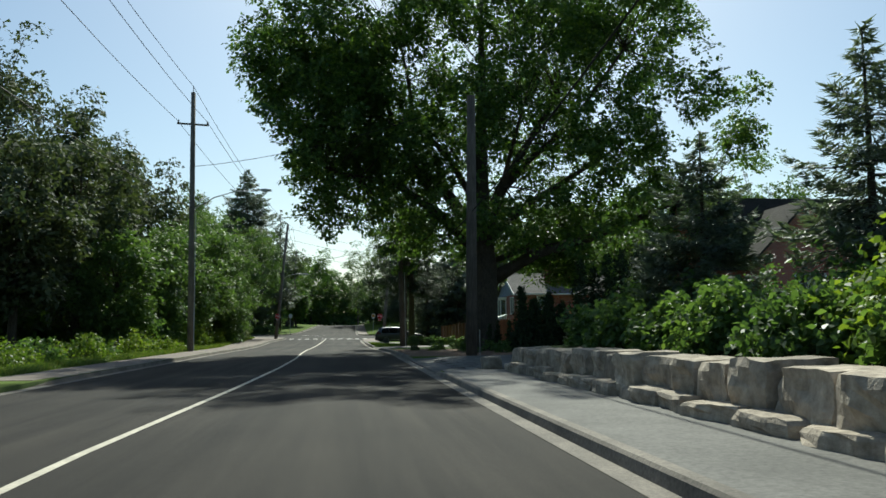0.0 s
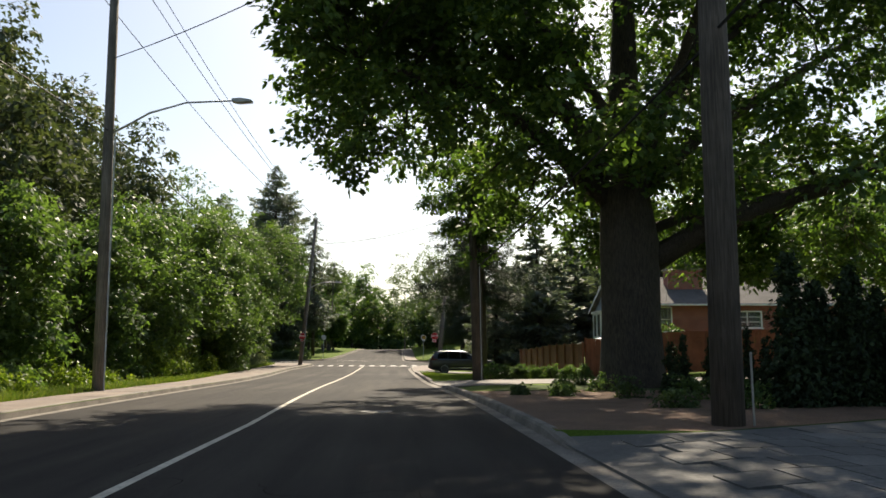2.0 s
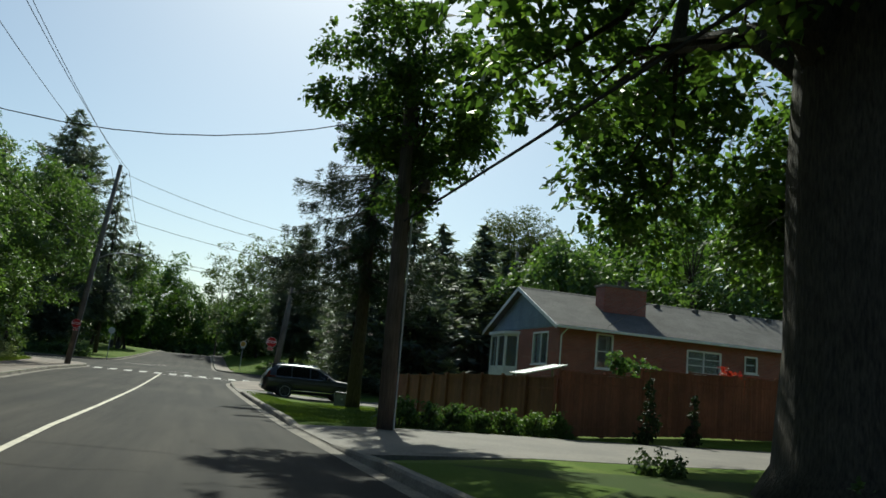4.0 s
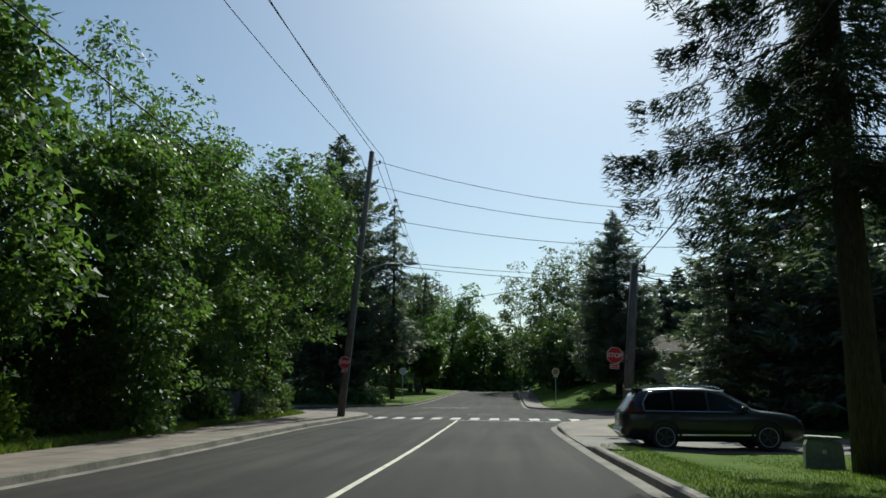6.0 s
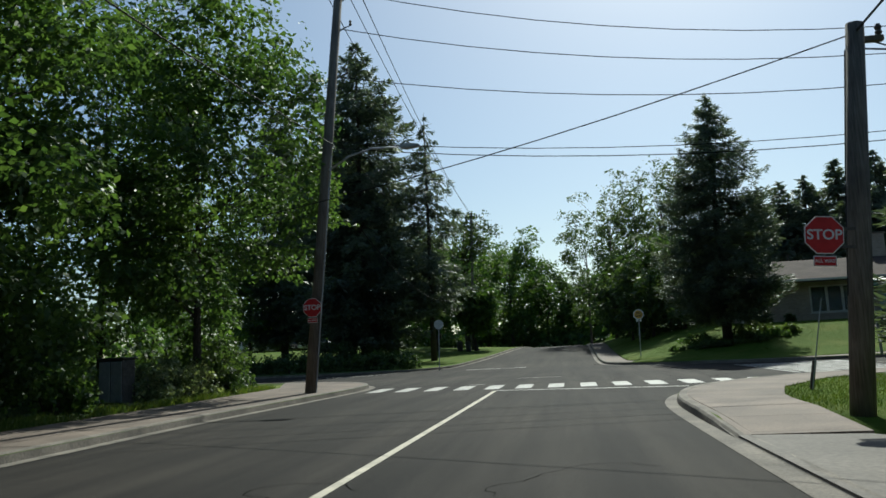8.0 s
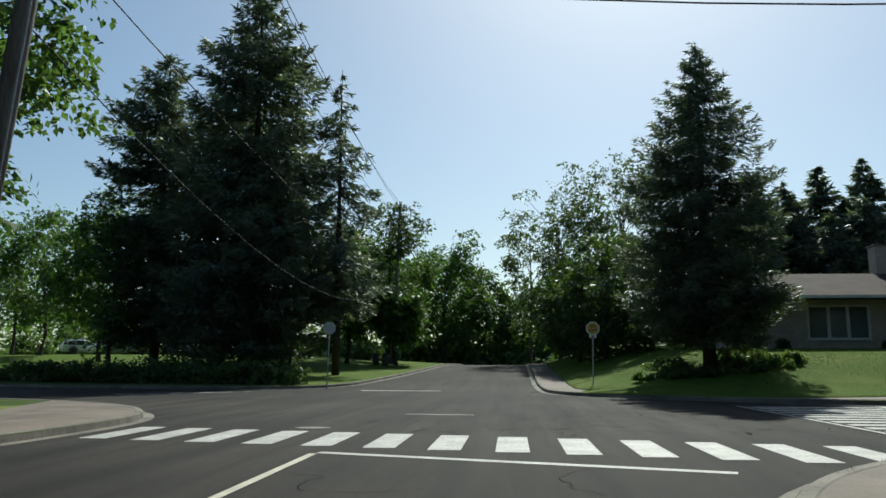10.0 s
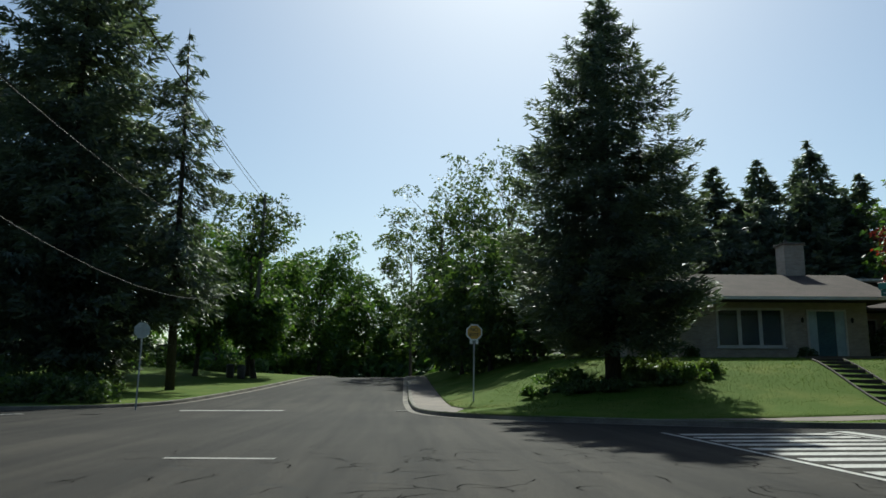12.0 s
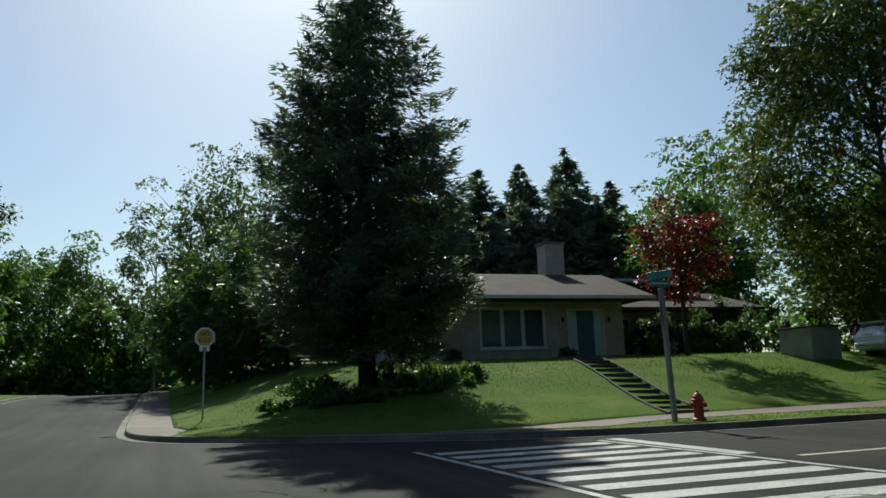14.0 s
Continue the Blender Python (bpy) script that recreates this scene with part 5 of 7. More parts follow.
s = post_sign("no_exit_sign", (3.78, 128, land(3.78, 128)), 2.95 - land(3.78, 128) + 0.85, "yellow no-exit sign on a thin steel post", "road sign", 1.0, -8)
zt = 3.5 - land(3.78, 128)
part("plate", octagon(0.64, -0.016, -0.008, 0, zt), SIGN_WHITE, s, "pale octagonal plate")
part("face", octagon(0.53, -0.022, -0.017, 0, zt), SIGN_YELLOW, s, "yellow face")
for x0 in (-0.17, 0.06):
    part("tab", boxes((x0, x0 + 0.11, -0.016, -0.008, zt - 0.46, zt - 0.31)), SIGN_WHITE, s, "white tab below the plate")
lettering("NO", 0.19, SIGN_BLACK, s, (0, -0.025, zt + 0.1))
lettering("EXIT", 0.19, SIGN_BLACK, s, (0, -0.025, zt - 0.1))
s = post_sign("stop_sign", (-9.45, 128.7, land(-9.45, 128.7)), 3.3 - land(-9.45, 128.7) + 0.3, "back of a stop sign on a thin steel post", "road sign", 1.5)
part("plate", octagon(0.62, -0.05, -0.04, 0, 3.58 - land(-9.45, 128.7)), SIGN_BACK, s, "bare grey octagonal back")
zs = land(14.3, 117.1)
s = post_sign("street_name_sign", (14.3, 117.1, zs), 3.75 - zs, "wooden post with green street-name blades and a sign's back", "road sign", -1.5, wood=True)
part("name_blade", boxes((-0.36, 0.36, -0.012, 0.012, 3.62 - zs, 3.8 - zs), bevel=0.004), SIGN_GREEN, s, "green street-name blade").matrix_basis = pose(0, 0, 0.16, 0, 0, 14)
part("name_bar", boxes((-0.3, 0.3, -0.016, -0.0125, 3.69 - zs, 3.73 - zs)), SIGN_WHITE, s, "unreadable white lettering").matrix_basis = pose(0, 0, 0.16, 0, 0, 14)
part("name_blade", boxes((-0.012, 0.012, -0.36, 0.36, 3.84 - zs, 4.02 - zs), bevel=0.004), SIGN_GREEN, s, "green street-name blade").matrix_basis = pose(0, 0, 0.16, 0, 0, 24)
part("plate", octagon(0.62, 0.06, 0.068, 0, 3.12 - zs), SIGN_BACK, s, "bare grey octagonal back").matrix_basis = pose(0, 0, 0, 0, 0, 55)
s = post_sign("marker_stake", (4.31, 93.0, land(4.31, 93)), 1.95, "thin leaning steel marker rod beside a dark timber stub", "marker post", 11, slim=True)
part("stub", boxes((-0.045, 0.035, 0.022, 0.09, -0.15, 0.62), bevel=0.01), OLD_SLEEPER, s, "short dark timber stub")

# ---- hydrant ----
h = thing("fire_hydrant", (15.05, 117.15, land(15.05, 117.15)), "faded red fire hydrant on the grass strip", "hydrant")
part("body", lathe(bmesh.new(), [(0.17, -0.05), (0.17, 0.05), (0.125, 0.07), (0.12, 0.45), (0.155, 0.47), (0.155, 0.52), (0.13, 0.54)], 16), HYDRANT_RED, h, smooth=False)
part("bonnet", lathe(bmesh.new(), [(0.135, 0.54), (0.12, 0.6), (0.07, 0.66), (0.03, 0.68), (0.03, 0.73)], 16), HYDRANT_RED, h, "domed red cap")
for a in (0, 90, 180):
    part("nozzle", lathe(bmesh.new(), [(0.05, 0.1), (0.05, 0.17), (0.065, 0.175), (0.065, 0.22), (0.02, 0.225), (0.02, 0.25)], 10, pose(0, 0, 0.38, 0, 90, a)), HYDRANT_RED, h)


# ---- houses ----
def wall_cells(bm, u0, u1, z0, z1, holes):
    """Rectangles of a wall from u0 to u1, z0 to z1, leaving the holes (ua, ub, za, zb) open."""
    us = sorted({u0, u1, *[v for h in holes for v in h[:2]]})
    zs_ = sorted({z0, z1, *[v for h in holes for v in h[2:]]})
    out = []
    for ua, ub in zip(us, us[1:]):
        for za, zb in zip(zs_, zs_[1:]):
            cu, cz = (ua + ub) / 2, (za + zb) / 2
            if not any(h[0] < cu < h[1] and h[2] < cz < h[3] for h in holes):
                out.append((ua, ub, za, zb))
    return out


def wall_x(house, y, t, u0, u1, z0, z1, holes, material, name="wall"):
    """A wall along x whose outer face is at y (towards -y), t thick."""
    bm = bmesh.new()
    for ua, ub, za, zb in wall_cells(bm, u0, u1, z0, z1, holes):
        box(bm, ua, ub, min(y, y + t), max(y, y + t), za, zb)
    bmesh.ops.remove_doubles(bm, verts=bm.verts, dist=0.0005)
    return part(name, bm, material, house)


def wall_y(house, x, t, u0, u1, z0, z1, holes, material, name="wall"):
    bm = bmesh.new()
    for ua, ub, za, zb in wall_cells(bm, u0, u1, z0, z1, holes):
        box(bm, min(x, x + t), max(x, x + t), ua, ub, za, zb)
    bmesh.ops.remove_doubles(bm, verts=bm.verts, dist=0.0005)
    return part(name, bm, material, house)


def window(house, along, at, ua, ub, za, zb, cols=1, rows=1, frame_mat=None, f=0.07, curtain=False, sash=0.035):
    """A window set into a wall along x (at: y of the outer face) or along y (at: x); outward is towards -along normal."""
    fm = frame_mat or WHITE_TRIM
    w = new("window")
    w.parent = house
    def put(a0, a1, d0, d1, z0, z1):
        return (a0, a1, at + d0, at + d1, z0, z1) if along == "x" else (at + d0, at + d1, a0, a1, z0, z1)
    part("window_frame", boxes(put(ua - 0.02, ua + f, -0.03, 0.1, za, zb), put(ub - f, ub + 0.02, -0.03, 0.1, za, zb), put(ua + f, ub - f, -0.03, 0.1, zb - f, zb + 0.02), put(ua + f, ub - f, -0.03, 0.1, za, za + f)), fm, w)
    part("window_sill", boxes(put(ua - 0.08, ub + 0.08, -0.09, -0.032, za - 0.07, za - 0.005), bevel=0.006), fm, w)
    iu, iz = (ub - ua - 2 * f) / cols, (zb - za - 2 * f) / rows
    for c in range(cols):
        for r in range(rows):
            a, b = ua + f + c * iu, za + f + r * iz
            part("pane", boxes(put(a, a + iu, 0.05, 0.058, b, b + iz)), PANE, w)
    bars = [put(ua + f + c * iu - sash, ua + f + c * iu + sash, 0.0, 0.08, za + f, zb - f) for c in range(1, cols)]
    bars += [put(ua + f, ub - f, 0.01, 0.075, za + f + r * iz - sash * 0.6, za + f + r * iz + sash * 0.6) for r in range(1, rows)]
    if bars:
        for b_ in bars:
            part("glazing_bar", boxes(b_), fm, w)
    if curtain:
        n = 0.28 * (ub - ua)
        for a0, a1 in ((ua + f, ua + n), (ub - n, ub - f)):
            part("curtain", boxes(put(a0, a1, 0.22, 0.26, za + f, zb - f)), CURTAIN, w)
    return w


def gable_roof(house, x0, x1, y0, y1, eave, ridge, material, over=0.4, thick=0.16, name="roof", ridge_y=None):
    """Ridge along x."""
    ym = (y0 + y1) / 2 if ridge_y is None else ridge_y
    for ya, sgn in ((y0 - over, 1), (y1 + over, -1)):
        bm = bmesh.new()
        slope = (ridge - eave) / (ym - ya)
        prism(bm, [(ya, eave), (ym, ridge), (ym, ridge - thick), (ya, eave - thick)], x0 - over, x1 + over, "x")
        part(name, bm, material, house)


def brick_house():
    z0 = 0.4
    h = thing("brick_house", (0, 0, 0), "long low red-brick house with grey shingled roof", "house")
    x0, x1, y0, y1, eave, ridge = 16.5, 41.5, 76.9, 86.8, 4.72, 7.05
    t = 0.3
    side = [(18.55, 19.5, 2.75, 4.5), (23.9, 26.0, 3.0, 4.2), (27.5, 28.3, 3.3, 4.2), (31.5, 33.5, 3.0, 4.2), (36, 37.2, 3.0, 4.2)]
    wall_x(h, y0, t, x0, x1, z0, eave - 0.05, side, BRICK_RED)
    for k, (a, b, c, d_) in enumerate(side):
        window(h, "x", y0, a, b, c, d_, 2 if b - a > 1 else 1, 3 if k == 1 else 2, curtain=k == 0)
    gable = [(78.25, 80.2, 2.75, 4.45), (82.3, 85.9, 2.5, 4.5)]
    wall_y(h, x0, t, y0 + t, y1 - t, z0, eave - 0.05, gable, BRICK_RED)
    window(h, "y", x0, 78.25, 80.2, 2.75, 4.45, 2, 1, curtain=True)
    # bay window stands out from the gable wall
    bay = new("bay_window")
    bay.parent = h
    part("bay_base", prism(bmesh.new(), [(x0 - 0.01, 82.2), (x0 - 0.55, 82.9), (x0 - 0.55, 85.3), (x0 - 0.01, 86.0)], 1.9, 2.5, "z"), WHITE_TRIM, bay)
    part("bay_roof", prism(bmesh.new(), [(x0 - 0.01, 82.1), (x0 - 0.68, 82.85), (x0 - 0.68, 85.35), (x0 - 0.01, 86.1)], 4.42, 4.58, "z"), WHITE_TRIM, bay)
    for (ax, ay), (bx, by) in (((x0, 82.25), (x0 - 0.52, 82.95)), ((x0 - 0.52, 82.95), (x0 - 0.52, 84.1)), ((x0 - 0.52, 84.1), (x0 - 0.52, 85.25)), ((x0 - 0.52, 85.25), (x0, 85.95))):
        m = Matrix.Translation((ax, ay, 0)) @ pose(0, 0, 0, 0, 0, math.degrees(math.atan2(by - ay, bx - ax)))
        l = math.hypot(bx - ax, by - ay)
        bm = bmesh.new()
        for sp in ((0, 0.09, -0.05, 0.05, 2.5, 4.42), (l - 0.09, l, -0.05, 0.05, 2.5, 4.42), (0.09, l - 0.09, -0.05, 0.05, 2.5, 2.6), (0.09, l - 0.09, -0.05, 0.05, 4.3, 4.42)):
            box(bm, *sp, m=m)
        part("bay_frame", bm, WHITE_TRIM, bay)
        part("pane", box(bmesh.new(), 0.09, l - 0.09, -0.006, 0.006, 2.6, 4.3, m=m), PANE, bay)
    wall_x(h, y1 - t, t, x0, x1, z0, eave - 0.05, [], BRICK_RED)
    wall_y(h, x1 - t, t, y0 + t, y1 - t, z0, eave - 0.05, [], BRICK_RED)
    ym = (y0 + y1) / 2
    for x in (x0 - 0.02, x1 - 0.1):
        part("gable_siding", prism(bmesh.new(), [(y0 - 0.05, eave - 0.05), (y1 + 0.05, eave - 0.05), (ym, ridge - 0.18)], x, x + 0.12, "x"), SIDING_BLUE, h, "blue-grey boarded gable")
    for k in range(9):
        z = eave + 0.02 + k * 0.24
        w_ = (y1 - y0) / 2 * (1 - (z - eave + 0.25) / (ridge - eave))
        if w_ > 0.2:
            part("siding_board", boxes((x0 - 0.045, x0 - 0.022, ym - w_, ym + w_, z, z + 0.215)), SIDING_BLUE, h)
    gable_roof(h, x0, x1, y0, y1, eave, ridge, SHINGLE)
    part("ridge_cap", prism(bmesh.new(), [(ym - 0.16, ridge - 0.045), (ym, ridge + 0.03), (ym + 0.16, ridge - 0.045)], x0 - 0.4, x1 + 0.4, "x"), SHINGLE, h)
    part("gutter", boxes((x0 - 0.4, x1 + 0.4, y0 - 0.52, y0 - 0.41, eave - 0.16, eave - 0.03), bevel=0.01), WHITE_TRIM, h, "white eaves gutter")
    part("fascia", prism(bmesh.new(), [(y0 - 0.42, eave - 0.02), (ym, ridge + 0.02), (ym, ridge - 0.2), (y0 - 0.42, eave - 0.22)], x0 - 0.44, x0 - 0.402, "x"), WHITE_TRIM, h)
    part("fascia", prism(bmesh.new(), [(y1 + 0.42, eave - 0.02), (ym, ridge + 0.02), (ym, ridge - 0.2), (y1 + 0.42, eave - 0.22)], x0 - 0.44, x0 - 0.402, "x"), WHITE_TRIM, h)
    part("downspout", tube(bmesh.new(), [(x0 + 0.25, y0 - 0.47, eave - 0.1), (x0 + 0.05, y0 - 0.08, eave - 0.5), (x0 + 0.05, y0 - 0.08, 1.0)], [0.045] * 3, 6), WHITE_TRIM, h, "white downspout at the corner")
    ch = new("chimney")
    ch.parent = h
    part("chimney_shaft", boxes((20.15, 22.75, 79.3, 80.3, 5.4, 7.35)), BRICK_RED, ch)
    part("cap", boxes((20.08, 22.82, 79.23, 80.37, 7.35, 7.48), bevel=0.01), KERB, ch)
    for x in (21.3, 21.75):
        part("chimney_pot", lathe(bmesh.new(), [(0.11, 7.48), (0.1, 7.85), (0.13, 7.87)], 10, Matrix.Translation((x, 79.8, 0))), IRON, ch)
    for k in range(6):
        x = 24.5 + 2.6 * k
        part("roof_vent", boxes((x, x + 0.3, ym - 0.75, ym - 0.45, ridge - 0.35, ridge - 0.08), bevel=0.02), IRON, h)
    part("floor_inside", boxes((x0 + t, x1 - t, y0 + t, y1 - t, 1.7, 1.78)), DARK_ROOM, h)
    part("ceiling_inside", boxes((x0 + t, x1 - t, y0 + t, y1 - t, 4.6, 4.66)), DARK_ROOM, h)
    part("inner_wall", boxes((x0 + t, x1 - t, 81.0, 81.1, 1.78, 4.6)), DARK_ROOM, h)
    return h


brick_house()
g = thing("cold_frame", (13.3, 72, land(13.3, 72)), "glazed white garden cover tilted above the fence", "garden frame")
bm = bmesh.new()
m = Matrix.Translation((0, 0, 1.75)) @ pose(0, 0, 0, 0, -14, 8)
for sp in ((-1.1, 1.1, -0.6, -0.5, -0.03, 0.03), (-1.1, 1.1, 0.5, 0.6, -0.03, 0.03), (-1.1, -1.0, -0.5, 0.5, -0.03, 0.03), (1.0, 1.1, -0.5, 0.5, -0.03, 0.03), (-1.0, 1.0, -0.5, 0.5, -0.01, 0.01)):
    box(bm, *sp, m=m)
part("cover", bm, WHITE_TRIM, g, "pale sheet in a white frame")
for x in (-0.9, 0.9):
    for y in (-0.5, 0.5):
        part("leg", boxes((x - 0.04, x + 0.04, y - 0.04, y + 0.04, -0.1, 1.75 + x * 0.24)), TIMBER, g)


def low_house():
    h = thing("low_house", (0, 0, 0), "low buff-brick house with brown roof and blue door", "house")
    z0, eave = 1.6, 5.45
    wins = [(15.9, 19.15, 3.2, 5.05)]
    door = (20.3, 22.25, 2.45, 5.0)
    wall_x(h, 133.4, 0.3, 11.5, 23.3, z0, eave, wins + [door], BRICK_BUFF)
    wall_y(h, 11.5, 0.3, 133.7, 142.7, z0, eave, [], BRICK_BUFF)
    wall_y(h, 23.0, 0.3, 133.7, 137.5, z0, eave, [], BRICK_BUFF)
    w = window(h, "x", 133.4, 15.9, 19.15, 3.2, 5.05, 3, 1, CREAM_TRIM, 0.09, sash=0.08)
    d = new("door")
    d.parent = h
    part("door_frame", boxes((20.3, 20.38, 133.36, 133.5, 2.45, 5.0), (22.17, 22.25, 133.36, 133.5, 2.45, 5.0), (20.38, 22.17, 133.36, 133.5, 4.92, 5.0)), CREAM_TRIM, d)
    part("side_panel", boxes((20.38, 20.82, 133.42, 133.48, 2.45, 4.92), bevel=0.01), PALE_DOOR, d, "pale turquoise side panel")
    part("side_panel", boxes((21.72, 22.17, 133.42, 133.48, 2.45, 4.92), bevel=0.01), PALE_DOOR, d, "pale turquoise side panel")
    leaf = part("door_leaf", boxes((20.84, 21.7, 133.45, 133.5, 2.48, 4.9), bevel=0.01), BLUE_DOOR, d, "dark blue-green door")
    for z_, z1_ in ((2.65, 3.5), (3.7, 4.7)):
        part("panel", boxes((20.95, 21.59, 133.435, 133.447, z_, z1_), bevel=0.004), BLUE_DOOR, d)
    part("door_handle", lathe(bmesh.new(), [(0.02, 0), (0.03, 0.03), (0.035, 0.06), (0.01, 0.08)], 8, Matrix.Translation((21.58, 133.45, 3.55)) @ pose(0, 0, 0, 90, 0, 0)), CHROME, d)
    part("door_step", boxes((20.1, 22.5, 132.2, 133.38, 2.1, 2.44), bevel=0.02), CONCRETE, h, "concrete doorstep")
    for x in (20.05, 22.5):
        part("wall_lamp", lathe(bmesh.new(), [(0.03, 0.0), (0.06, 0.05), (0.07, 0.2), (0.02, 0.26)], 8, Matrix.Translation((x, 133.31, 4.35))), SIGN_BLACK, h)
    # hipped roof with deep eaves
    bm = bmesh.new()
    o = 1.5
    e = [bm.verts.new(p) for p in ((10.6, 133.4 - o, eave), (24.2, 133.4 - o, eave), (24.2, 143.6, eave), (10.6, 143.6, eave))]
    r = [bm.verts.new(p) for p in ((14.6, 138.2, 7.35), (25.2, 138.2, 7.35))]
    lo = [bm.verts.new((v.co.x, v.co.y, eave - 0.12)) for v in e]
    for f in ((e[0], e[1], r[1], r[0]), (e[1], e[2], r[1]), (e[2], e[3], r[0], r[1]), (e[3], e[0], r[0]), (lo[3], lo[2], lo[1], lo[0])):
        bm.faces.new(f)
    for k in range(4):
        bm.faces.new((lo[k], lo[(k + 1) % 4], e[(k + 1) % 4], e[k]))
    part("roof", bm, SHINGLE_B, h, "brown shingled roof")
    part("fascia", boxes((10.58, 24.22, 131.86, 131.895, eave - 0.14, eave + 0.01)), CREAM_TRIM, h)
    # lower wing to the side
    wall_x(h, 136.6, 0.3, 23.31, 33, z0, 5.2, [(24.3, 25.7, 3.2, 4.8), (28.5, 31, 3.2, 4.8)], BRICK_BUFF)
    window(h, "x", 136.6, 24.3, 25.7, 3.2, 4.8, 2, 1, CREAM_TRIM)
    window(h, "x", 136.6, 28.5, 31, 3.2, 4.8, 2, 1, CREAM_TRIM)
    wall_y(h, 32.7, 0.3, 136.9, 143, z0, 5.2, [], BRICK_BUFF)
    wall_x(h, 143, 0.3, 11.5, 33, z0, 5.2, [], BRICK_BUFF)
    part("wing_roof", prism(bmesh.new(), [(135.4, 5.3), (140, 6.6), (144, 5.3), (144, 5.15), (135.4, 5.15)], 24.25, 33.6, "x"), SHINGLE_B, h, "brown shingled roof")
    part("clerestory", boxes((24.0, 31.5, 139.2, 144, 6.3, 7.1)), SIGN_BLACK, h, "dark raised band behind the ridge")
    part("flat_roof", boxes((23.6, 32, 138.7, 144.5, 7.1, 7.25), bevel=0.02), CREAM_TRIM, h, "pale edge of a flat roof")
    ch = new("chimney")
    ch.parent = h
    part("chimney_shaft", boxes((21.75, 22.85, 138.0, 139.0, 6.3, 9.0)), BRICK_BUFF, ch)
    part("cap", boxes((21.67, 22.93, 137.92, 139.08, 9.0, 9.1), bevel=0.01), KERB, ch)
    part("flue", lathe(bmesh.new(), [(0.09, 9.08), (0.08, 9.35)], 8, Matrix.Translation((22.1, 138.5, 0))), IRON, ch)
    part("vent_pipe", tube(bmesh.new(), [(16.2, 139, 6.6), (16.2, 139, 7.9)], [0.04, 0.04], 6), IRON, h)
    part("floor_inside", boxes((11.8, 23, 133.7, 143, 2.3, 2.4)), DARK_ROOM, h)
    part("ceiling_inside", boxes((11.8, 23, 133.7, 143, 5.15, 5.22)), DARK_ROOM, h)
    part("inner_wall", boxes((11.8, 23, 138.4, 138.5, 2.4, 5.15)), DARK_ROOM, h)


low_house()


def gabled_house():
    h = thing("gabled_house", (0, 0, 0), "dark brick house with a steep roof and a front gable", "house")
    wall_x(h, 45.6, 0.3, 21.8, 36.0, 0.2, 4.74, [], BRICK_RED)
    wall_x(h, 53.2, 0.3, 21.8, 36.0, 0.2, 4.74, [], BRICK_RED)
    for x in (21.8, 35.7):
        wall_y(h, x, 0.3, 45.9, 53.2, 0.2, 4.74, [], BRICK_RED)
    for x in (21.8, 35.7):
        part("gable", prism(bmesh.new(), [(45.62, 4.745), (53.48, 4.745), (49.55, 9.55)], x, x + 0.3, "x"), BRICK_RED, h, "red-brown brick gable")
    bm = prism(bmesh.new(), [(45.1, 4.85), (49.55, 9.95), (54.0, 4.85), (54.0, 4.68), (49.55, 9.75), (45.1, 4.68)], 21.5, 36.3, "x")
    part("roof", bm, SHINGLE_DARK, h, "steep dark shingled roof")
    wall_x(h, 43.6, 0.3, 24.4, 30.4, 0.2, 5.6, [(26.4, 28.4, 2.4, 4.4)], BRICK_RED)
    window(h, "x", 43.6, 26.4, 28.4, 2.4, 4.4, 2, 2)
    for x in (24.4, 30.1):
        wall_y(h, x, 0.3, 43.9, 45.6, 0.2, 5.6, [], BRICK_RED)
    part("gable", prism(bmesh.new(), [(24.4, 5.6), (30.4, 5.6), (27.4, 8.6)], 43.6, 43.9), BRICK_RED, h, "red-brown brick gable")
    for s in (-1, 1):
        part("roof", prism(bmesh.new(), [(27.4, 8.95), (27.4 + s * 3.5, 5.4), (27.4 + s * 3.5, 5.22), (27.4, 8.77)], 43.25, 49.0), SHINGLE_DARK, h)


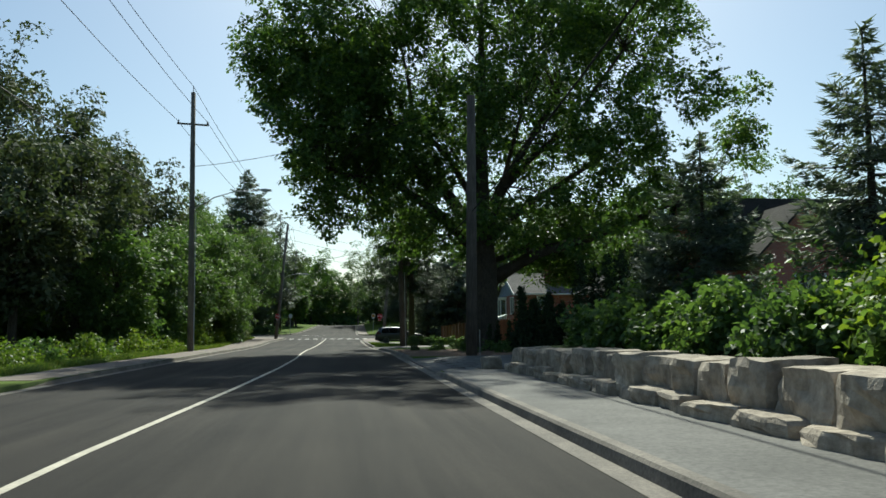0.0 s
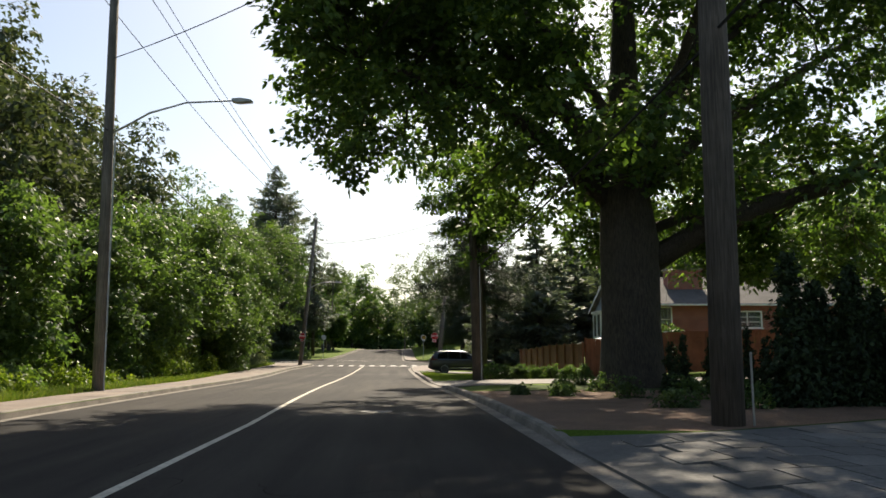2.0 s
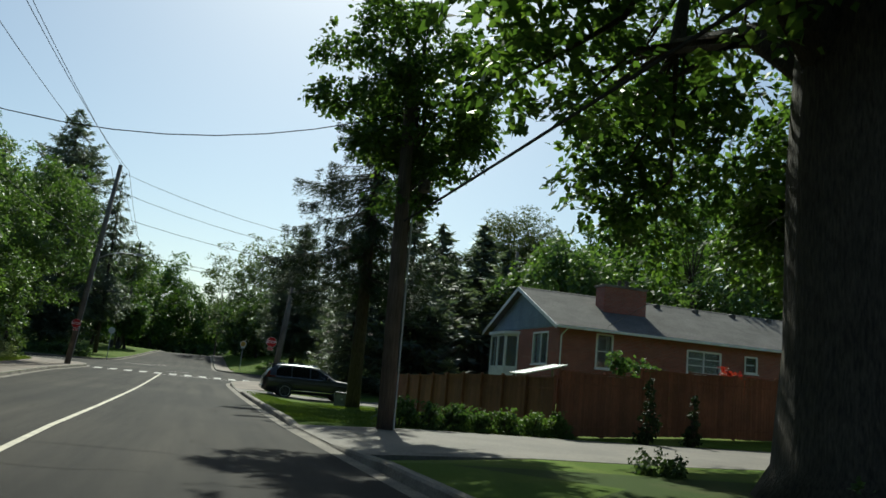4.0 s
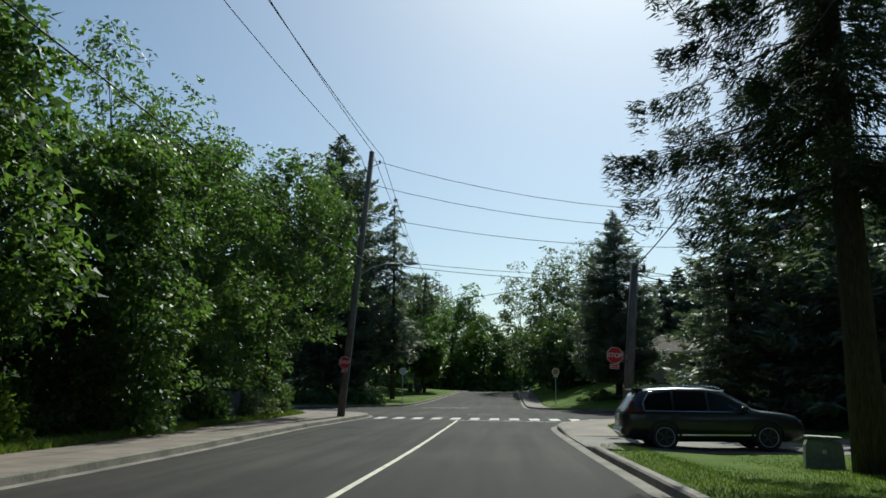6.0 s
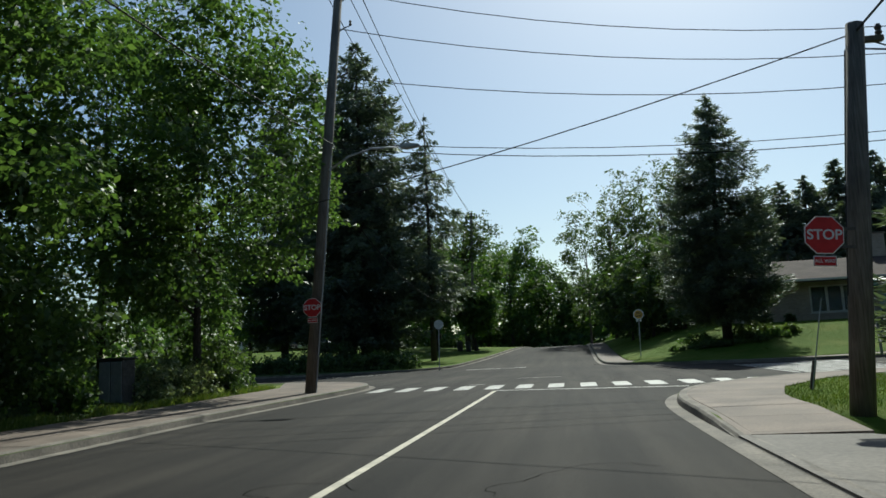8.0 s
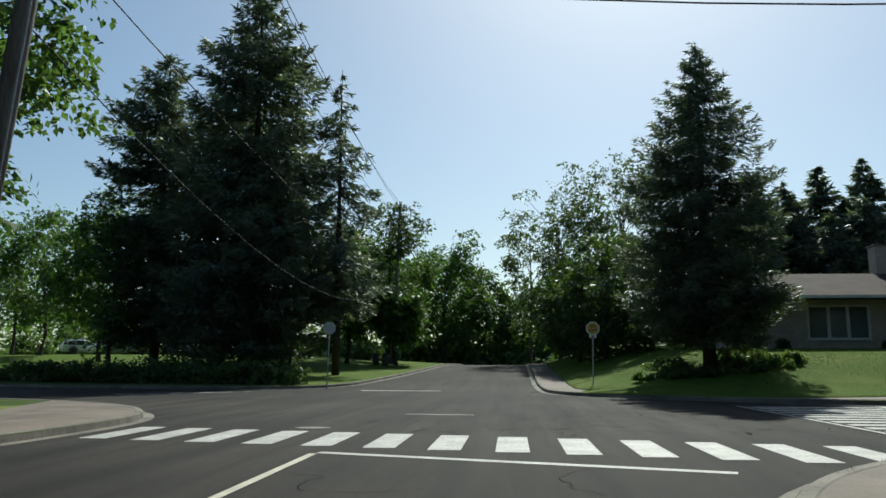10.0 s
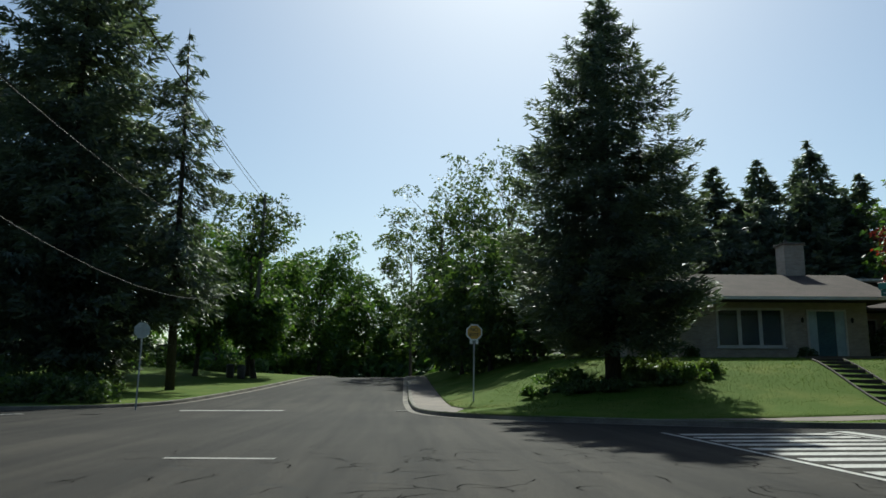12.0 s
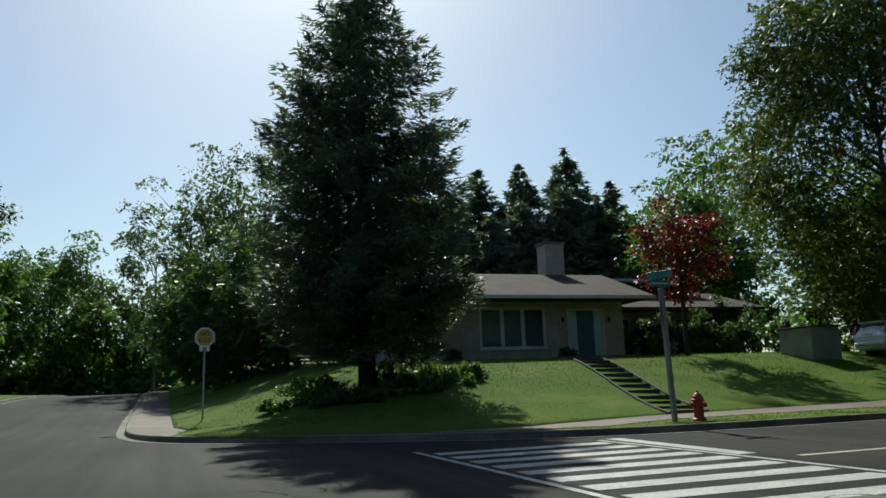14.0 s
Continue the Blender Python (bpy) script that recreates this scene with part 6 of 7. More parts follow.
# ---- parked cars ----
def car(name, place, turn, paint, label, length=4.95, width=1.94, height=1.72):
    """An upright estate body lofted from cross sections; x runs from tail to nose."""
    c = thing(name, place, label, "car", turn=turn)
    k, hgt = length / 4.95, height / 1.72
    # station: x, underside, sill half-width, belt height, belt half-width, top, top half-width
    S = [(0.0, 0.5, 0.78, 0.95, 0.84, 0.98, 0.8), (0.06, 0.36, 0.88, 1.0, 0.92, 1.08, 0.84), (0.25, 0.3, 0.93, 1.03, 0.96, 1.35, 0.78), (0.5, 0.26, 0.95, 1.04, 0.97, 1.64, 0.7), (0.9, 0.24, 0.96, 1.04, 0.97, 1.69, 0.68), (1.6, 0.23, 0.96, 1.03, 0.97, 1.715, 0.68), (2.3, 0.23, 0.96, 1.02, 0.97, 1.7, 0.67), (2.8, 0.23, 0.96, 1.02, 0.97, 1.64, 0.66), (3.2, 0.23, 0.96, 1.02, 0.97, 1.43, 0.68), (3.55, 0.23, 0.96, 1.03, 0.97, 1.16, 0.76), (3.75, 0.23, 0.96, 1.02, 0.96, 1.09, 0.8), (4.3, 0.24, 0.95, 0.98, 0.94, 1.03, 0.78), (4.7, 0.28, 0.9, 0.9, 0.9, 0.95, 0.72), (4.88, 0.34, 0.82, 0.75, 0.84, 0.82, 0.66), (4.95, 0.42, 0.7, 0.6, 0.72, 0.66, 0.6)]

    def ring(st):
        x, u, sw, b, bw, t_, tw = st
        half = [(0.0, u), (sw * 0.8, u), (sw * 0.97, u + 0.1), (sw * 1.01, (u + b) / 2), (bw, b - 0.06), (bw * 0.985, b), (tw + (bw - tw) * 0.42, b + (t_ - b) * 0.5), (tw, t_ - 0.06 * min(1, (t_ - b) * 3)), (tw * 0.86, t_ - 0.01), (0.0, t_ + 0.012)]
        pts = half + [(-p, q) for p, q in half[-2:0:-1]]
        return [(x * k, p * width / 1.94, q * hgt) for p, q in pts]

    bm = bmesh.new()
    rings = [[bm.verts.new(p) for p in ring(s_)] for s_ in S]
    n = len(rings[0])
    for a, b in zip(rings, rings[1:]):
        for i in range(n):
            bm.faces.new((a[i], a[(i + 1) % n], b[(i + 1) % n], b[i]))
    bm.faces.new(rings[0][::-1])
    bm.faces.new(rings[-1])
    body = part("body", bm, paint, c, smooth=True)
    hw, x0 = width / 1.94, k

    def station(x):
        j = max(i for i in range(len(S) - 1) if S[i][0] <= x)
        f = (x - S[j][0]) / (S[j + 1][0] - S[j][0])
        return tuple(S[j][i] + (S[j + 1][i] - S[j][i]) * f for i in range(7))

    def flank(x, f, s_, out=0.012):
        """A point of the side: f 0 at the belt, 1 at the roof's edge."""
        _, u, sw, b, bw, t_, tw = station(x)
        y = bw * 0.985 + (tw + (bw - tw) * 0.42 - bw * 0.985) * min(f * 2, 1) if f < 0.5 else tw + (bw - tw) * 0.42 + (tw - tw - (bw - tw) * 0.42) * (f - 0.5) * 2
        return Vector((x * k, s_ * (y * hw + out), (b + (t_ - b) * f) * hgt))

    for s_ in (-1, 1):
        for xa, xb, f0a, f0b, f1a, f1b in ((0.62, 1.35, 0.1, 0.08, 0.72, 0.86), (1.42, 2.3, 0.08, 0.08, 0.86, 0.86), (2.37, 3.42, 0.08, 0.1, 0.86, 0.62)):
            bm = bmesh.new()
            nseg = 5
            lo = [bm.verts.new(flank(xa + (xb - xa) * i / nseg, f0a + (f0b - f0a) * i / nseg, s_)) for i in range(nseg + 1)]
            mi = [bm.verts.new(flank(xa + (xb - xa) * i / nseg, 0.5, s_)) for i in range(nseg + 1)]
            hi = [bm.verts.new(flank(xa + (xb - xa) * i / nseg, f1a + (f1b - f1a) * i / nseg, s_)) for i in range(nseg + 1)]
            for a, b in ((lo, mi), (mi, hi)):
                for i in range(nseg):
                    bm.faces.new((a[i], a[i + 1], b[i + 1], b[i]))
            bmesh.ops.solidify(bm, geom=bm.faces[:], thickness=0.006)
            part("side_window", bm, DARK_GLASS, c)
        line = [flank(x, 0.04, s_, 0.02) for x in (0.6, 1.2, 2, 2.8, 3.45)] + [flank(3.1, 0.78, s_, 0.02), flank(2.7, 0.93, s_, 0.022), flank(2.0, 0.93, s_, 0.022), flank(1.2, 0.93, s_, 0.022), flank(0.75, 0.86, s_, 0.02), flank(0.55, 0.4, s_, 0.02), flank(0.6, 0.04, s_, 0.02)]
        part("window_trim", tube(bmesh.new(), line, [0.008] * len(line), 5), CHROME, c, "chrome strip round the side windows")
        part("roof_rail", tube(bmesh.new(), [(x * k, s_ * 0.62 * hw, z * hgt) for x, z in ((0.7, 1.69), (0.85, 1.75), (1.8, 1.775), (2.6, 1.74), (2.75, 1.68))], [0.018] * 5, 6), CHROME, c)
        part("sill_trim", boxes((1.35 * k, 3.6 * k, s_ * 0.965 * hw - 0.012, s_ * 0.965 * hw + 0.012, 0.4, 0.44), bevel=0.004), CHROME, c, "chrome strip along the doors")
        part("mirror", box(bmesh.new(), 3.2 * k, 3.36 * k, s_ * 1.07 * hw - 0.12, s_ * 1.07 * hw + 0.12, 1.03, 1.2, 0.03), paint, c)
        bm = bmesh.new()
        prism(bm, [(0.045, 0.98), (0.12, 1.0), (0.62, 1.04), (0.6, 1.09), (0.26, 1.1), (0.3, 1.34), (0.235, 1.34), (0.11, 1.09)], s_ * 0.8 * hw, s_ * 0.965 * hw)
        bmesh.ops.bevel(bm, geom=bm.edges[:], offset=0.012, segments=1, affect="EDGES")
        part("tail_lamp", bm, TAIL_RED, c, "red tail lamp wrapped round the corner")
        part("headlamp", box(bmesh.new(), 4.62 * k, 4.84 * k, s_ * 0.78 * hw - 0.1, s_ * 0.78 * hw + 0.1, 0.72, 0.84, 0.02), PANE, c)
        for xw in (1.12, 3.9):
            wh = new("wheel")
            wh.parent = c
            wh.matrix_basis = pose(xw * k, s_ * 0.86 * hw, 0.365, 90, 0, 0)
            part("tyre", lathe(bmesh.new(), [(0.25, -0.12), (0.34, -0.125), (0.365, -0.09), (0.365, 0.09), (0.34, 0.125), (0.25, 0.12)], 28), RUBBER, wh)
            part("rim", lathe(bmesh.new(), [(0.262, -0.09), (0.262, 0.09)], 28), RUBBER, wh)
            part("rim_edge", tube(bmesh.new(), [(0.255 * math.cos(a), 0.255 * math.sin(a), s_ * -0.115) for a in np.linspace(0, math.tau, 25)], [0.016] * 25, 5), METAL, wh)
            for q in range(5):
                bm = box(bmesh.new(), 0.03, 0.25, -0.024, 0.024, -0.13, 0.13, 0.008, pose(0, 0, 0, 0, 0, q * 72))
                part("spoke", bm, IRON, wh)
            part("wheel_arch", tube(bmesh.new(), [(xw * k + 0.43 * math.cos(a), s_ * 0.967 * hw, 0.365 + 0.43 * math.sin(a)) for a in np.linspace(-0.15, math.pi + 0.15, 14)], [0.035] * 14, 6), RUBBER, c)
    part("rear_window", prism(bmesh.new(), [(0.185 * k, 1.16 * hgt), (0.44 * k, 1.57 * hgt), (0.47 * k, 1.57 * hgt), (0.22 * k, 1.16 * hgt)], -0.64 * hw, 0.64 * hw), DARK_GLASS, c).matrix_basis = pose(-0.03, 0, 0)
    part("windscreen", prism(bmesh.new(), [(2.86 * k, 1.63 * hgt), (3.52 * k, 1.2 * hgt), (3.54 * k, 1.22 * hgt), (2.88 * k, 1.65 * hgt)], -0.62 * hw, 0.62 * hw), DARK_GLASS, c)
    part("spoiler", box(bmesh.new(), 0.3 * k, 0.62 * k, -0.62 * hw, 0.62 * hw, 1.645 * hgt, 1.69 * hgt, 0.015), paint, c)
    part("bumper", box(bmesh.new(), -0.06, 0.2, -0.86 * hw, 0.86 * hw, 0.42, 0.62, 0.05), paint, c)
    part("bumper_trim", box(bmesh.new(), -0.075, 0.1, -0.8 * hw, 0.8 * hw, 0.47, 0.51, 0.01), CHROME, c, "chrome strip across the bumper")
    part("number_plate", box(bmesh.new(), -0.02, 0.02, -0.16, 0.16, 0.84, 0.98, 0.004), SIGN_WHITE, c, "plain white number plate")
    part("grille", box(bmesh.new(), 4.86 * k, 4.97 * k, -0.42 * hw, 0.42 * hw, 0.52, 0.76, 0.02), SIGN_BLACK, c)
    return c


car("suv_car", (2.6, 82.55, land(5.0, 82.6) + 0.012), 0.0, CAR_PAINT, "dark upright family car parked across the driveway")
car("white_car", (31.0, 126.5, land(32.0, 126.5)), 0.0, WHITE_CAR, "white car parked beside the shed", 4.5, 1.8, 1.5)
for k, (x, y, t_) in enumerate([(-41.5, 165, 40), (-38, 165.5, 40), (-35, 165, 40), (-45.5, 166, 40), (-31.5, 164.2, 40)]):
    car("parked_car", (x, y, land(x, y)), t_, WHITE_CAR if k != 2 else CAR_PAINT, "pale car parked beyond the spruces" if k != 2 else "dark car parked beyond the spruces", 4.5, 1.8, 1.5)

# ---- shed beside the lawn ----
sh = thing("garden_shed", (27.6, 126.2, land(28.3, 126.2)), "pale weathered board shed beside the lawn", "shed")
for k in range(10):
    part("board", boxes((k * 0.15, 0.14 + k * 0.15, -0.02, 0.02, 0, 1.35)), PALE_POST, sh)
part("shed_wall", boxes((0, 1.5, 0.025, 1.8, 0, 1.33)), PALE_POST, sh)
part("shed_roof", boxes((-0.1, 1.6, -0.15, 1.9, 1.36, 1.42), bevel=0.01), SHINGLE, sh)

# ---- garden steps up the bank ----
steps = thing("garden_steps", (0, 0, 0), "dark timber-edged garden steps climbing the lawn", "steps")
for k in range(12):
    f = k / 11
    x, y = 16.55 + 1.95 * f, 119.9 + 8.6 * f
    m = Matrix.Translation((x, y, land(x, y))) @ pose(0, 0, 0, 0, 0, -17)
    part("tread", box(bmesh.new(), -0.55, 0.55, -0.12, 0.68, -0.2, 0.045, 0.01, m), SOIL, steps)
    part("riser", box(bmesh.new(), -0.57, 0.57, -0.2, -0.12, -0.25, 0.06, 0.012, m), OLD_SLEEPER, steps, "dark timber riser")
for s_ in (-0.64, 0.64):
    pts = [(16.55 + 1.95 * f + s_, 119.6 + 8.9 * f, land(16.55 + 1.95 * f + s_, 119.6 + 8.9 * f) + 0.05) for f in np.linspace(0, 1, 10)]
    part("edging", tube(bmesh.new(), pts, [0.035] * 10, 6), OLD_SLEEPER, steps, "dark timber edging")
solo("trim_path", boxes((18.2, 21.4, 129.2, 130.4, land(19.5, 129.8) - 0.2, land(19.5, 129.8) + 0.05)), CONCRETE, "short concrete path to the door", "path", "structure")

# ---- shrubs of the gardens ----
for k in range(6):
    bush("clipped_hedge", 5.55 + 0.8 * k, 61.55 + 0.07 * k, 0.52, 0.5, 0.95, "small clipped green hedge mound beside the drive", LEAF_MAPLE, 2900, 0.075, 300 + k, "hedge", "clipped hedge mounds", lumps=44)
bush("garden_shrub", 4.75, 61.9, 0.6, 0.6, 1.2, "green shrub at the pole's foot", LEAF_MAPLE, 900, 0.12, 310)
for k, (x, y, r, h_) in enumerate([(10.7, 63.4, 0.35, 1.7), (12.6, 61.9, 0.4, 2.1), (14.4, 62.2, 0.35, 1.6)]):
    bush("young_cedar", x, y, r, r, h_, "young pointed cedar against the fence", NEEDLE_CEDAR_AND_SHADE, 1300, 0.1, 315 + k, "cedar", "young cedars", lumps=40, tip=0.7)
bush("climbing_shrub", 16.3, 69.2, 1.3, 1.0, 4.0, "leafy climber above the fence", LEAF_MAPLE, 2600, 0.16, 320)
bush("rose_shrub", 19.2, 66.6, 1.2, 0.8, 3.3, "shrub covered in red blossom", PETAL_RED, 1500, 0.13, 321)
bush("garden_shrub", 20.5, 67.0, 1.6, 1.0, 2.3, "green shrub behind the fence", LEAF_MAPLE, 1900, 0.15, 322)
bush("garden_shrub", 10.6, 76.5, 0.7, 0.7, 2.05, "pale flowering shrub over the fence", PETAL_PALE, 700, 0.1, 323)
for k, (x, y, r, h_) in enumerate([(4.6, 43.8, 0.35, 0.5), (5.2, 46.1, 0.5, 0.65), (6.4, 46.3, 0.6, 0.7), (6.2, 42.5, 0.55, 0.7), (7.3, 41.5, 0.6, 0.8), (6.0, 38.5, 0.45, 0.55), (7.4, 38.0, 0.5, 0.7), (8.8, 43.0, 0.7, 0.8), (10.0, 41.5, 0.7, 0.9), (7.0, 52.3, 0.5, 0.6), (11.5, 44, 0.8, 1.1), (3.6, 44.6, 0.3, 0.4)]):
    bush("bed_shrub", x, y, r, r, h_, "small dark green shrub in the mulched bed", LEAF_DARK if k % 2 else LEAF_MAPLE, 650, 0.09, 330 + k, group="shrubs in the bed")
for k, (x, y, r, h_) in enumerate([(7.3, 2.0, 1.7, 2.0), (8.3, 5.2, 1.8, 2.3), (7.6, 8.4, 1.7, 2.1), (8.6, 11.4, 1.9, 2.45), (7.6, 14.4, 1.6, 1.9), (8.8, 17.2, 1.9, 2.2), (7.6, 19.8, 1.6, 1.75), (6.9, 20.6, 1.2, 1.4), (9.4, 20.4, 1.7, 1.9), (11.0, 8.0, 2.2, 2.7), (11.5, 14, 2.2, 2.7), (12, 20, 2.2, 2.4), (11, 2.5, 2.2, 2.6), (6.5, 6.8, 1.0, 1.5), (6.5, 9.6, 1.0, 1.45), (6.6, 12.4, 1.0, 1.5), (6.6, 15.2, 1.0, 1.4), (6.6, 17.8, 1.0, 1.3)]):
    bush("terrace_shrub", x, y, r, r, h_, "dense yellow-green shrub behind the stone wall" if k in (0, 1, 2, 9, 12) else "dense green shrub behind the stone wall", LEAF_LIME if k in (0, 1, 2, 9, 12) else LEAF_MAPLE, 3600, 0.15, 350 + k, group="shrubs behind the stone wall", z0=level(y) + 0.85, lumps=44)
for k, (x, y, rx, ry, h_) in enumerate([(6.3, 125.2, 1.2, 0.9, 0.45), (7.6, 124.9, 1.2, 0.9, 0.5), (9.9, 124.9, 1.3, 0.9, 0.55), (11.2, 125.4, 1.2, 0.9, 0.6), (8.7, 124.5, 1.0, 0.8, 0.4), (10.6, 126.8, 1.5, 1.1, 0.9), (7.2, 126.6, 1.4, 1.1, 0.7), (12.3, 126.3, 1.0, 0.9, 0.5)]):
    bush("ground_cover", x, y, rx, ry, h_, "low pale broad-leaved planting round the spruce", LEAF_PALE if k % 3 else LEAF_MAPLE, 1900, 0.13, 370 + k, "planting", "planting round the spruce")
for k, x in enumerate((12.6, 14.2, 19.6)):
    bush("house_shrub", x, 132.3, 0.6, 0.5, 0.6 + 0.15 * (k % 2), "low shrub along the house wall", LEAF_DARK, 700, 0.11, 385 + k, group="shrubs along the house")
for k, (x, y, h_) in enumerate([(24.9, 134.4, 2.6), (26.5, 134.6, 3.0), (28.5, 134.2, 3.4), (30.6, 133.5, 3.6), (33, 131.4, 3.4), (35.5, 131.2, 3.2), (31.5, 136, 5.0), (28.5, 137.5, 5.0), (34.2, 138, 5.6), (36.6, 137.5, 5.4), (39, 137, 5.2), (37.5, 128.5, 3.6), (40, 129.5, 4.2), (42.5, 128.5, 4.0), (34.8, 125.8, 2.6)]):
    bush("house_hedge", x, y, 1.5, 1.0, h_, "dark tall shrub beside the low house", LEAF_DARK, 2200, 0.15, 392 + k, group="tall shrubs beside the house")
for k in range(17):
    x = -48 + 2.2 * k
    bush("street_hedge", x, 131.6 - 0.14 * (x + 10), 1.5, 1.2, 1.4, "dark hedge along the far side of the street", LEAF_DARK, 1250, 0.2, 400 + k, "hedge", "hedge along the street", boxy=True)
for k, (x, y, rx, h_) in enumerate([(-16.5, 140, 2.0, 2.2), (-18.8, 138, 2.2, 2.6), (-21, 140.5, 2.2, 3.0), (-22.5, 138.5, 2.2, 2.2), (-17.2, 143.5, 2.2, 3.2)]):
    bush("park_shrub", x, y, rx, rx, h_, "dark shrub in the shade of the spruces", LEAF_DARK, 2000, 0.18, 420 + k, group="shrubs under the spruces")
for k, (x, y) in enumerate([(-12.4, 102.3), (-13.2, 105)]):
    bush("corner_shrub", x - 1.2, y, 1.4, 1.5, 3.3, "rounded dark shrub at the street corner", LEAF_DARK, 4200, 0.14, 430 + k, group="shrubs at the street corner")

# cable pedestal on the lawn by the old spruce
ped = thing("utility_box", (5.6, 75.5, land(5.6, 75.5)), "low grey-green utility box on the lawn", "utility box", turn=-14)
bm = prism(bmesh.new(), [(-0.36, -0.05), (0.36, -0.05), (0.35, 0.42), (0.3, 0.52), (-0.26, 0.58), (-0.33, 0.5)], -0.26, 0.26)
bmesh.ops.bevel(bm, geom=bm.edges[:], offset=0.025, segments=2, affect="EDGES")
part("box_body", bm, PEDESTAL, ped)
part("box_lid", box(bmesh.new(), -0.33, 0.33, -0.285, 0.285, 0.58, 0.625, 0.015), PEDESTAL, ped, "paler weathered lid").matrix_basis = pose(0, 0, 0.005, 0, 2.5, 0)
part("box_latch", box(bmesh.new(), -0.04, 0.04, -0.285, -0.262, 0.3, 0.38, 0.008), METAL, ped)

# bins and posts at the park's edge
for k, (x, y) in enumerate([(-11.2, 158.6), (-12.2, 159.4)]):
    b = thing("litter_bin", (x, y, land(x, y)), "dark round litter bin on the park grass", "bin", "litter bins")
    part("bin_body", lathe(bmesh.new(), [(0.26, 0), (0.3, 0.1), (0.32, 0.85), (0.28, 0.9)], 14), IRON, b)
    part("bin_lid", lathe(bmesh.new(), [(0.33, 0.9), (0.3, 0.98), (0.1, 1.08)], 14), IRON, b)

# drain grate and manholes
solo("trim_drain_grate", boxes(*[(0.75, 1.2, 127.0 + 0.09 * k, 127.05 + 0.09 * k, level(127.3) + 0.006, level(127.3) + 0.02) for k in range(8)]), IRON, "iron drain grate in the gutter", "drain", "structure")
for k, (x, y) in enumerate([(-4.2, 104.9), (9.0, 106.6), (-0.4, 40.0)]):
    solo("manhole_cover", lathe(bmesh.new(), [(0.36, level(y) - 0.02), (0.36, level(y) + 0.008), (0.3, level(y) + 0.011), (0.29, level(y) + 0.008)], 24, Matrix.Translation((x, y, 0))), IRON, "round iron manhole cover in the road", "manhole cover")

# low growth where the street ends
for k in range(11):
    bush("street_end_shrub", -15 + 2.4 * k, 203.2 + 0.8 * math.sin(k * 2.1), 2.0, 1.4, 3.4 + 0.8 * math.sin(k * 1.3), "dense dark shrub where the street ends", LEAF_DARK, 1100, 0.36, 440 + k, group="shrubs where the street ends", lumps=34)

# understorey inside the wood
for k in range(13):
    bush("understorey_shrub", -17.5 - 1.4 * (k % 3), 72 + 2.9 * k, 2.0, 2.0, 3.6 + 0.7 * math.sin(k * 1.9), "dense dark shrub in the shade of the wood", LEAF_DARK, 1500, 0.3, 480 + k, group="understorey of the wood", lumps=34)
for k in range(9):
    bush("park_undergrowth", -52 + 4.6 * k, 172 + 0.5 * math.sin(k), 2.6, 1.8, 2.6 + 0.6 * math.sin(k * 2.2), "dark undergrowth beyond the park", LEAF_DARK, 1100, 0.36, 500 + k, group="undergrowth beyond the park", lumps=34)

# utility cabinet and the creeper beside it
cab = thing("utility_cabinet", (-13.9, 97.1, land(-13.9, 97.1)), "dark grey steel utility cabinet in the undergrowth", "cabinet", turn=-8)
part("cabinet_body", box(bmesh.new(), -0.42, 0.42, -0.28, 0.28, 0.06, 1.36, 0.02), IRON, cab)
part("cabinet_lid", box(bmesh.new(), -0.46, 0.46, -0.32, 0.32, 1.362, 1.42, 0.015), IRON, cab)
part("plinth", box(bmesh.new(), -0.5, 0.5, -0.36, 0.36, -0.1, 0.058, 0.01), CONCRETE, cab, "concrete plinth")
for sx in (-0.205, 0.205):
    part("cabinet_door", box(bmesh.new(), sx - 0.19, sx + 0.19, -0.3, -0.282, 0.12, 1.3, 0.006), METAL, cab, "grey steel door")
for k, (x, y, h_) in enumerate([(-13.35, 98.1, 1.85), (-13.2, 99.4, 2.0), (-13.2, 100.7, 1.85), (-14.6, 95.8, 1.9)]):
    bush("creeper_mound", x, y, 0.8, 0.9, h_, "variegated pale-leaved creeper over a low fence", LEAF_VARIEGATED, 2600, 0.12, 460 + k, group="creepers at the wood's edge", lumps=48)

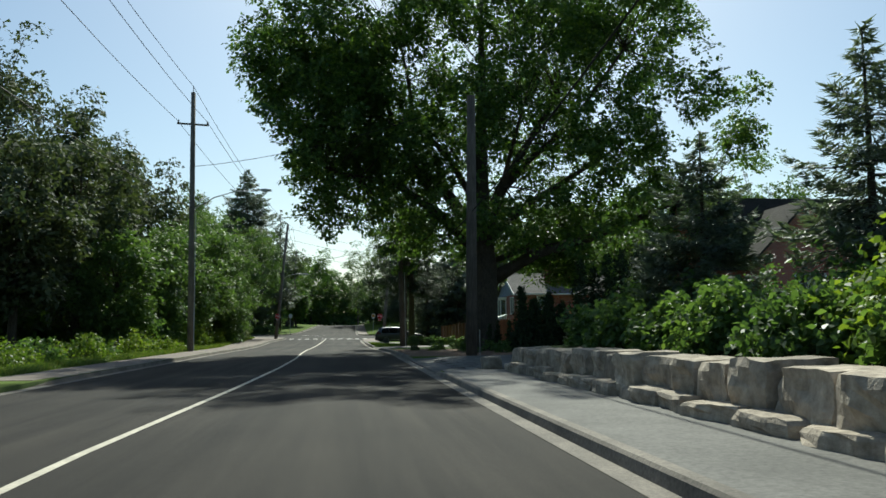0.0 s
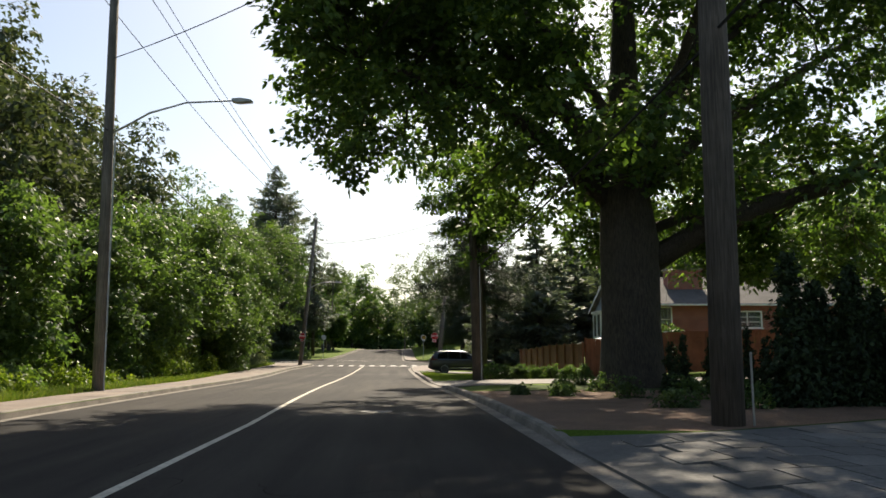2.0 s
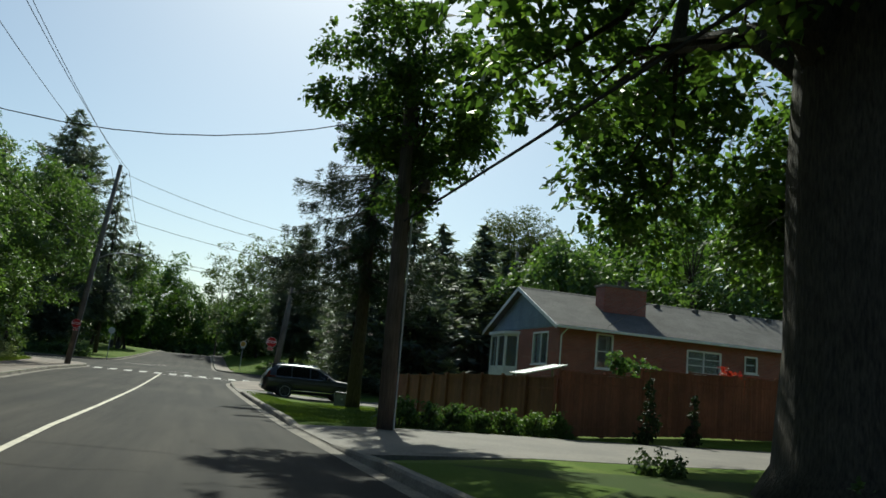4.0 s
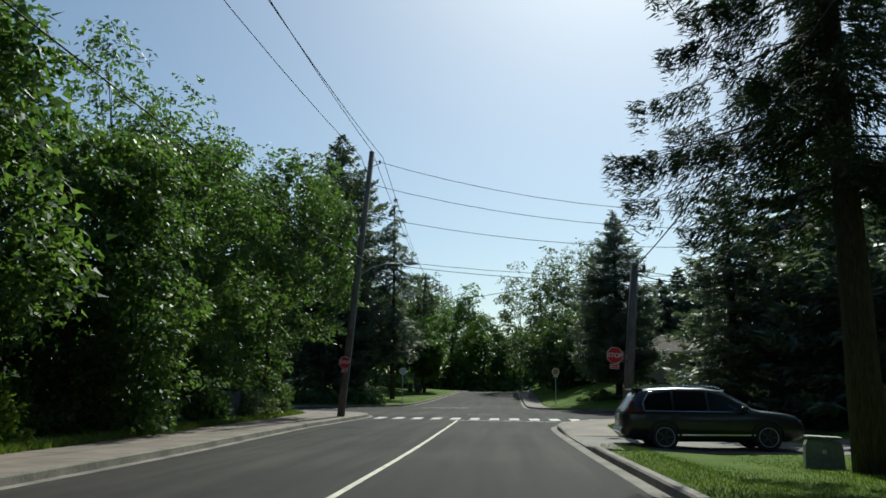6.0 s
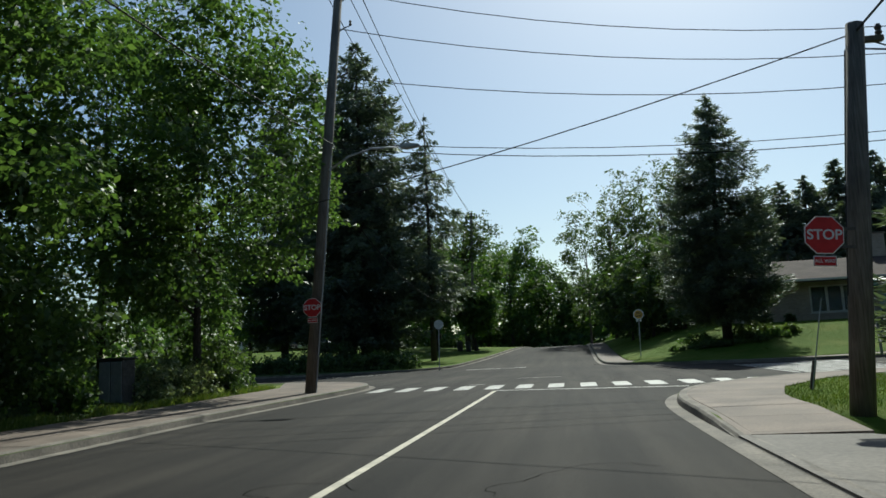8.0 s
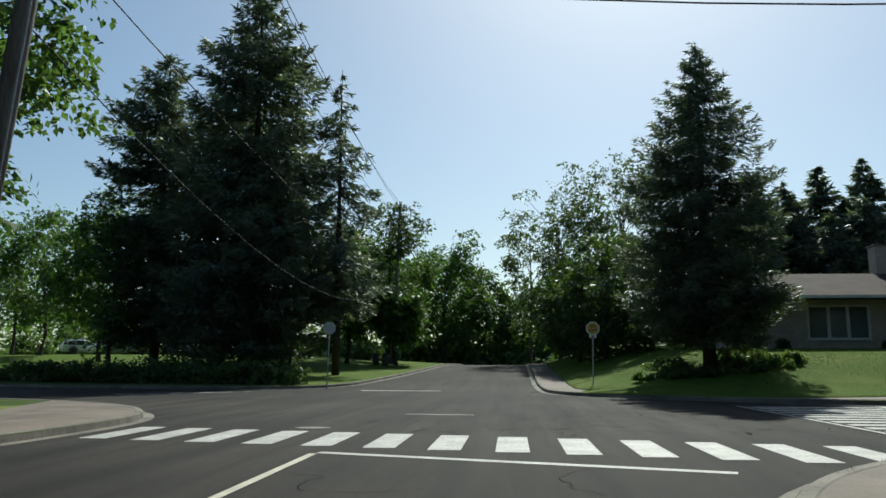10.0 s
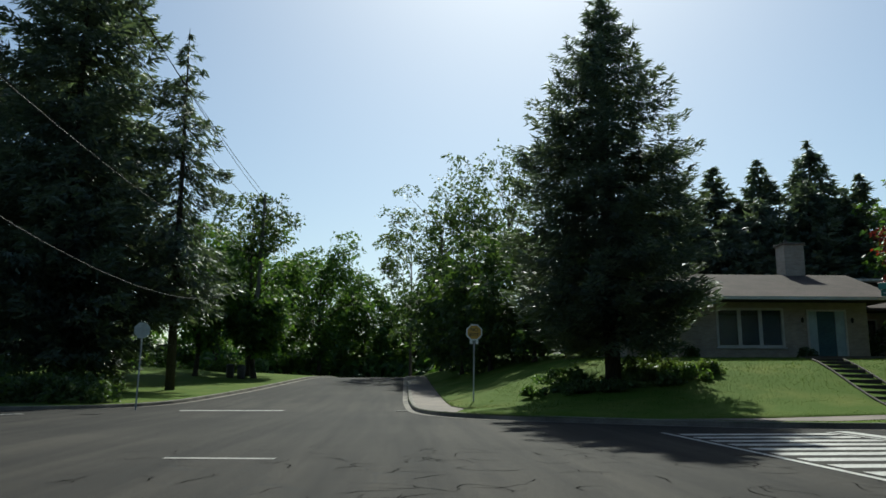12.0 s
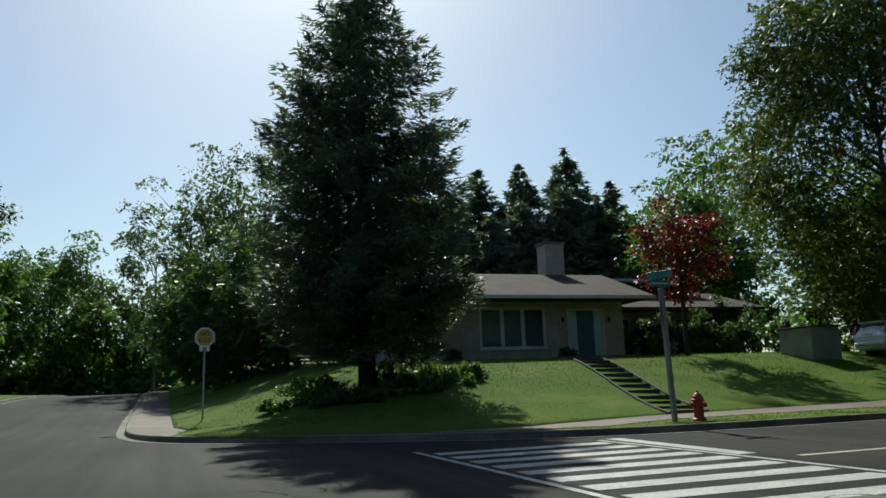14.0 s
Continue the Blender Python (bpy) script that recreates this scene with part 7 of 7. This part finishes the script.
# ---- far woods that close the view ----
def far_woods():
    rng = np.random.default_rng(99)
    c, r = [], []
    def bank(x0, y0, x1, y1, n, h0, h1, depth):
        for _ in range(n):
            f = rng.random()
            h = rng.uniform(h0, h1) * (0.75 + 0.35 * noise.noise(Vector((f * 9 + x0, y0, 0))))
            z = rng.random() ** 0.8 * h
            c.append((x0 + (x1 - x0) * f + rng.normal() * depth, y0 + (y1 - y0) * f + rng.normal() * depth, 1.2 + z))
            r.append(rng.uniform(1.4, 2.8))
    bank(-110, 235, 110, 240, 420, 11, 17, 3)
    bank(-45, 212, 45, 214, 300, 5, 10, 2)
    bank(-26, 204, 26, 206, 330, 2, 5, 1.2)
    bank(-12, 201.5, 10, 202.5, 160, 1, 3.2, 0.6)
    bank(-16, 188, -60, 196, 160, 3, 5, 2)
    bank(7, 176, 40, 190, 160, 4, 8, 2)
    bank(75, 130, 80, 235, 200, 12, 20, 3)
    bank(72, 20, 76, 98, 180, 12, 20, 3)
    bank(-75, 160, -80, 240, 160, 10, 15, 3)
    bank(-45, 20, -42, 112, 260, 10, 16, 3)
    bank(-27, 55, -29, 112, 220, 2, 6, 1.4)
    bank(-40, -30, 75, -32, 200, 9, 15, 3)
    bank(-42, -30, -42, 20, 90, 9, 15, 3)
    bank(74, -30, 74, 20, 90, 9, 15, 3)
    c_, r_ = np.array(c), np.array(r)
    pos, al, ac = leaf_cloud(rng, c_, r_, 82000, 1.05, 0.8)
    ob = thing("far_woods", (0, 0, 0), "far band of green woods closing the view", "woods", kind="stuff")
    part("foliage", leaves_mesh("foliage", pos, al, ac, LEAF_OAK, True), None, ob)


gabled_house()
far_woods()

# ---- garden fence, board by board ----
def fence_run(parent, a, b, height, name="board"):
    a, b = Vector(a), Vector(b)
    L = (b - a).length
    m0 = math.degrees(math.atan2(b.y - a.y, b.x - a.x))
    board = mesh_of(name, boxes((0.004, 0.136, -0.012, 0.012, 0.05, height), bevel=0.004), FENCE_WOOD)
    post = mesh_of("post", boxes((-0.05, 0.05, -0.05, 0.05, -0.3, height + 0.1), bevel=0.008), FENCE_WOOD)
    n = int(L / 0.14)
    for k in range(n):
        p = a.lerp(b, k * 0.14 / L)
        o = part(name, board, None, parent)
        o.matrix_basis = pose(p.x, p.y, land(p.x, p.y) + random.uniform(-0.01, 0.01), 0, random.uniform(-0.4, 0.4), m0)
    for k in range(int(L / 2.1) + 1):
        p = a.lerp(b, min(k * 2.1 / L, 1))
        o = part("post", post, None, parent)
        o.matrix_basis = pose(p.x, p.y, land(p.x, p.y), 0, 0, m0) @ pose(0, 0.07, 0)
    for h, t in ((height + 0.02, 0.07), (0.35, 0.045), (height - 0.3, 0.045)):
        n_ = max(2, int(L / 2.1))
        for k in range(n_):
            s0, s1 = a.lerp(b, k / n_), a.lerp(b, (k + 1) / n_)
            m = Matrix.Translation((s0.x, s0.y, (land(s0.x, s0.y) + land(s1.x, s1.y)) / 2 + h)) @ pose(0, 0, 0, 0, 0, m0)
            part("rail", box(bmesh.new(), 0, L / n_ - 0.004, -t, t, -0.025, 0.025, m=m), FENCE_WOOD, parent)


fence = thing("garden_fence", (0, 0, 0), "red-brown stained board fence along the garden", "fence")
fence_run(fence, (9.7, 62.4, 0), (9.5, 82.3, 0), 1.72)
fence2 = thing("garden_fence", (0, 0, 0), "tall red-brown board fence facing the driveway", "fence")
fence_run(fence2, (9.85, 62.4, 0), (13.5, 63.9, 0), 1.95)
fence_run(fence2, (13.55, 63.9, 0), (24.0, 65.6, 0), 2.2)

# ---- stone retaining wall, block by block ----
def stone_mesh(seed, sx, sy, sz):
    """A quarried block: squared, with broken faces and worn edges."""
    bm = bmesh.new()
    bmesh.ops.create_cube(bm, size=1.0)
    bmesh.ops.subdivide_edges(bm, edges=bm.edges[:], cuts=4, use_grid_fill=True)
    for v in bm.verts:
        q = Vector(v.co) * 2
        q *= 1 - 0.055 * max(0.0, (abs(q.x) ** 6 + abs(q.y) ** 6 + abs(q.z) ** 6) - 1)
        p = Vector((q.x * sx / 2, q.y * sy / 2, q.z * sz / 2))
        n = noise.noise_vector(p * 1.5 + Vector((seed * 7.3, 0, 0))) * 0.07 + noise.noise_vector(p * 4.6 + Vector((0, seed * 3.7, 0))) * 0.04
        facet = 0.05 * round(noise.noise(p * 2.3 + Vector((0, 0, seed * 2.1))) * 2.2)
        v.co = p + Vector((n.x + facet * (1 if q.x > 0 else -1), n.y * 0.8, n.z * 0.55))
    return mesh_of("stone", bm, STONE)


wall = thing("stone_wall", (0, 0, 0), "dry retaining wall of large rough limestone blocks", "wall", kind="structure")
rng = np.random.default_rng(5)
y = -8.0
k = 0
while y < 20.4:
    l = rng.uniform(0.75, 1.35)
    h_ = rng.uniform(0.6, 0.68)
    zt = level(y) + 0.9 + rng.uniform(-0.06, 0.06) - 0.12 * step(8, 22, y)
    o = part("stone", stone_mesh(500 + k, 0.95, l - 0.03, h_), None, wall)
    o.matrix_basis = pose(4.95 + rng.uniform(-0.08, 0.08), y + l / 2, zt - h_ / 2, rng.uniform(-2, 2), rng.uniform(-3, 3), rng.uniform(-4, 4))
    y += l
    k += 1
y = -8.0
while y < 20.6:
    l = rng.uniform(0.7, 1.5)
    h_ = rng.uniform(0.27, 0.36)
    o = part("stone", stone_mesh(600 + k, 0.95, l - 0.03, h_), None, wall)
    o.matrix_basis = pose(4.74 + rng.uniform(-0.1, 0.08), y + l / 2, level(y) + 0.1 + h_ / 2 - 0.04, rng.uniform(-2, 2), rng.uniform(-3, 3), rng.uniform(-5, 5))
    y += l
    k += 1
loose = thing("loose_stone", (4.0, 22.2, level(22.2)), "loose limestone block beside the driveway", "stone")
part("stone", stone_mesh(700, 0.55, 0.7, 0.4), None, loose).matrix_basis = pose(0, 0, 0.3)


# ---- pavement slabs and driveway pavers ----
def slab_run(parent, stations, outer, inner, gap=0.014, lift=0.152, top=0.158):
    """Slabs between two edges, one from each station to the next."""
    for a, b in zip(stations, stations[1:]):
        a, b = a + gap / 2, b - gap / 2
        lo = [(outer(a), a), (inner(a), a), (inner(b), b), (outer(b), b)]
        cx, cy = sum(p[0] for p in lo) / 4, sum(p[1] for p in lo) / 4
        tilt = random.uniform(-0.003, 0.003)
        bm = bmesh.new()
        low = [bm.verts.new((x, y, level(y) + lift - 0.05 - walk_drop(x, y))) for x, y in lo]
        rim = [bm.verts.new((x, y, level(y) + top - 0.006 + tilt - walk_drop(x, y))) for x, y in lo]
        up = [bm.verts.new((x + (cx - x) * 0.012, y + (cy - y) * 0.012, level(y) + top + tilt - walk_drop(x, y))) for x, y in lo]
        for p, q in ((low, rim), (rim, up)):
            for k in range(4):
                bm.faces.new((p[k], p[(k + 1) % 4], q[(k + 1) % 4], q[k]))
        bm.faces.new(up)
        part("slab", bm, CONCRETE, parent)


def west_inner(y):
    return float(np.interp(y, [20, 50, 62, 76, 88, 100, 106.5], [-9.6, -9.75, -10.2, -11.3, -11.9, -12.1, -12.4])) + 0.02


def corner_inner(y):
    return float(np.interp(y, [86.2, 91.6, 94.4], [3.1, 3.4, 4.1])) - 0.02


random.seed(41)
WEST_MAIN = [p for p in WEST_KERB if p[1] <= 106 and p[0] > -10.2]
paving = {o.name: o for o in scene.collection.all_objects if o.name.startswith("pavement")}
slab_run(paving["pavement_west"], [20 + 1.55 * k for k in range(54)], lambda y: kerb_x(WEST_MAIN, y) - 0.21, west_inner)
slab_run(paving["pavement_corner"], [86.3 + 1.5 * k for k in range(6)], lambda y: kerb_x([p for p in EAST_KERB if p[1] < 95.8 and p[0] < 3], y) + 0.21, corner_inner)

drive = [o for o in scene.collection.all_objects if o.name == "driveway_paved"][0]
for i in range(14):
    for j in range(9):
        u, v = 3.1 + 0.62 * j + (0.3 if i % 2 else 0.0), 22.3 + 0.8 * i
        if not all(inside(PAVED_DRIVE, u + du, v + dv) for du in (-0.05, 0.65) for dv in (-0.05, 0.85)):
            continue
        if v < 23.6 and u > 5:
            continue
        zs_ = [ground_height("drive", u + du, v + dv) for du, dv in ((0, 0), (0.6, 0), (0.6, 0.78), (0, 0.78))]
        bm = bmesh.new()
        low = [bm.verts.new((u + du, v + dv, z - 0.03)) for (du, dv), z in zip(((0, 0), (0.6, 0), (0.6, 0.78), (0, 0.78)), zs_)]
        up = [bm.verts.new((u + du, v + dv, z + 0.012 + random.uniform(-0.002, 0.002))) for (du, dv), z in zip(((0.006, 0.006), (0.594, 0.006), (0.594, 0.774), (0.006, 0.774)), zs_)]
        for k in range(4):
            bm.faces.new((low[k], low[(k + 1) % 4], up[(k + 1) % 4], up[k]))
        bm.faces.new(up)
        part("paver", bm, PAVER, drive)


# ---- cracks and sealed joints in the asphalt ----
def cracks(name, starts, width, length, label, seed):
    rng = np.random.default_rng(seed)
    V, F = [], []

    def run(x, y, a, n, w):
        pts = [(x, y)]
        for _ in range(n):
            a += rng.normal() * 0.5
            x, y = x + 0.16 * math.cos(a), y + 0.16 * math.sin(a)
            pts.append((x, y))
            if rng.random() < 0.13 and w > 0.008:
                run(x, y, a + rng.choice([-1, 1]) * rng.uniform(0.7, 1.4), n // 2, w * 0.8)
        for i, (px_, py_) in enumerate(pts):
            (ax, ay), (bx, by) = pts[max(i - 1, 0)], pts[min(i + 1, len(pts) - 1)]
            l = math.hypot(bx - ax, by - ay) or 1
            k = w * rng.uniform(0.4, 1.0) * (0.3 if i in (0, len(pts) - 1) else 1)
            nx, ny = (by - ay) / l * k, -(bx - ax) / l * k
            V.extend([(px_ - nx, py_ - ny, level(py_) + 0.0045), (px_ + nx, py_ + ny, level(py_) + 0.0045)])
            if i:
                m = len(V)
                F.append((m - 4, m - 3, m - 1, m - 2))

    for x, y, a in starts:
        run(x, y, math.radians(a), length, width)
    return solo(name, raw_mesh(name, V, F, TAR), None, label, "road crack", "structure")


rng = np.random.default_rng(8)
cracks("trim_cracks_junction", [(rng.uniform(-4, 7.5), rng.uniform(103.8, 111.5), rng.uniform(0, 360)) for _ in range(110)], 0.011, 5, "branching cracks in the junction's asphalt", 3)
cracks("trim_cracks_street", [(rng.uniform(-7, 1.2), rng.uniform(8, 99), rng.choice([0, 180, 85, 95])) for _ in range(34)], 0.007, 20, "thin cracks across the worn asphalt", 4)


# ---- grass that stands up: lawns and the rough verge ----
def blades(name, spots, height, width, material, label, seed):
    rng = np.random.default_rng(seed)
    n = len(spots)
    base = np.array([(x, y, land(x, y) - 0.01) for x, y in spots], dtype=np.float32)
    a = rng.uniform(0, math.tau, n)
    h = height * rng.uniform(0.5, 1.3, n)
    bend = rng.normal(size=(n, 2)) * (h * 0.4)[:, None]
    side = np.stack([np.cos(a), np.sin(a), np.zeros(n)], axis=1) * (width * rng.uniform(0.6, 1.3, n))[:, None]
    tip = base + np.stack([bend[:, 0], bend[:, 1], h], axis=1)
    v = np.stack([base - side, base + side, tip], axis=1).reshape(-1, 3)
    f = np.arange(n * 3, dtype=np.int32).reshape(-1, 3)
    return tagged(new(name, raw_mesh(name, v, f, material)), label, "grass", kind="stuff")


rng = np.random.default_rng(77)
spots = []
while len(spots) < 60000:
    x, y = rng.uniform(1.7, 9.4), rng.uniform(61, 80.5)
    if x > kerb_x(EAST_MAIN, y) + 0.22 and not inside(HOUSE_DRIVE, x, y) and rng.random() < 1.15 - 0.05 * (y - 61):
        spots.append((x, y))
blades("lawn_grass", spots, 0.06, 0.007, GRASS_BLADE, "short mown lawn grass beside the road", 1)
spots = []
while len(spots) < 14000:
    x, y = rng.uniform(3.3, 7.5), rng.uniform(86.4, 99)
    if not inside(CORNER_WALK, x, y) and not inside(ROAD, x, y):
        spots.append((x, y))
blades("corner_grass", spots, 0.07, 0.008, GRASS_BLADE, "short grass round the corner pole", 2)
spots = []
while len(spots) < 34000:
    x, y = rng.uniform(2.0, 30), rng.uniform(116, 131)
    if not any(inside(q, x, y) for q in (ROAD, FAR_WALK, EAST_FAR_WALK)):
        spots.append((x, y))
blades("bank_grass", spots, 0.045, 0.014, GRASS_BLADE, "mown grass on the corner bank", 3)
spots = []
while len(spots) < 42000:
    y = rng.uniform(20, 106)
    edge = np.interp(y, [20, 50, 62, 76, 88, 100, 106.5], [-9.6, -9.75, -10.2, -11.3, -11.9, -12.1, -12.4])
    x = edge - abs(rng.normal()) * 0.75 - 0.02
    if noise.noise(Vector((x * 0.8, y * 0.35, 0))) > -0.25:
        spots.append((x, y))
blades("verge_grass", spots, 0.22, 0.011, GRASS_LONG, "long rough grass along the pavement", 4)
